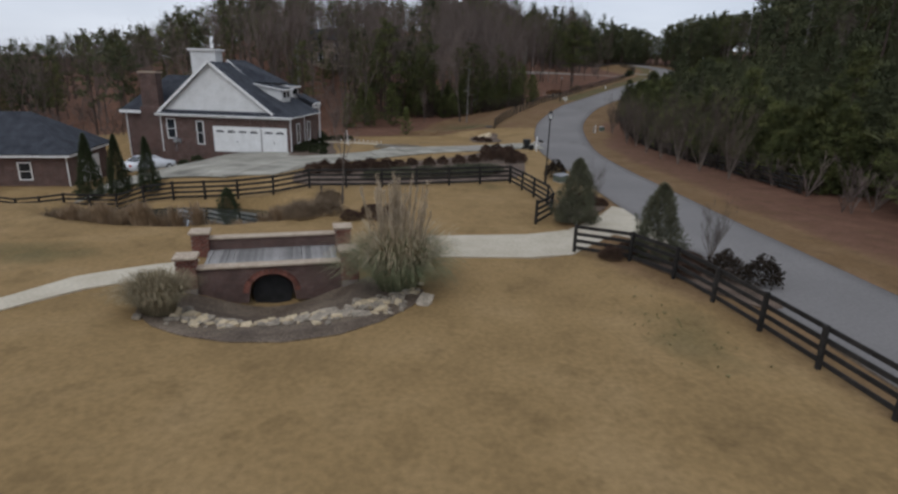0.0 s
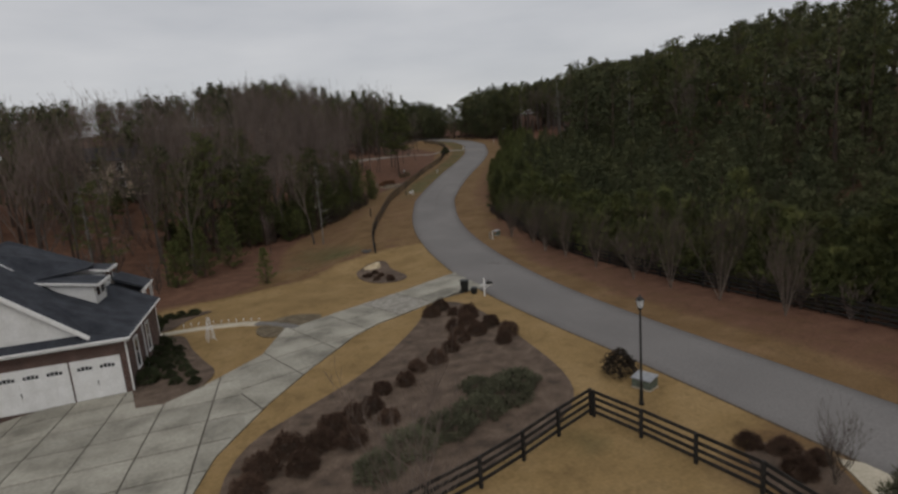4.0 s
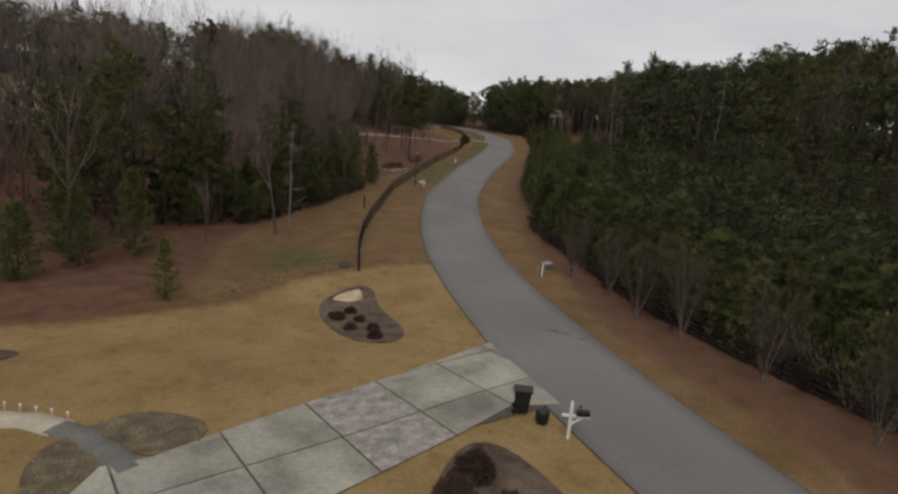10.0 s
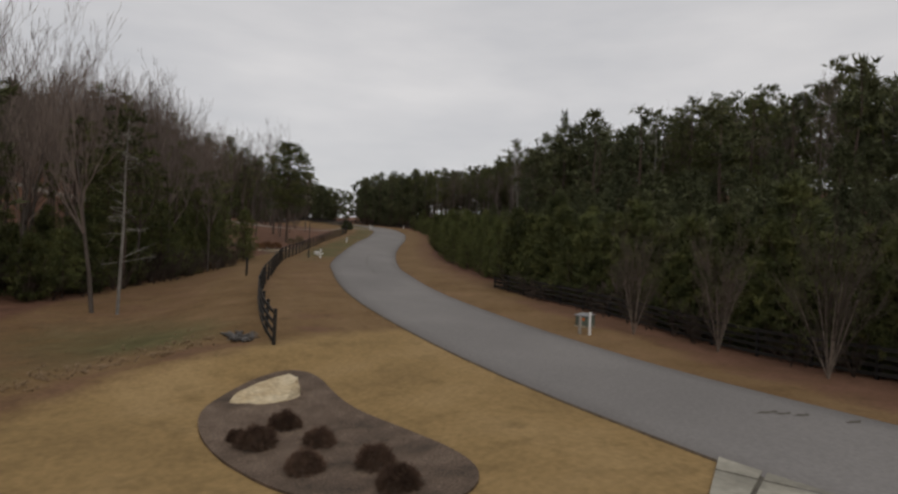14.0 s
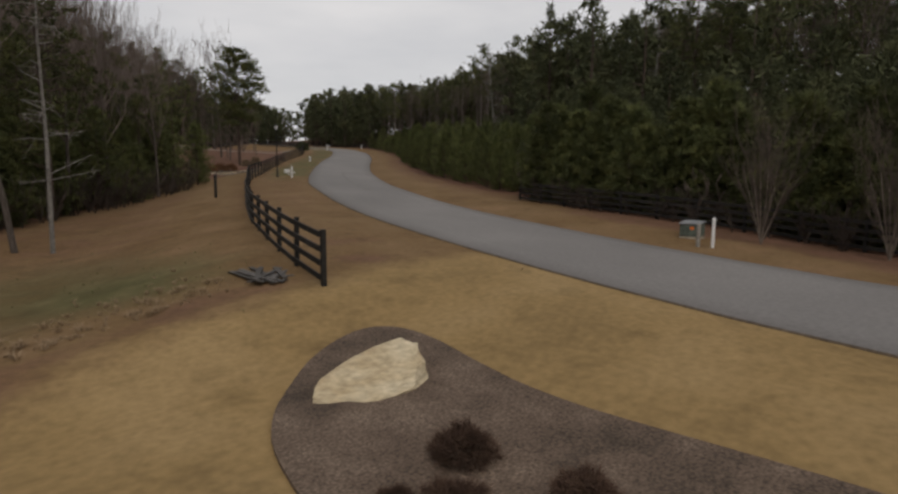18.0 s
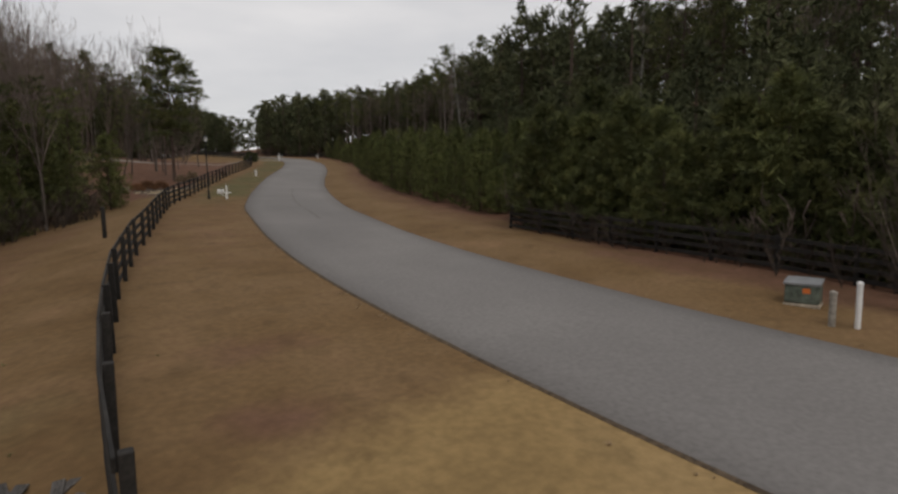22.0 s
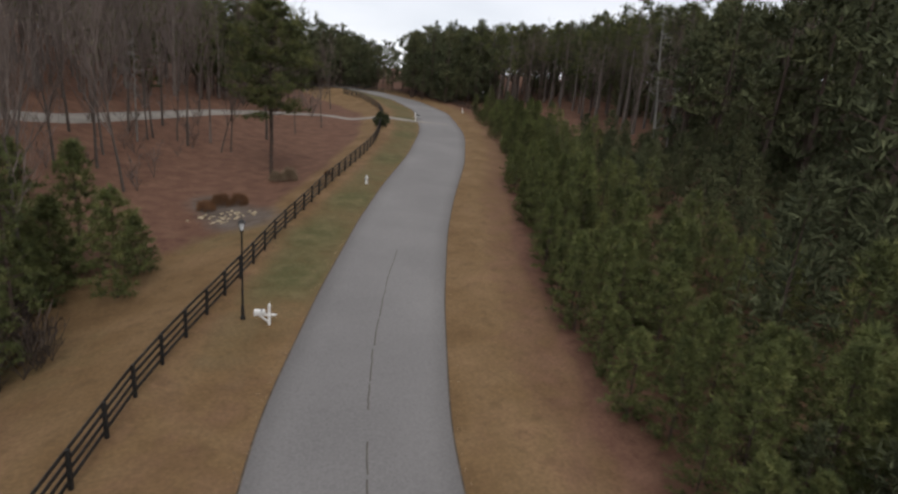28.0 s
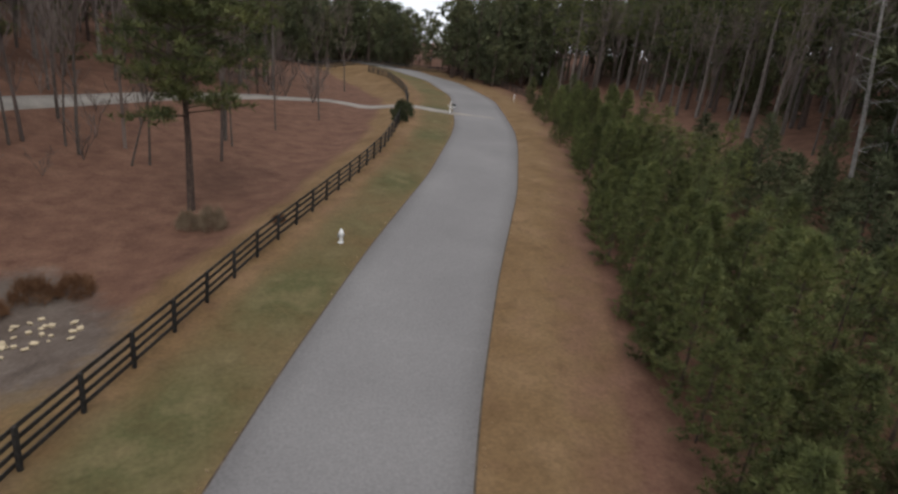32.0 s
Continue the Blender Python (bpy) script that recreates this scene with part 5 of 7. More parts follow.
# bridge
def bridge():
    ang = math.degrees(math.atan2(1.5, 6.0))
    root = thing("footbridge", pose(-8.65, 20.1, .22, 0, 0, ang), "brick footbridge with grey plank deck and stone caps", "bridge")
    L, Wd = 5.9, 3.3
    for x, y, z in ((0, 0, .98), (L, 0, .98), (0, Wd, 1.0), (L, Wd, 1.0)):
        p = part("pillar", boxes(((x - .32, y - .32, -.7), (x + .32, y + .32, z - .1)), bevel=.01), root, "red brick pillar", mat=M["mortar"])
        rows = 12
        for r in range(rows):
            z0 = -.25 + r * .093
            if z0 + .08 > z - .1:
                break
            for sx, sy in ((1, 0), (-1, 0), (0, 1), (0, -1)):
                for k in range(3):
                    o = -.22 + k * .22 + (.06 if r % 2 else -.04)
                    lo, hi = max(-.335, o - .1), min(.335, o + .1)
                    if sx:
                        a = ((x + sx * .33 - .012, y + lo, z0), (x + sx * .33 + .012, y + hi, z0 + .075))
                    else:
                        a = ((x + lo, y + sy * .33 - .012, z0), (x + hi, y + sy * .33 + .012, z0 + .075))
                    part("brick", boxes(a), p, mat=M["brick"])
        cap = boxes(((x - .42, y - .42, z - .1), (x + .42, y + .42, z)), bevel=.025)
        part("cap", cap, root, "buff cast stone cap", mat=M["cap_stone"])
    # walls; the front one has an arch
    for y, top in ((0, .42), (Wd, .62)):
        bm = bmesh.new()
        n = 40
        xs = np.linspace(.32, L - .32, n)
        cx, rad, spring = L / 2, .84, -.6
        V = []
        for x in xs:
            dx = abs(x - cx)
            low = spring + math.sqrt(rad * rad - dx * dx) * .85 if dx < rad and y == 0 else -1.0
            V.append([bm.verts.new((x, y + s, z)) for s in (-.15, .15) for z in (low, top)])
        for a, c in zip(V, V[1:]):
            bm.faces.new((a[0], c[0], c[1], a[1]))
            bm.faces.new((a[2], a[3], c[3], c[2]))
            bm.faces.new((a[1], c[1], c[3], a[3]))
            bm.faces.new((a[0], a[2], c[2], c[0]))
        w = part("side_wall", bm, root, "brown brick side wall", mat=M["brick_wall"])
        part("coping", boxes(((.32, y - .24, top), (L - .32, y + .24, top + .09)), bevel=.02), root, "buff stone coping", mat=M["cap_stone"])
        if y == 0:
            for k in range(17):
                a = math.pi * (k + .5) / 17
                m = Matrix.Translation((L / 2 + math.cos(a) * .95, -.17, -.6 + math.sin(a) * .82)) @ Matrix.Rotation(math.pi / 2 - a, 4, "Y")
                part("arch_brick", bm_data("arch_brick", box(bmesh.new(), (-.075, -.03, -.11), (.075, .03, .11), .006), M["brick"]), w, at=m)
    part("culvert", bm_data("culvert", lathe([(.74, 0), (.76, Wd - .32)], 20, Matrix.Translation((L / 2, .16, -.78)) @ Matrix.Rotation(-math.pi / 2, 4, "X")), M["rubber"]), root, "dark culvert under the deck")
    n = 40
    pm = bm_data("plank", boxes(((-.066, .26, .13), (.066, Wd - .26, .185)), bevel=.006), M["weathered_wood"])
    for i in range(n):
        part("plank", pm, root, at=pose(.4 + (L - .8) * (i + .5) / n, rr.uniform(-.03, .03), rr.uniform(-.006, .006), 0, 0, rr.uniform(-.4, .4)))
    part("deck_beam", boxes(((.3, .4, 0), (L - .3, .6, .128)), ((.3, Wd - .6, 0), (L - .3, Wd - .4, .128))), root, mat=M["weathered_wood"])


def brick_material():
    m = bpy.data.materials.new("brick_wall")
    m.use_nodes = True
    nt = m.node_tree
    b = nt.nodes["Principled BSDF"]
    b.inputs["Roughness"].default_value = .9
    co = nt.nodes.new("ShaderNodeTexCoord")
    sep = nt.nodes.new("ShaderNodeSeparateXYZ")
    nt.links.new(co.outputs["Object"], sep.inputs[0])
    add = nt.nodes.new("ShaderNodeMath")
    nt.links.new(sep.outputs[0], add.inputs[0])
    nt.links.new(sep.outputs[1], add.inputs[1])
    cmb = nt.nodes.new("ShaderNodeCombineXYZ")
    nt.links.new(add.outputs[0], cmb.inputs[0])
    nt.links.new(sep.outputs[2], cmb.inputs[1])
    br = nt.nodes.new("ShaderNodeTexBrick")
    br.inputs["Scale"].default_value = 1.0
    br.inputs["Brick Width"].default_value, br.inputs["Row Height"].default_value, br.inputs["Mortar Size"].default_value = .21, .075, .008
    br.inputs["Color1"].default_value, br.inputs["Color2"].default_value, br.inputs["Mortar"].default_value = (.11, .058, .046, 1), (.075, .04, .034, 1), (.16, .13, .11, 1)
    nt.links.new(cmb.outputs[0], br.inputs["Vector"])
    n = nt.nodes.new("ShaderNodeTexNoise")
    n.inputs["Scale"].default_value = 1.5
    nt.links.new(co.outputs["Object"], n.inputs["Vector"])
    r = nt.nodes.new("ShaderNodeMapRange")
    r.inputs[1].default_value, r.inputs[2].default_value, r.inputs[3].default_value, r.inputs[4].default_value = .3, .7, .75, 1.25
    nt.links.new(n.outputs["Fac"], r.inputs[0])
    sc = nt.nodes.new("ShaderNodeVectorMath")
    sc.operation = "SCALE"
    nt.links.new(br.outputs["Color"], sc.inputs[0])
    nt.links.new(r.outputs[0], sc.inputs["Scale"])
    nt.links.new(sc.outputs[0], b.inputs["Base Color"])
    bp = nt.nodes.new("ShaderNodeBump")
    bp.inputs["Strength"].default_value, bp.inputs["Distance"].default_value, bp.invert = .5, .01, True
    nt.links.new(br.outputs["Fac"], bp.inputs["Height"])
    nt.links.new(bp.outputs[0], b.inputs["Normal"])
    return m


M["brick_wall"] = brick_material()
bridge()


# houses
def slab_mesh(corners, thick, mat, name="roof"):
    """A slab from a planar outline (counter-clockwise from above), thickened downwards."""
    bm = bmesh.new()
    top = [bm.verts.new(c) for c in corners]
    bot = [bm.verts.new((c[0], c[1], c[2] - thick)) for c in corners]
    bm.faces.new(top)
    bm.faces.new(bot[::-1])
    n = len(top)
    for i in range(n):
        bm.faces.new((top[i], bot[i], bot[(i + 1) % n], top[(i + 1) % n]))
    bmesh.ops.recalc_face_normals(bm, faces=bm.faces[:])
    return bm_data(name, bm, mat)


def bar(a, b, w, h, mat, name):
    """A straight board between two points."""
    a, b = Vector(a), Vector(b)
    L = (b - a).length
    bm = boxes(((0, -w / 2, -h / 2), (L, w / 2, h / 2)), bevel=.01)
    d = (b - a).normalized()
    bm.transform(Matrix.Translation(a) @ d.to_track_quat("X", "Z").to_matrix().to_4x4())
    return bm_data(name, bm, mat)


def window_unit(root, x, y, z0, z1, w, mull=1, face=-1, axis_y=False):
    """A framed window on a wall that looks along -y (or +x)."""
    m = pose(x, y, 0, 0, 0, 90 if axis_y else 0)
    fr = part("window", boxes(((-w / 2 - .1, -.06, z0 - .1), (-w / 2, .04, z1 + .1)), ((w / 2, -.06, z0 - .1), (w / 2 + .1, .04, z1 + .1)), ((-w / 2, -.06, z1), (w / 2, .04, z1 + .1)), ((-w / 2, -.09, z0 - .1), (w / 2, .04, z0)), bevel=.01), root, "white-framed window", at=m, mat=M["white_paint"])
    part("pane", boxes(((-w / 2, -.015, z0), (w / 2, .01, z1))), fr, mat=M["glass_dark"])
    part("glazing_bar", boxes(((-w / 2, -.035, (z0 + z1) / 2 - .025), (w / 2, -.017, (z0 + z1) / 2 + .025))), fr, mat=M["white_paint"])


def garage_door(root, x0, x1, h, arches):
    d = part("garage_door", boxes(((x0, -.05, 0), (x1, .03, h))), root, "white carriage-style garage door", mat=M["white_paint"])
    n = arches * 2
    w = (x1 - x0) / n
    for r in range(4):
        z0, z1 = r * h / 4 + .03, (r + 1) * h / 4 - .03
        for k in range(n):
            if r == 3:
                continue
            part("panel", boxes(((x0 + k * w + .05, -.075, z0), (x0 + (k + 1) * w - .05, -.05, z1)), bevel=.012), d, mat=M["white_paint"])
    for k in range(arches):
        a = x0 + (k + .5) * (x1 - x0) / arches
        for j in range(4):
            u = a - .42 + j * .21
            part("window_light", boxes(((u + .02, -.062, h * .8), (u + .19, -.052, h * .8 + .26 - .05 * abs(j - 1.5)))), d, mat=M["glass_dark"])
    part("handle", boxes((((x0 + x1) / 2 - .04, -.09, h * .38), ((x0 + x1) / 2 - .01, -.05, h * .5))), d, "black iron pull", mat=M["lamp_black"])
    for a, c in (((x0 - .14, -.07, 0), (x0, .03, h + .14)), ((x1, -.07, 0), (x1 + .14, .03, h + .14)), ((x0, -.07, h), (x1, .03, h + .14))):
        part("door_trim", boxes((a, c), bevel=.01), root, mat=M["white_paint"])


def house_main():
    root = thing("house", pose(-15.1, 59.75, -.87, 0, 0, -5.5), "brown brick house with white gable and dark shingle roof", "house")
    E = 3.78
    # walls: garage wing, main block, low left wing
    for lo, hi in (((-13.9, 0, -1.3), (0, .25, E - .12)), ((-.25, .25, -1.3), (0, 9, E - .12)), ((-13.9, .25, -1.8), (-13.65, 9, E - .12)), ((-13.65, 8.75, -.3), (-.25, 9, E - .12))):
        part("wall", boxes((lo, hi)), root, "brown brick wall", mat=M["brick_wall"])
    for lo, hi in (((-20.0, 3.3, -3.2), (-14.0, 11, E - .12)), ((-13, 9.05, -.3), (-1.6, 12.8, E + .3))):
        part("wall", boxes((lo, hi)), root, "brown brick wall", mat=M["brick_wall"])
    px, pz = -8.15, 9.05
    # front gable in white siding, with lap boards
    g = bmesh.new()
    a, c, t = -13.5, -2.0, .02
    vs = [g.verts.new(q) for q in ((a, .05, 4.15), (c, .05, 4.15), (px, .05, pz - .12), (a, .3, 4.15), (c, .3, 4.15), (px, .3, pz - .12))]
    g.faces.new((vs[0], vs[1], vs[2]))
    g.faces.new((vs[3], vs[5], vs[4]))
    g.faces.new((vs[0], vs[3], vs[4], vs[1]))
    gable = part("gable", g, root, "white lap siding gable", mat=M["white_siding"])
    for i in range(26):
        z0 = 4.2 + i * .18
        f = (z0 - 4.15) / (pz - 4.27)
        xa, xb = a + (px - a) * f + .12, c + (px - c) * f - .12
        if xb - xa > .4:
            bm = boxes(((xa, .02, z0), (xb, .05, z0 + .17)))
            for v in bm.verts:
                if v.co.z > z0 + .1 and v.co.y < .03:
                    v.co.y = .045
            part("lap_board", bm, gable, mat=M["white_siding"])
    # skirt roof under the gable, eave board and gutter
    part("skirt_roof", slab_mesh([(-14.3, -.45, E), (.35, -.45, E), (-1.9, .1, 4.2), (-13.6, .1, 4.2)], .08, M["shingle"]), root, "dark shingle skirt roof")
    part("eave", boxes(((-14.3, -.45, E - .25), (.35, -.38, E - .02)), bevel=.008), root, "white eave board", mat=M["white_paint"])
    part("eave", boxes(((-14.3, -.38, E - .14), (.35, 0, E - .09)), bevel=.008), root, "white eave board", mat=M["white_paint"])
    part("gutter", boxes(((-14.3, -.55, E - .12), (.35, -.452, E)), ((.352, -.55, E - .12), (.45, 9, E)), bevel=.02), root, "white gutter", mat=M["white_paint"])
    for x, y in ((-13.98, -.06), (.03, -.06), (.06, 4.2)):
        part("downspout", boxes(((x - .045, y - .04, -.2), (x + .045, y + .04, E - .14)), bevel=.012), root, "white downspout", mat=M["white_paint"])
    # front gable roof
    part("roof", slab_mesh([(px, -.3, pz), (px, 7, pz), (-14.0, 7, 3.9), (-14.0, -.3, 3.9)], .16, M["shingle"]), root, "dark grey shingle roof slope")
    part("roof", slab_mesh([(px, -.3, pz), (-1.75, -.3, 4.05), (-1.75, 5.2, 4.05), (px, 7, pz)], .16, M["shingle"]), root, "dark grey shingle roof slope")
    part("rake_board", bar((-14.05, -.33, 3.83), (px, -.33, pz - .02), .06, .26, M["white_paint"], "rake_board"), root)
    part("rake_board", bar((px, -.33, pz - .02), (-1.7, -.33, 3.98), .06, .26, M["white_paint"], "rake_board"), root)
    # main roof behind: taller ridge, hip towards the front
    mx, mz = -8.4, 8.2
    part("roof", slab_mesh([(.4, -.4, E), (.4, 9.2, E), (mx, 9.2, mz), (mx, 4.6, mz), (-1.9, .2, 4.2)], .12, M["shingle"]), root, "dark grey shingle roof slope")
    part("roof", slab_mesh([(-1.1, 9.2, E + .5), (-1.1, 13.2, E + .5), (mx, 13.2, mz), (mx, 9.2, mz)], .12, M["shingle"]), root, "dark grey shingle roof slope")
    part("roof", slab_mesh([(mx, 4.6, mz), (mx, 13.2, mz), (-12.2, 13.2, E + .4), (-12.2, 4.6, E + .4)], .12, M["shingle"]), root, "dark grey shingle roof slope")
    part("rake_board", bar((mx, 4.5, 9.25), (-5.8, 4.5, 7.0), .1, .22, M["white_paint"], "rake_board"), root)
    part("upper_roof", slab_mesh([(mx, 4.5, 9.33), (-5.7, 4.5, 7.08), (-3.4, 7.4, 7.0), (-3.4, 9.2, 7.0), (mx, 9.2, 9.33)], .1, M["shingle"]), root, "raised dark shingle roof")
    wl, wr, wy = -20.4, -16.8, 7.1
    part("roof", slab_mesh([(wl, 2.85, E - .05), (-13.95, 2.85, E - .05), (-9.5, wy, 7.5), (wr, wy, 7.5)], .12, M["shingle"]), root, "dark grey shingle roof slope")
    part("roof", slab_mesh([(wl, 11.4, E - .05), (wl, 2.85, E - .05), (wr, wy, 7.5)], .12, M["shingle"]), root, "dark grey shingle roof slope")
    part("roof", slab_mesh([(-9.5, 11.4, E - .05), (wl, 11.4, E - .05), (wr, wy, 7.5), (-9.5, wy, 7.5)], .12, M["shingle"]), root, "dark grey shingle roof slope")
    part("eave", boxes(((wl, 2.78, E - .36), (-17.65, 2.84, E - .06)), bevel=.008), root, "white eave board", mat=M["white_paint"])
    part("eave", boxes(((-15.25, 2.78, E - .36), (-14.02, 2.84, E - .06)), bevel=.008), root, "white eave board", mat=M["white_paint"])
    part("downspout", boxes(((-19.98, 3.2, -1.4), (-19.88, 3.295, E - .3)), bevel=.012), root, "white downspout", mat=M["white_paint"])
    part("eave", boxes(((-1.12, 9.2, E + .2), (-1.04, 13.2, E + .46)), bevel=.008), root, "white eave board", mat=M["white_paint"])
    part("eave", boxes(((-6.0, 13.2, E + .2), (-1.04, 13.27, E + .46)), bevel=.008), root, "white eave board", mat=M["white_paint"])
    # shed dormers on the side slope: low front wall, triangular cheeks, flatter roof
    for dy, dw, xf in ((4.3, 2.3, -2.3), (8.3, 2.0, -2.7)):
        k = (mz - E) / (.4 - mx)
        z0, hh = E + (.4 - xf) * k, 1.25
        run = hh / (k - .16)
        xb, zb = xf - run, z0 + hh + .16 * run
        d = part("dormer", boxes(((xf - .1, dy, z0 - .25), (xf, dy + dw, z0 + hh)), bevel=.008), root, "white shed dormer with triangular cheeks", mat=M["white_siding"])
        for yy in (dy, dy + dw - .08):
            b = bmesh.new()
            v = [b.verts.new((x, y, z)) for y in (yy, yy + .08) for x, z in ((xf, z0 - .1), (xf, z0 + hh), (xb, zb - .05))]
            b.faces.new(v[:3])
            b.faces.new(v[3:][::-1])
            for a in range(3):
                c = (a + 1) % 3
                b.faces.new((v[a], v[a + 3], v[c + 3], v[c]))
            bmesh.ops.recalc_face_normals(b, faces=b.faces[:])
            part("cheek", b, d, mat=M["white_siding"])
        part("dormer_roof", slab_mesh([(xf + .3, dy - .2, z0 + hh), (xf + .3, dy + dw + .2, z0 + hh), (xb, dy + dw + .2, zb + .09), (xb, dy - .2, zb + .09)], .1, M["shingle"]), d)
        part("dormer_trim", boxes(((xf + .3, dy - .22, z0 + hh - .18), (xf + .38, dy + dw + .22, z0 + hh + .04)), bevel=.01), d, mat=M["white_paint"])
        part("rake_trim", bar((xf + .3, dy - .21, z0 + hh - .08), (xb, dy - .21, zb), .05, .16, M["white_paint"], "rake_trim"), d)
        for q in (.3, dw - .95):
            part("pane", boxes(((xf, dy + q, z0 + .35), (xf + .025, dy + q + .65, z0 + 1.0))), d, mat=M["glass_dark"])
    part("porch_roof", slab_mesh([(-.5, 9.4, 4.75), (-.5, 12.0, 4.75), (-2.6, 12.0, 5.7), (-2.6, 9.4, 5.7)], .16, M["shingle"]), root, "dark porch roof with white edge")
    part("porch_trim", boxes(((-.58, 9.35, 4.5), (-.46, 12.05, 4.74)), bevel=.01), root, mat=M["white_paint"])
    for y in (9.6, 11.8):
        part("porch_post", boxes(((-.75, y - .09, -.2), (-.57, y + .09, 4.55)), bevel=.015), root, mat=M["white_paint"])
    # chimneys
    part("siding_chimney", boxes(((-12.3, 4.2, 4.0), (-9.5, 5.8, 10.15)), bevel=.02), root, "white siding chimney", mat=M["white_siding"])
    part("chimney_cap", boxes(((-12.5, 4.0, 10.15), (-9.3, 6.0, 10.35)), bevel=.02), root, mat=M["white_paint"])
    part("brick_chimney", boxes(((-17.6, 2.3, -3.2), (-15.3, 3.29, 4.2)), ((-17.4, 2.45, 4.2), (-15.5, 3.5, 7.7)), bevel=.02), root, "red brick chimney stack", mat=M["brick_wall"])
    part("chimney_crown", boxes(((-17.5, 2.35, 7.7), (-15.4, 3.6, 7.85)), bevel=.02), root, mat=M["cap_stone"])
    garage_door(root, -8.2, -3.35, 2.5, 4)
    garage_door(root, -2.97, -.55, 2.5, 2)
    window_unit(root, -9.75, 0, .75, 3.0, .62)
    window_unit(root, -12.9, 0, 1.25, 3.15, .8)
    for y in (2.2, 5.6, 10.7):
        window_unit(root, .0 if y < 9 else -1.6, y, 1.0, 2.9, .8, axis_y=True)
    part("meter_box", boxes(((-12.75, -.22, .8), (-12.3, -.005, 1.35)), ((-12.2, -.18, .75), (-11.95, -.005, 1.2)), ((-12.55, -.1, -.2), (-12.5, -.05, .8)), bevel=.015), root, "grey electric meter box", mat=M["steel"])
    return root


house_main()


def house_two():
    root = thing("neighbour_house", pose(-32.6, 50.5, -2.95, 0, 0, 10), "one-storey brick house with dark shingle roof", "house")
    for lo, hi in (((-20, 0, -1.4), (0, .25, 2.9)), ((-.25, .25, -1.4), (0, 9, 2.9)), ((-20, 8.75, -1.4), (-.25, 9, 2.9)), ((-20, .25, -1.4), (-19.75, 8.75, 2.9))):
        part("wall", boxes((lo, hi)), root, "brown brick wall", mat=M["brick_wall"])
    part("roof", slab_mesh([(.5, -.5, 2.95), (-4.2, 4.5, 6.2), (-20.5, 4.5, 6.2), (-20.5, -.5, 2.95)], .14, M["shingle"]), root, "dark shingle roof slope")
    part("roof", slab_mesh([(.5, 9.5, 2.95), (-20.5, 9.5, 2.95), (-20.5, 4.5, 6.2), (-4.2, 4.5, 6.2)], .14, M["shingle"]), root, "dark shingle roof slope")
    part("roof", slab_mesh([(.5, -.5, 2.95), (.5, 9.5, 2.95), (-4.2, 4.5, 6.2)], .14, M["shingle"]), root, "dark shingle roof slope")
    part("eave", boxes(((-20.5, -.5, 2.66), (.5, -.42, 2.9)), bevel=.008), root, "white eave board", mat=M["white_paint"])
    part("eave", boxes(((.42, -.42, 2.66), (.5, 9.5, 2.9)), bevel=.008), root, "white eave board", mat=M["white_paint"])
    for x in (-3.4, -7.6, -12):
        window_unit(root, x, 0, .7, 2.1, .9)
    d = part("garage_door", boxes(((.0, 2.2, -.3), (.05, 6.8, 2.1))), root, "white garage door", mat=M["white_paint"])
    for r in range(4):
        part("panel", boxes(((.05, 2.3, -.25 + r * .58), (.075, 6.7, .25 + r * .58)), bevel=.01), d, mat=M["white_paint"])
    part("downspout", boxes(((-.02, -.1, -.3), (.07, -.01, 2.7)), bevel=.01), root, mat=M["white_paint"])


house_two()


def hill_house(x, y, w, d, h, turn, label):
    z = Z(x, y)
    root = thing("hill_house", pose(x, y, z, 0, 0, turn), label, "house")
    part("wall", boxes(((-w / 2, -d / 2, -1), (w / 2, d / 2, h))), root, mat=M["cap_stone"])
    for s in (1, -1):
        part("roof", slab_mesh([(-w / 2 - .4, s * (d / 2 + .4), h), (w / 2 + .4, s * (d / 2 + .4), h), (w / 2 + .4, 0, h + 2.4), (-w / 2 - .4, 0, h + 2.4)][::s], .15, M["shingle"]), root)
    for k in range(3):
        for zz in (1, 3.6):
            if zz + 1.4 < h:
                window_unit(root, -w / 2 + w * (k + .5) / 3, -d / 2, zz, zz + 1.4, .9)


hill_house(-26, 137, 12, 8, 5.4, -15, "pale two-storey house half hidden in woods")
hill_house(16, 226, 14, 9, 5.2, -35, "pale house behind bare trees on the hill")


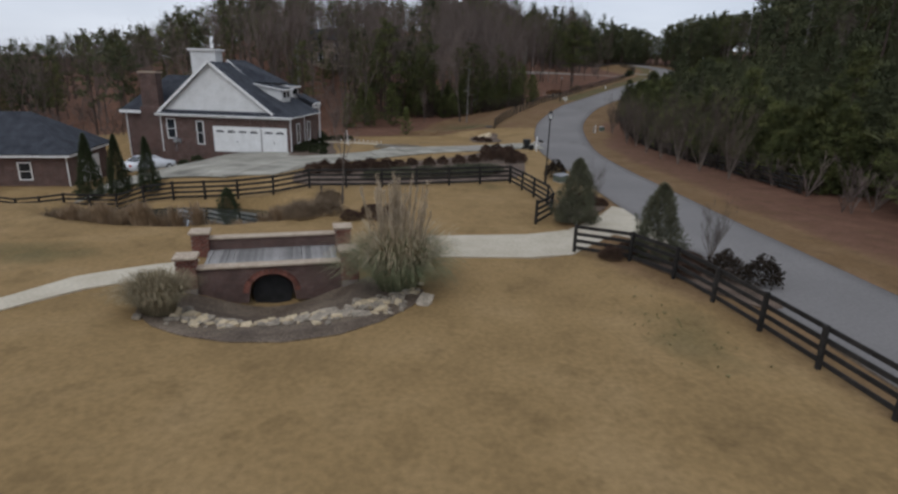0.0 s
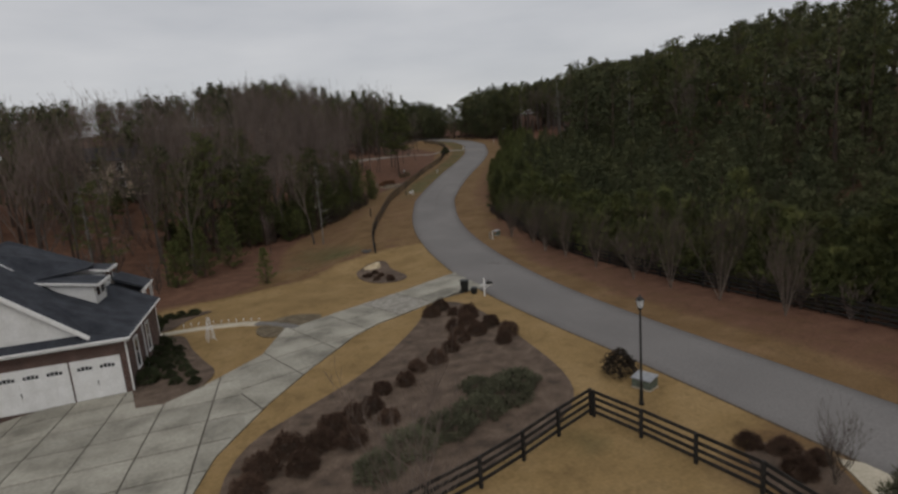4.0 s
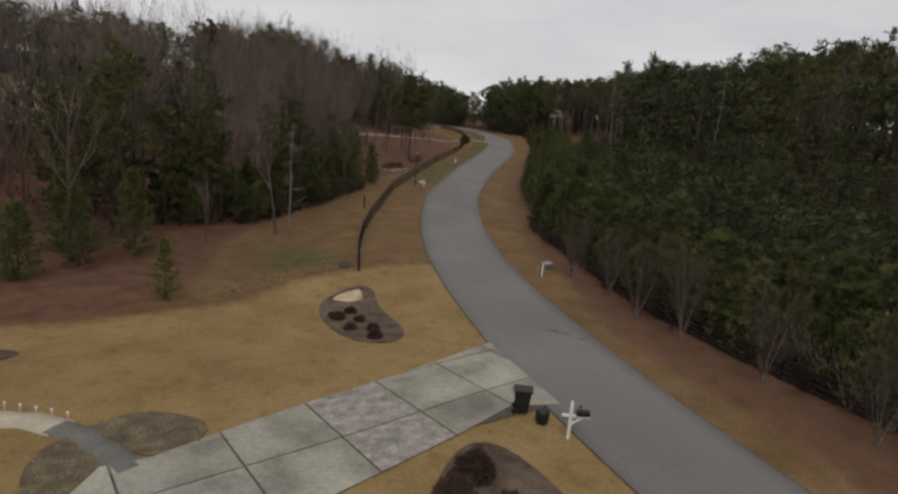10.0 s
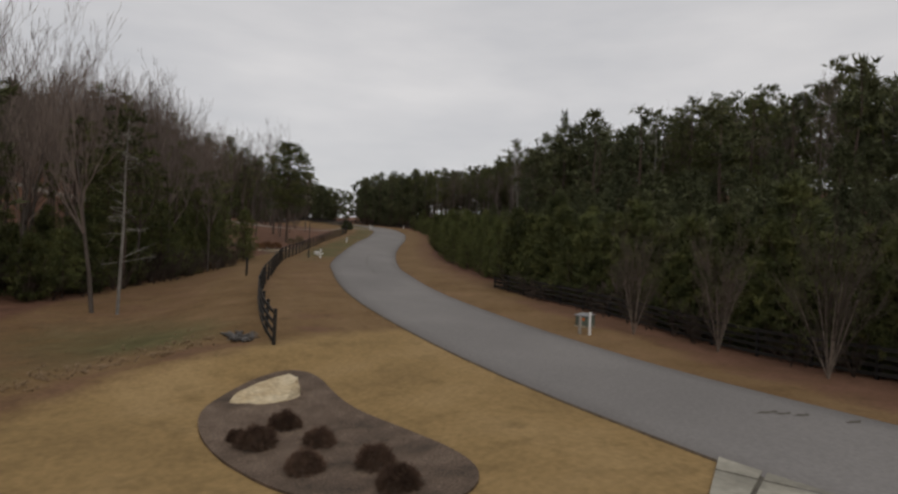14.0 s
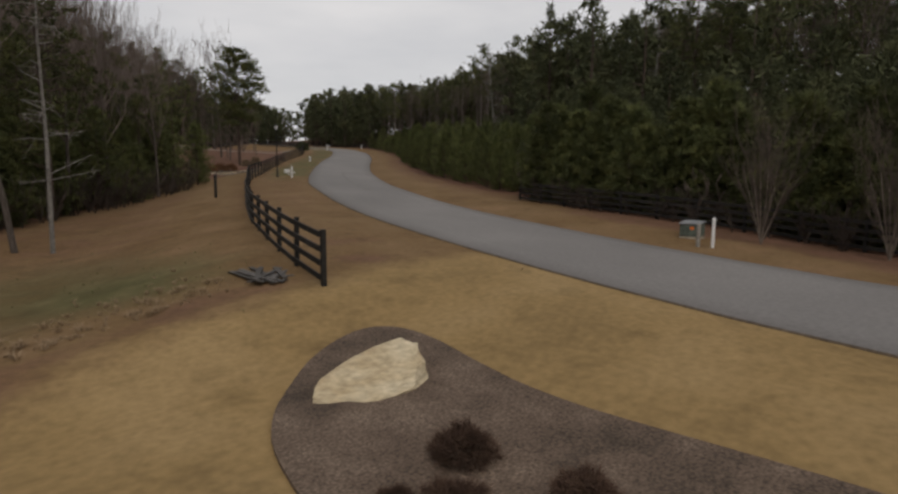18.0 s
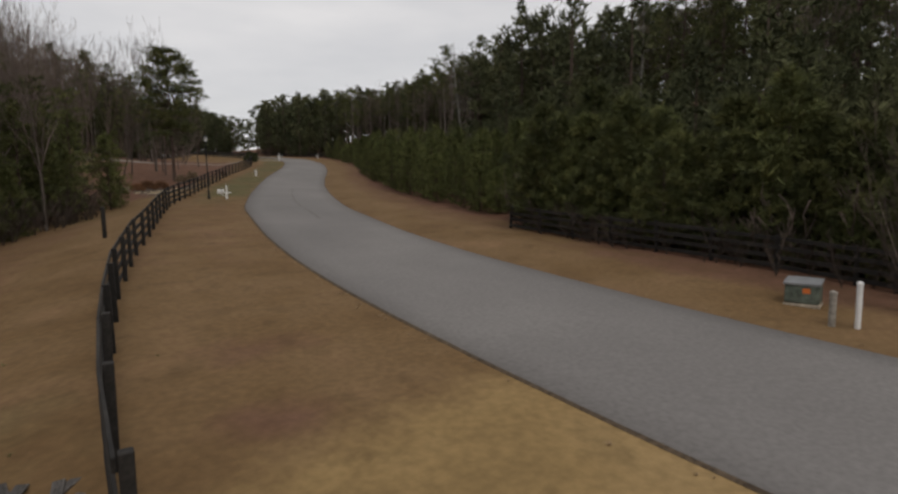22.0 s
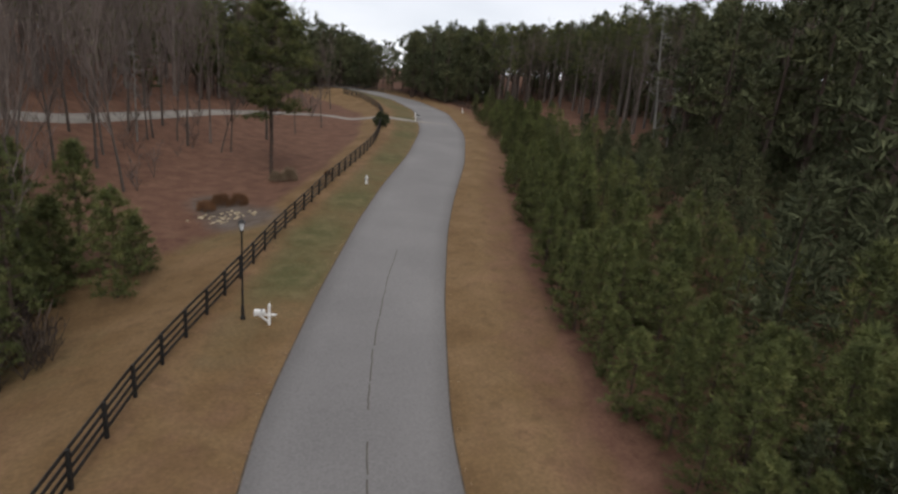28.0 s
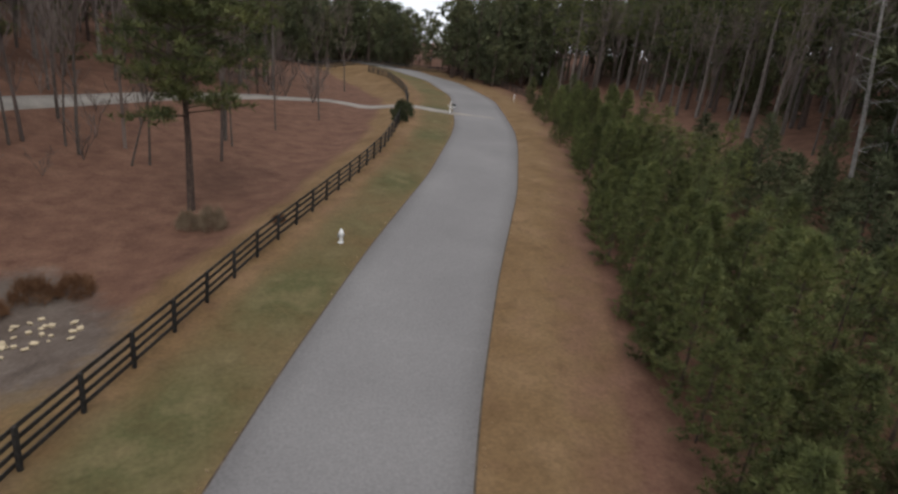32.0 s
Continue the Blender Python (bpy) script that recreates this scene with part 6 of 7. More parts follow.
# car and yard things
def car():
    root = thing("parked_car", pose(-25.2, 50.2, Z(-25.2, 50.2) + .07, 0, 0, 62), "silver-white compact car parked on the drive", "car")
    prof = [(-2.1, .35), (-2.15, .7), (-2.0, .95), (-1.55, 1.02), (-.95, 1.4), (.35, 1.45), (1.05, 1.0), (1.8, .88), (2.1, .65), (2.1, .32)]
    bm = bmesh.new()
    rings = []
    for yy, ins in ((-.86, .06), (-.8, 0), (.8, 0), (.86, .06)):
        ring = []
        for x, z in prof:
            k = .16 if z > 1.05 else 0
            ring.append(bm.verts.new((x * (1 - ins * .1), yy * (1 - k), z - ins * (1 if z > .5 else -1) * .4)))
        rings.append(ring)
    n = len(prof)
    for a, c in zip(rings, rings[1:]):
        for i in range(n):
            bm.faces.new((a[i], a[(i + 1) % n], c[(i + 1) % n], c[i]))
    bm.faces.new(rings[0][::-1])
    bm.faces.new(rings[-1])
    bmesh.ops.recalc_face_normals(bm, faces=bm.faces[:])
    bmesh.ops.bevel(bm, geom=[e for e in bm.edges if e.calc_face_angle(0) > .5], offset=.05, segments=2, affect="EDGES")
    body = part("body", bm_data("body", bm, M["car_paint"], True), root)
    for s in (-1, 1):
        part("side_window", boxes(((-.9, s * .755 - .012, 1.04), (-.1, s * .755 + .012, 1.32)), ((-.02, s * .755 - .012, 1.04), (.62, s * .755 + .012, 1.32)), bevel=.01), body, mat=M["glass_dark"])
        part("tail_lamp", boxes(((-2.17, s * .62 - .16, .72), (-2.1, s * .62 + .16, .9)), bevel=.02), body, "red tail lamp", mat=M["red_lamp"])
        part("headlamp", boxes(((2.0, s * .6 - .17, .64), (2.09, s * .6 + .17, .78)), bevel=.02), body, mat=M["lamp_glass"])
    part("rear_window", slab_mesh([(-1.57, -.6, 1.05), (-1.57, .6, 1.05), (-1.0, .56, 1.41), (-1.0, -.56, 1.41)], .02, M["glass_dark"]), body)
    part("windscreen", slab_mesh([(1.06, -.6, 1.03), (.42, -.56, 1.45), (.42, .56, 1.45), (1.06, .6, 1.03)], .02, M["glass_dark"]), body)
    for x in (-1.3, 1.35):
        for s in (-1, 1):
            wh = part("wheel", bm_data("tyre", lathe([(.2, -.1), (.31, -.1), (.33, -.05), (.33, .05), (.31, .1), (.2, .1)], 18, Matrix.Rotation(math.pi / 2, 4, "X")), M["rubber"]), root, at=pose(x, s * .8, .32))
            part("rim", bm_data("rim", lathe([(.02, -.11), (.2, -.105), (.2, .105), (.02, .11)], 12, Matrix.Rotation(math.pi / 2, 4, "X")), M["silver"]), wh)


car()


def street_lamp(x, y, h):
    root = thing("street_lamp", pose(x, y, Z(x, y)), "black metal post lamp with glass lantern", "street lamp", "post lamps")
    part("base", bm_data("base", lathe([(.13, 0), (.13, .12), (.09, .2), (.085, .7), (.06, .78)], 12), M["lamp_black"]), root)
    part("post", bm_data("post", lathe([(.055, .7), (.05, h * .5), (.042, h - .62)], 10), M["lamp_black"]), root)
    part("collar", bm_data("collar", lathe([(.05, h - .66), (.1, h - .6), (.11, h - .55)], 10), M["lamp_black"]), root)
    lan = part("lantern", bm_data("lantern", lathe([(.1, h - .55), (.17, h - .2), (.17, h - .18)], 4, Matrix.Rotation(math.pi / 4, 4, "Z")), M["lamp_glass"]), root, "frosted glass lantern")
    part("roof_cap", bm_data("roof_cap", lathe([(.21, h - .18), (.1, h - .06), (.03, h - .02), (.02, h + .06)], 8), M["lamp_black"]), lan)
    for k in range(4):
        a = math.pi / 4 + k * math.pi / 2
        part("frame_bar", bar((.11 * math.cos(a), .11 * math.sin(a), h - .55), (.178 * math.cos(a), .178 * math.sin(a), h - .18), .02, .02, M["lamp_black"], "frame_bar"), lan)


for x, y in ((8.27, 41.3), (27.2, 132.4), (92.2, 209.6)):
    street_lamp(x, y, 5.3)


def mailbox(x, y, turn, box_mat, label, h=1.5):
    root = thing("mailbox", pose(x, y, Z(x, y), 0, 0, turn), label, "mailbox", "mailboxes")
    part("post", boxes(((-.06, -.06, -.2), (.06, .06, h)), bevel=.015), root, mat=M["white_paint"])
    part("finial", bm_data("finial", lathe([(.085, h), (.085, h + .03), (.02, h + .14)], 4, Matrix.Rotation(math.pi / 4, 4, "Z")), M["white_paint"]), root)
    part("arm", boxes(((-.05, -.75, h - .55), (.05, .35, h - .45)), bevel=.012), root, mat=M["white_paint"])
    part("brace", bar((0, -.06, h - .85), (0, -.5, h - .52), .08, .06, M["white_paint"], "brace"), root)
    bm = lathe([(.11, 0), (.11, .52)], 16, Matrix.Translation((0, -.72, h - .32)) @ Matrix.Rotation(-math.pi / 2, 4, "X"))
    for v in bm.verts:
        if v.co.z < h - .32:
            v.co.z = h - .445
    b = part("box", bm_data("box", bm, box_mat), root)
    part("flag", boxes(((.115, -.4, h - .3), (.125, -.36, h - .12)), ((.115, -.4, h - .17), (.125, -.28, h - .12))), b, mat=M["lamp_black"])


mailbox(11.2, 63.9, 66, M["lamp_black"], "black mailbox on a white wooden post", 1.5)
mailbox(28.3, 131.4, 250, M["white_paint"], "white mailbox on a white post", 1.05)
mailbox(70.0, 197.6, 63, M["lamp_black"], "black mailbox on a white post", 1.5)


def wheelie_bin(x, y, turn):
    root = thing("wheelie_bin", pose(x, y, Z(x, y) + .07, 0, 0, turn), "dark wheeled rubbish bin beside the drive", "bin")
    bm = boxes(((-.3, -.36, .06), (.3, .36, 1.0)))
    for v in bm.verts:
        if v.co.z < .5:
            v.co.x *= .8
            v.co.y *= .78
    bmesh.ops.bevel(bm, geom=bm.edges[:], offset=.03, segments=2, affect="EDGES")
    part("body", bm, root, mat=M["bin_plastic"])
    lid = boxes(((-.33, -.42, 1.0), (.33, .4, 1.07)), bevel=.025)
    part("lid", lid, root, mat=M["bin_plastic"])
    part("handle", boxes(((-.25, .42, .94), (.25, .46, .98)), bevel=.012), root, mat=M["bin_plastic"])
    for s in (-1, 1):
        part("wheel", bm_data("wheel", lathe([(.1, -.03), (.12, -.02), (.12, .02), (.1, .03)], 14, Matrix.Translation((s * .29, .3, .12)) @ Matrix.Rotation(math.pi / 2, 4, "Y")), M["rubber"]), root)


wheelie_bin(10.45, 66.35, 60)
tub = thing("round_bin", pose(10.85, 65.3, Z(10.85, 65.3) + .02), "small dark round tub by the mailbox", "bin")
part("body", bm_data("body", lathe([(.22, 0), (.27, .1), (.3, .45), (.28, .52)], 16), M["bin_plastic"]), tub)
part("lid", bm_data("lid", lathe([(.29, .52), (.24, .58), (.06, .6)], 16), M["bin_plastic"]), tub)


def utility_box(x, y, turn, w, d, h, label, sticker=True):
    root = thing("utility_box", pose(x, y, Z(x, y), 0, 0, turn), label, "utility box", "utility boxes")
    part("pad", boxes(((-w / 2 - .03, -d / 2 - .03, -.1), (w / 2 + .03, d / 2 + .03, .04)), bevel=.02), root, mat=M["stone_grey"])
    bm = boxes(((-w / 2, -d / 2, .06), (w / 2, d / 2, h - .05)))
    for v in bm.verts:
        if v.co.z > .5 and v.co.y < 0:
            v.co.z -= .08
    bmesh.ops.bevel(bm, geom=bm.edges[:], offset=.025, segments=1, affect="EDGES")
    part("body", bm, root, mat=M["green_box"])
    lid = slab_mesh([(-w / 2 - .03, -d / 2 - .03, h - .07), (w / 2 + .03, -d / 2 - .03, h - .07), (w / 2 + .03, d / 2 + .03, h + .02), (-w / 2 - .03, d / 2 + .03, h + .02)], .05, M["steel"])
    part("lid", lid, root, "pale weathered lid")
    if sticker:
        part("label_plate", boxes(((.02, -d / 2 - .008, .34), (.2, -d / 2 - .001, .48))), root, "orange warning label", mat=M["orange_label"])


utility_box(25.1, 88.35, -86, .82, .62, .68, "grey-green utility cabinet with an orange label on the verge")
utility_box(9.7, 42.7, -70, 1.0, .8, .6, "low green utility box by the lamp post", False)


def verge_post(x, y, h, r, mat, label):
    root = thing("marker_post", pose(x, y, Z(x, y)), label, "post", "marker posts")
    part("shaft", bm_data("shaft", lathe([(r, -.2), (r, h - .06), (r * .9, h)], 8), mat), root)
    part("cap", bm_data("cap", lathe([(r * 1.15, h - .05), (r * 1.15, h), (r * .4, h + .04)], 8), mat), root)


verge_post(23.75, 86.9, 1.12, .065, M["white_paint"], "white marker post on the verge")
verge_post(23.6, 87.4, .85, .08, M["grey_box"], "short grey pedestal beside the cabinet")
verge_post(15.0, 115.3, 1.45, .1, M["black_board"], "single black wooden post in the field")
verge_post(88.9, 212.0, 1.1, .08, M["white_paint"], "white marker post by the far verge")
verge_post(-6.9, 35.4, .7, .07, M["bark"], "short dark post near the pond")


def hydrant(x, y):
    root = thing("fire_hydrant", pose(x, y, Z(x, y), 0, 0, 30), "white fire hydrant on the grass verge", "hydrant")
    part("barrel", bm_data("barrel", lathe([(.16, 0), (.16, .05), (.1, .06), (.1, .52), (.14, .53), (.14, .57)], 14), M["white_paint"]), root)
    part("bonnet", bm_data("bonnet", lathe([(.13, .57), (.12, .68), (.07, .76), (.03, .78), (.03, .84)], 14), M["white_paint"]), root)
    for a in (0, 90, 180):
        part("nozzle", bm_data("nozzle", lathe([(.06, 0), (.06, .15), (.075, .15), (.075, .2)], 10, pose(0, 0, .42) @ pose(0, 0, 0, 0, 90, a)), M["steel"]), root, "dull metal nozzle cap")


hydrant(44.3, 157.7)

# boulder in its bed
bo = bmesh.new()
for q in ((-.95, -.5, -.35), (-.55, -.78, -.4), (.1, -.82, -.4), (.5, -.62, -.35), (1.0, -.3, -.3), (1.0, .5, -.3), (-.6, .6, -.3), (-1.0, -.3, -.02), (-.78, .12, .14), (-.5, .35, .32), (.1, .5, .56), (.6, .5, .74), (.74, -.12, .56), (.84, .3, .62), (.5, -.6, 0), (-.5, -.74, -.18)):
    bo.verts.new((q[0] * .98, q[1] * .86, q[2] * .72))
bmesh.ops.convex_hull(bo, input=bo.verts[:])
bmesh.ops.subdivide_edges(bo, edges=bo.edges[:], cuts=7, use_grid_fill=True)
bmesh.ops.triangulate(bo, faces=bo.faces[:])
for v in bo.verts:
    q = v.co
    bed = q.z - .34 * q.x + .3 * q.y
    step = noise.noise(Vector((q.x * .9, q.y * .9, bed * 7))) * .075 + noise.noise(Vector((q.x * 2.5, q.y * 2.5, bed * 16))) * .03
    v.co += Vector((q.x, q.y, q.z * .3)).normalized() * step + Vector((0, 0, noise.noise(q * 3.5) * .03))
boulder = bm_data("boulder", bo, M["sandstone"])
tagged(part("boulder", boulder, at=pose(6.92, 85.2, Z(6.9, 85.1) + .1, 0, 0, -18) @ Matrix.Scale(1.06, 4)), "pale layered sandstone boulder in a mulch bed", "boulder")

# old fence boards heaped at the fence end
heap = thing("board_heap", pose(8.05, 92.0, Z(8.05, 92.0), 0, 0, -14), "heap of weathered dark boards fanned on the ground", "lumber")
for i in range(13):
    u = -.5 + 1.0 * i / 12 + rr.uniform(-.06, .06)
    L = rr.uniform(1.5, 2.4)
    bm = boxes(((-.07, -L / 2, 0), (.07, L / 2, .028)), bevel=.005)
    part("board", bm, heap, at=pose(u, rr.uniform(-.12, .12), .02 + .028 * (i % 3), rr.uniform(-1.5, 2.5), rr.uniform(-5, 5), 8 - 26 * i / 12 + rr.uniform(-24, 24)), mat=M["grey_board"])
for i in range(4):
    part("board", boxes(((-.5, -.06, 0), (.5, .06, .028)), bevel=.005), heap, at=pose(rr.uniform(-.2, .3), -.8 + .5 * i, .01, 0, 0, rr.uniform(-8, 8)), mat=M["grey_board"])

# path lights and white trellis by the front walk
for i in range(11):
    t = i / 10
    x, y = -12.9 + 6.0 * t, 73.4 - 2.9 * t ** 1.4
    pl_ = thing("path_light", pose(x, y, Z(x, y)), "small white path light beside the walk", "path light", "path lights")
    part("stake", bm_data("stake", lathe([(.014, -.1), (.014, .22)], 6), M["white_paint"]), pl_)
    part("head", bm_data("head", lathe([(.035, .2), (.05, .27), (.02, .34)], 8), M["white_paint"]), pl_)
tre = thing("trellis", pose(-10.7, 67.6, Z(-10.7, 67.6), 0, 0, 20), "white wooden obelisk trellis on the lawn", "trellis")
for sx, sy in ((-1, -1), (1, -1), (1, 1), (-1, 1)):
    part("upright", bar((sx * .3, sy * .3, -.05), (sx * .06, sy * .06, 1.9), .035, .035, M["white_paint"], "upright"), tre)
for k in range(6):
    z = .25 + k * .28
    r = .3 - .24 * z / 1.9
    part("rung", boxes(((-r, -r - .012, z), (r, -r + .012, z + .035)), ((-r, r - .012, z), (r, r + .012, z + .035)), ((-r - .012, -r, z), (-r + .012, r, z + .035)), ((r - .012, -r, z), (r + .012, r, z + .035))), tre, mat=M["white_paint"])

# road cracks and tar patches
crk = np.array([(26.9, 115.1), (28.6, 119), (30.7, 123.9), (32.2, 127.1), (34.4, 131.2), (36.9, 135.7), (39.3, 139.6), (40.6, 141.8)])
at_y = 115.1
while at_y < 138.5:
    L = min(rr.uniform(1.6, 3.6), 140 - at_y)
    line = [(float(np.interp(q, crk[:, 1], crk[:, 0])) + rr.uniform(-.045, .045), q) for q in np.linspace(at_y, at_y + L, 6)]
    tagged(new("road_crack", ribbon("road_crack", line, .017, .088, M["joint"], .3, 1, -.07)), "dark sealed crack along the asphalt", "road crack", "road cracks", "structure")
    at_y += L + rr.uniform(.05, .3) + (1.6 if 119 < at_y < 122 else 0)
for x, y, w, d in ((17.7, 75.6, .42, .08), (18.0, 75.3, .3, .06), (18.35, 74.95, .26, .08), (18.9, 73.9, .26, .07)):
    k = [(x + w * math.cos(a) * (1 + .3 * math.sin(3 * a)), y + d * math.sin(a) * (1 + .5 * math.sin(5 * a + x)) - .25 * w * math.cos(a)) for a in np.linspace(0, 6.2, 12)]
    tagged(new("tar_patch", sheet("tar_patch", k, .088, M["joint"], .3, -.07)), "small dark tar patch on the asphalt", "tar patch", "tar patches", "structure")


# single trees
def conifer_shell(rng, H, R, n, bl, bw, k=5, power=.8):
    """A dense narrow conifer: leaf sprays all over a tapering, slightly lumpy shell."""
    f = rng.uniform(0, 1, n) ** 1.25
    a = rng.uniform(0, 6.283, n)
    lump = 1 + .16 * np.sin(a * 3 + f * 9) + .14 * np.sin(a * 7 - f * 14)
    r = R * (1 - f) ** power * lump * rng.uniform(.55, 1, n) * np.minimum(1, .7 + f * 4)
    p = np.stack([np.cos(a) * r, np.sin(a) * r, .08 + f * H], 1)
    out = np.stack([np.cos(a), np.sin(a), np.full(n, 1.1)], 1)
    segs = [(0, 0, -.2, 0, 0, H * .9, .05 * H / 4, .012)]
    for i in range(14):
        q = rng.randint(n)
        segs.append((0, 0, p[q][2] * .8, *p[q], .014, .006))
    return segs, blades(p, bl, bw, k, rng, .5, out, .5)


CYP = plant_meshes("cypress", *conifer_shell(np.random.RandomState(31), 4.2, .95, 3200, .16, .035), M["bark"], M["cypress"])
SMALL = plant_meshes("small_cedar", *conifer_shell(np.random.RandomState(32), 1.75, .85, 1400, .13, .03, 5, .6), M["bark"], M["cypress"])
JUN = plant_meshes("cedar", *conifer_shell(np.random.RandomState(33), 3.3, 1.3, 3600, .2, .026, 5, .62), M["bark"], M["juniper"])
for x, y, s in ((-25.3, 41.7, 1.1), (-22.7, 40.9, 1.0), (-20.3, 40.5, .9)):
    set_tree("cypress", CYP, x, y, s, x * 40 % 360, "narrow dark conifer by the fence", "narrow conifers")
set_tree("small_cedar", SMALL, -13.4, 36.8, 1.0, 20, "small rounded dark cedar by the pond fence", "small cedars")
for x, y, s in ((7.9, 29.9, 1.0), (10.1, 23.9, .95)):
    set_tree("cedar_tree", JUN, x, y, s, x * 70 % 360, "bushy dark green cedar at the gateway", "gateway cedars")
set_tree("slender_tree", BARE[4], -5.2, 33.2, .36, 40, "slender leafless young tree", "slender young trees")
for x, y, s in ((9.6, 33.2, .55), (12.3, 23.4, .5)):
    set_tree("slender_tree", VASE[0], x, y, s, x * 70 % 360, "slender leafless young tree", "slender young trees")
BIG = plant_meshes("big_pine", *pine_tall(np.random.RandomState(35), 17.5, 4.6, .36, 120, 80, .5, .06), M["pine_bark"], M["pine_needle"])
set_tree("big_pine", BIG, 36.9, 166.9, 1.0, 30, "large pine with spreading boughs on the slope", "tall pines")
set_tree("bare_tree", BARE[3], 40.6, 184.9, 1.55, 10, LB_BARE, "bare trees")
for x, y, s in ((16.9, 141.8, .8), (21.7, 139.7, .75), (19.9, 144, .85), (13.8, 145, .8), (18, 139, .6), (12, 141.5, .7), (15.2, 138.4, .65), (9.5, 139, .8), (22.8, 143, .6), (11.2, 144, .95), (16.2, 147, 1.0), (8, 142.5, .95), (18.6, 141.6, .85), (13.4, 139.6, .8), (6.5, 138, .9)):
    set_tree("young_pine", FRONT[int(x) % 4], x, y, s * 1.15, x * 70 % 360, LB_YOUNG, "pines at the woods edge")
def snag(rng, H):
    """A straight pale trunk with short drooping dead limbs."""
    trunk = [(0, 0, -.3, .1, .05, H * .4, .11, .085), (.1, .05, H * .4, .05, .2, H * .75, .085, .05), (.05, .2, H * .75, .15, .1, H, .05, .015)]
    limbs = []
    for i in range(34):
        f = rng.uniform(.25, .97)
        a = rng.uniform(0, 6.28)
        L = rng.uniform(.8, 2.4) * (1.15 - f)
        b = np.array([.1, .08, f * H])
        e = b + np.array([math.cos(a) * L, math.sin(a) * L, L * rng.uniform(-.1, .5)])
        limbs.append((*b, *e, .03, .014))
        for k in range(3):
            m = b + (e - b) * rng.uniform(.4, 1)
            q = m + rng.normal(0, .4, 3)
            limbs.append((*m, *q, .014, .008))
    return mesh_data("snag_trunk", *sticks(trunk, 7), M["pale_wood"]), mesh_data("snag_crown", *sticks(limbs, 3), M["pale_wood"])


for x, y, s, k in ((-1.8, 121.2, 0.88, 2), (0.4, 123.1, 0.92, 4), (3.2, 124.9, 0.84, 1), (-4.5, 117, 0.92, 2), (9.4, 128.3, 0.8, 4), (-8, 112, 0.84, 1)):
    set_tree("bare_tree", BARE[k], x, y, s, x * 70 % 360, LB_BARE, "bare trees")
for x, y, s in ((-4.9, 87.0, .5), (-11.4, 95.6, .72), (-8.2, 99.5, .85), (-14.2, 92.0, .8), (-13.0, 100.4, 1.0)):
    set_tree("young_pine", FRONT[int(y) % 4], x, y, s, x * 50 % 360, "young pine on the leaf-strewn slope", "pines at the woods edge")
set_tree("bare_tree", BARE[4], 3.8, 107.2, .72, 130, LB_BARE, "bare trees")
set_tree("bare_tree", BARE[3], -2.8, 104.5, .42, 40, "small leafless tree in the field", "bare trees")
SNAG = snag(np.random.RandomState(41), 13)
for x, y, s in ((77.0, 149.5, 1.5), (78.6, 149.0, .9), (70, 115, 1.2), (24.5, 176, .9), (5.0, 106.2, .9), (-22.5, 94, 1.0), (-21, 97, .95)):
    set_tree("pale_snag", SNAG, x, y, s, x * 70 % 360, "pale bleached leafless tree among the pines", "pale snags", tilt=-7 if x == 77.0 else 0)
set_tree("leaning_tree", BARE[4], 33.2, 176, .5, 60, "leaning bare trunk on the leafy slope", "bare trees", tilt=18)
for x, y, s in ((34.4, 176.5, .55), (28.8, 178.7, .75), (41, 183, .58), (25.6, 177.4, .7), (27.7, 184.4, .75), (46, 190, .5), (52, 196, .55), (62, 221, .6)):
    set_tree("bare_tree", BARE[int(x) % 5], x, y, s, x * 70 % 360, LB_BARE, "bare trees")


# far woods: too many to count
def far_forest(name, variants, spots, wood, green, label, capped=True):
    """Many trees joined into one mesh."""
    V, F, S = [], [], []
    base = 0
    for x, y, s, a, k in spots:
        (v1, f1), leaf = variants[k]
        if y > 40 and capped:
            lim = crown_limit(x, y) * (.86 + .2 * ((x * 7.3 + y * 3.1) % 1))
            s = min(s, lim / max(v1[:, 2].max(), leaf[0][:, 2].max() if leaf is not None else 0))
            if s < .25:
                continue
        c, d = math.cos(a) * s, math.sin(a) * s
        o = np.array([x, y, Z(x, y)])
        for v, f, slot in ((v1, f1, 0), (leaf[0], leaf[1], 1)) if leaf is not None else ((v1, f1, 0),):
            w = np.stack([v[:, 0] * c - v[:, 1] * d, v[:, 0] * d + v[:, 1] * c, v[:, 2] * s], 1) + o
            V.append(w)
            F += (f + base).tolist()
            S += [slot] * len(f)
            base += len(v)
    me = mesh_data(name, np.concatenate(V), F, [wood, green], slots=S)
    return tagged(new(name, me), label, "woods", kind="stuff")


RF = np.random.RandomState(77)
DEEP_PINE = []
for h, r in ((6.5, 2.2), (7.5, 2.4), (8.5, 2.6), (5.0, 2.0), (9.5, 2.6)):
    sg, lf = pine_young(RF, h, r, 5, 4, .6, .11)
    DEEP_PINE.append((sticks(sg[:12], 3), lf))
NEAR_PINE = []
for h, r in ((6.5, 2.2), (7.5, 2.4), (8.5, 2.6), (5.0, 2.0), (9.5, 2.6)):
    sg, lf = pine_young(RF, h, r, 6, 8, .48, .055)
    NEAR_PINE.append((sticks(sg[:12], 3), lf))
far_forest("inner_young_pines", NEAR_PINE, DEEP_NEAR, M["pine_bark"], M["pine_needle"], "thick young pines behind the front rows")
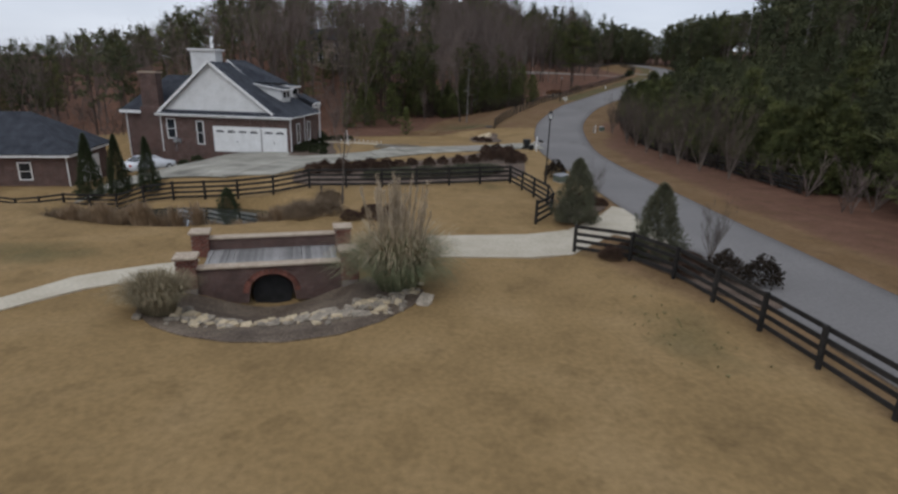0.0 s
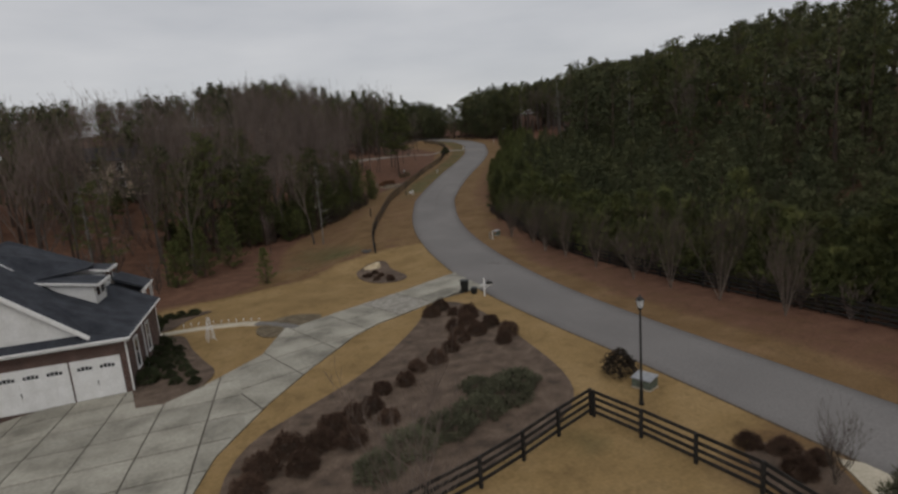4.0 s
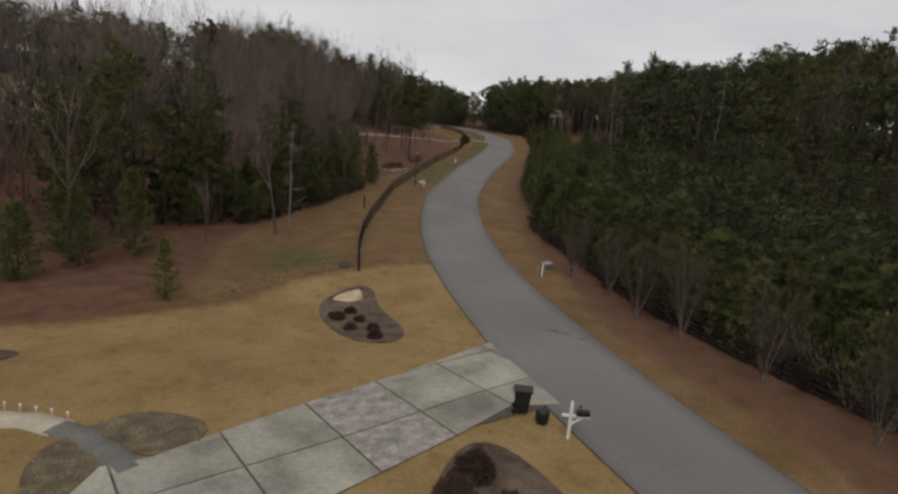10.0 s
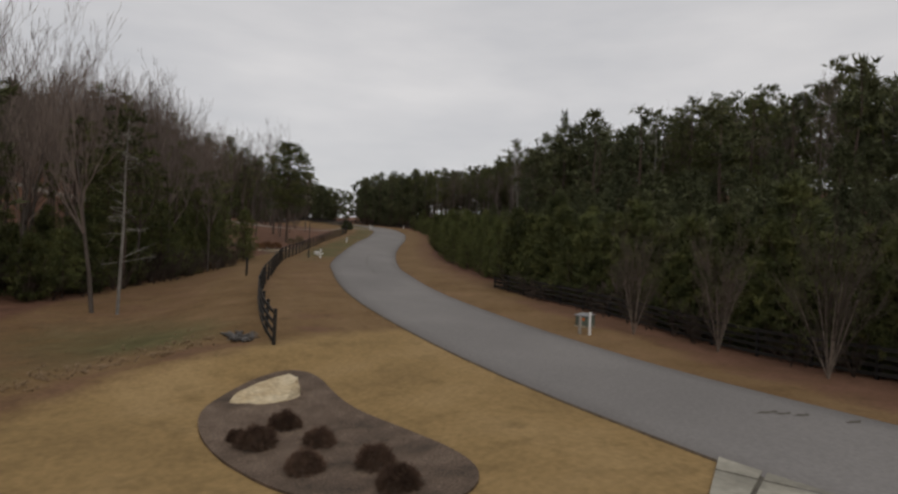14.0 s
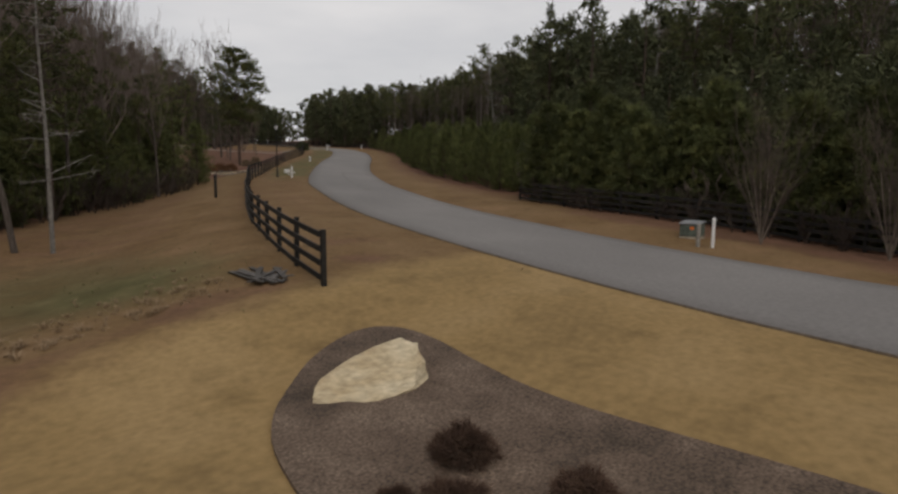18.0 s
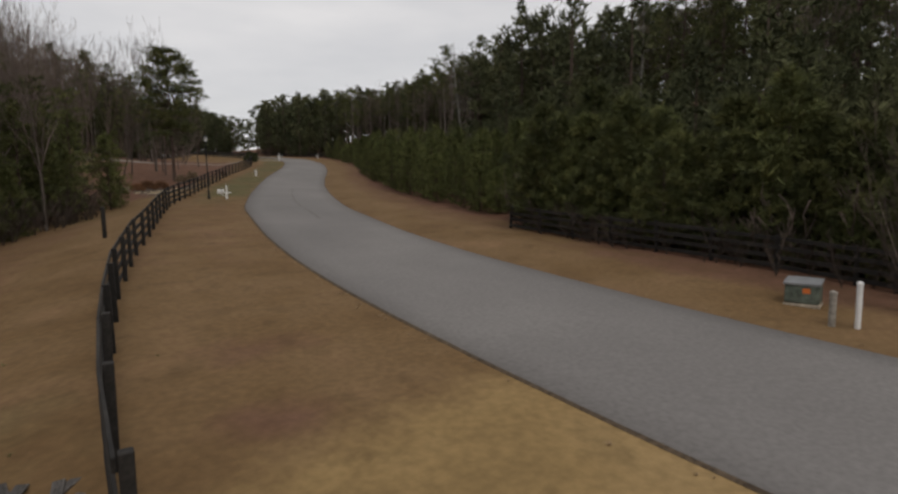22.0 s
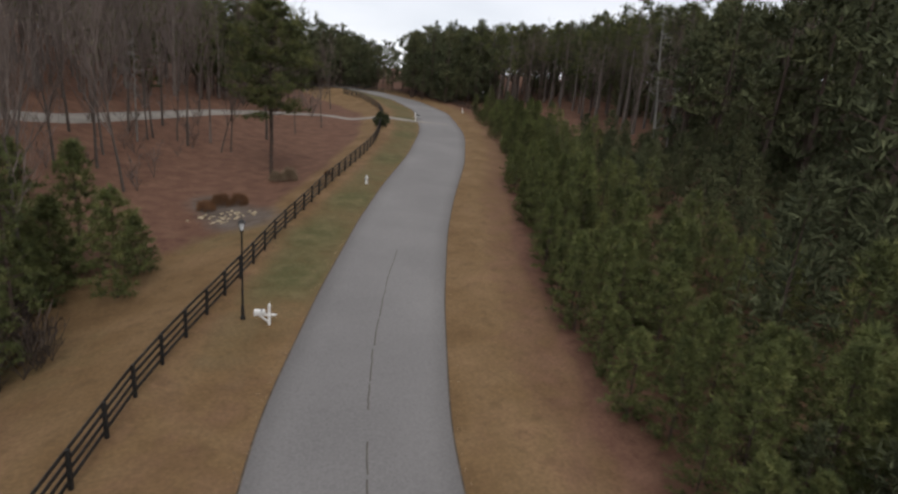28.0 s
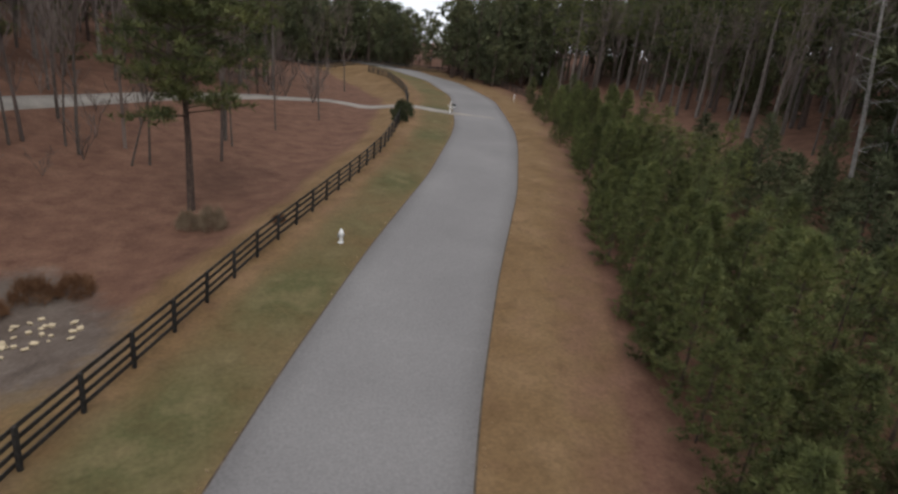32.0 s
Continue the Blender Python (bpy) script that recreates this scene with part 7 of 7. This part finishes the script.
far_forest("deep_young_pines", DEEP_PINE, DEEP, M["pine_bark"], M["far_needle"], "thick young pines deeper in the bank")
FAR_PINE = []
for h, r, c in ((14, 3.0, .22), (17, 3.2, .3), (12, 2.8, .15)):
    sg, lf = pine_tall(RF, h, r, c, 28, 20, .75, .2, 6)
    FAR_PINE.append((sticks(sg[:14], 3), lf))
FAR_BARE = []
for h in (14, 16, 18):
    sg = branch_tree(RF, h, .42, 4, .011 * h, .42, (7, 4, 2), .2, min_r=.019)
    FAR_BARE.append((sticks(sg, 3), None))
rf = random.Random(12)
spots = []
for i in range(360):
    y = rf.uniform(-20, 330)
    d = rf.uniform(34, 125)
    spots.append((float(xc(min(y, 235))) + d, y, rf.uniform(1.1, 1.5), rf.uniform(0, 6.28), rf.randrange(3)))
for i in range(120):
    y = rf.uniform(118, 245)
    spots.append((float(xc(min(y, 235))) + rf.uniform(34, 85), y, rf.uniform(1.0, 1.35), rf.uniform(0, 6.28), rf.randrange(3)))
for i in range(250):
    x = rf.uniform(-10, 130)
    y = rf.uniform(266, 330) if x < 96 else rf.uniform(225, 320)
    spots.append((x, y, rf.uniform(1.1, 1.5), rf.uniform(0, 6.28), rf.randrange(3)))
for i in range(130):
    x = rf.uniform(20, 110)
    y = rf.uniform(262, 285) if x < 92 else rf.uniform(226, 262)
    spots.append((x, y, rf.uniform(.9, 1.4), rf.uniform(0, 6.28), 2))
far_forest("far_pine_woods", FAR_PINE, spots, M["pine_bark"], M["far_needle"], "dense dark pine woods on the hillside")
spots = []
for i in range(340):
    y = rf.uniform(84, 270)
    x = left_edge(y) - 8 - 130 * rf.random()
    spots.append((x, y, rf.uniform(1.4, 2.0), rf.uniform(0, 6.28), rf.randrange(3)))
for i in range(45):
    spots.append((rf.uniform(-25, 42), rf.uniform(178, 235), rf.uniform(.8, 1.15), rf.uniform(0, 6.28), rf.randrange(3)))
for i in range(70):
    spots.append((rf.uniform(-140, -38), rf.uniform(58, 100), rf.uniform(.8, 1.1), rf.uniform(0, 6.28), rf.randrange(3)))
far_forest("far_bare_woods", FAR_BARE, spots, M["far_twig"], M["far_twig"], "grey-brown leafless woods on the hill")
spots = [(rf.uniform(-140, 0), rf.uniform(105, 235), rf.uniform(.8, 1.25), rf.uniform(0, 6.28), rf.randrange(3)) for i in range(170)]
spots += [(rf.uniform(-140, -30), rf.uniform(70, 110), rf.uniform(.6, 1.0), rf.uniform(0, 6.28), rf.randrange(3)) for i in range(30)]
spots += [(rf.uniform(-30, 48), rf.uniform(205, 250), rf.uniform(.6, 1.0), rf.uniform(0, 6.28), 2 if i % 2 else rf.randrange(3)) for i in range(60)]
far_forest("far_mixed_pines", FAR_PINE, spots, M["pine_bark"], M["far_needle"], "scattered dark pines among bare woods")
# understorey of bare brush
BR = []
for k in range(3):
    sg = []
    for i in range(4):
        a = RF.uniform(0, 6.28)
        for q in branch_tree(RF, 2.6, .5, 3, .03, .1, (3, 2), .2, min_r=.018):
            c, s_ = math.cos(a) * .4, math.sin(a) * .4
            sg.append((q[0] + c * q[2], q[1] + s_ * q[2], q[2], q[3] + c * q[5], q[4] + s_ * q[5], q[5], q[6], q[7]))
    BR.append((sticks(sg, 3), None))
spots = []
for i in range(200):
    y = rf.uniform(88, 200)
    spots.append((left_edge(y) - 45 * rf.random() ** 1.5, y, rf.uniform(.7, 1.3), rf.uniform(0, 6.28), rf.randrange(3)))
for i in range(120):
    y = rf.uniform(30, 110)
    spots.append((float(xc(y)) + rf.uniform(11, 16), y, rf.uniform(.7, 1.2), rf.uniform(0, 6.28), rf.randrange(3)))
for i in range(150):
    y = rf.uniform(84, 235)
    x = left_edge(y) - 6 - 80 * rf.random()
    spots.append((x, y, rf.uniform(.7, 1.5), rf.uniform(0, 6.28), rf.randrange(3)))
for i in range(90):
    spots.append((rf.uniform(-20, 58), rf.uniform(206, 262), rf.uniform(1.0, 2.0), rf.uniform(0, 6.28), rf.randrange(3)))
for i in range(60):
    spots.append((rf.uniform(-110, -32), rf.uniform(64, 96), rf.uniform(.8, 1.6), rf.uniform(0, 6.28), rf.randrange(3)))
# thicket whose deepened colour stands in for shade at the woods' foot
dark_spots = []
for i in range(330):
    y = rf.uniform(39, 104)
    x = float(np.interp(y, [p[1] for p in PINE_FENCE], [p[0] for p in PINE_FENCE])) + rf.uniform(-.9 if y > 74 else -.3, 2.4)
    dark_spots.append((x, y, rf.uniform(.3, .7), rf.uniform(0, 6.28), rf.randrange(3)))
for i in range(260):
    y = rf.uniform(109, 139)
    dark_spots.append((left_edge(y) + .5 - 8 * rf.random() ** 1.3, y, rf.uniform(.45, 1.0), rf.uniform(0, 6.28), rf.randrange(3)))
far_forest("dark_thicket", BR, dark_spots, M["shaded_thicket_twig"], M["shaded_thicket_twig"], "dark brown leafless thicket, its colour deepened as shade under the pines")
far_forest("understorey_brush", BR, spots, M["far_twig"], M["far_twig"], "bare brown undergrowth along the wood edge")

# rough grass tufts in the gully and along the lawn's edge
TU = []
for k in range(3):
    gv, gf = grass_clump(RF, .35, .45, 22, .008, .7)
    TU.append(((gv, np.array([list(q) + [q[-1]] * (4 - len(q)) for q in gf])), None))


def tuft_field(name, spots, mat, label):
    V, F = [], []
    for x, y, s, a, k in spots:
        (gv, gf), _ = TU[k]
        c, d = math.cos(a) * s, math.sin(a) * s
        o = np.array([x, y, Z(x, y)])
        base = len(V)
        V += (np.stack([gv[:, 0] * c - gv[:, 1] * d, gv[:, 0] * d + gv[:, 1] * c, gv[:, 2] * s * .6], 1) + o).tolist()
        F += [tuple(dict.fromkeys(int(i) + base for i in q)) for q in gf]
    return tagged(new(name, mesh_data(name, V, F, mat)), label, "grass", kind="stuff")


spots = []
for i in range(330):
    t = rf.random()
    x = -2.5 + 9.6 * t + rf.gauss(0, .4)
    y = float(np.interp(x, [-2, 1.1, 3.4, 5.5, 8.5], [85.1, 87.3, 88.9, 89.7, 90.1])) + 1.3 + abs(rf.gauss(0, 1.6))
    spots.append((x, y, .2 + .55 * rf.random() ** 2, rf.uniform(0, 6.28), rf.randrange(3)))
tuft_field("rough_grass", spots, M["reed"], "rough dry grass along the lawn edge")
spots = [(rf.gauss(4.5, 2.5), rf.gauss(98, 3.5), rf.uniform(.15, .3), rf.uniform(0, 6.28), rf.randrange(3)) for i in range(60)]
spots += [(rf.gauss(8.2, .8), rf.gauss(16.4, 1.3), rf.uniform(.2, .35), rf.uniform(0, 6.28), rf.randrange(3)) for i in range(30)]
tuft_field("green_grass_tufts", spots, M["green_grass"], "dull green tufts in the hollow")
spots = []
for i in range(420):
    y = rf.uniform(86, 235)
    sd = rf.choice((-1, 1))
    hw = float(road_half(y)) + .04
    nx = 1 / math.sqrt(1 + ((float(xc(y + 1)) - float(xc(y - 1))) / 2) ** 2)
    spots.append((float(xc(y)) + sd * (hw / nx + abs(rf.gauss(0, .2)) + .12), y, rf.uniform(.15, .32), rf.uniform(0, 6.28), rf.randrange(3)))
tuft_field("verge_grass", spots, M["reed"], "short tan grass fringing the asphalt")
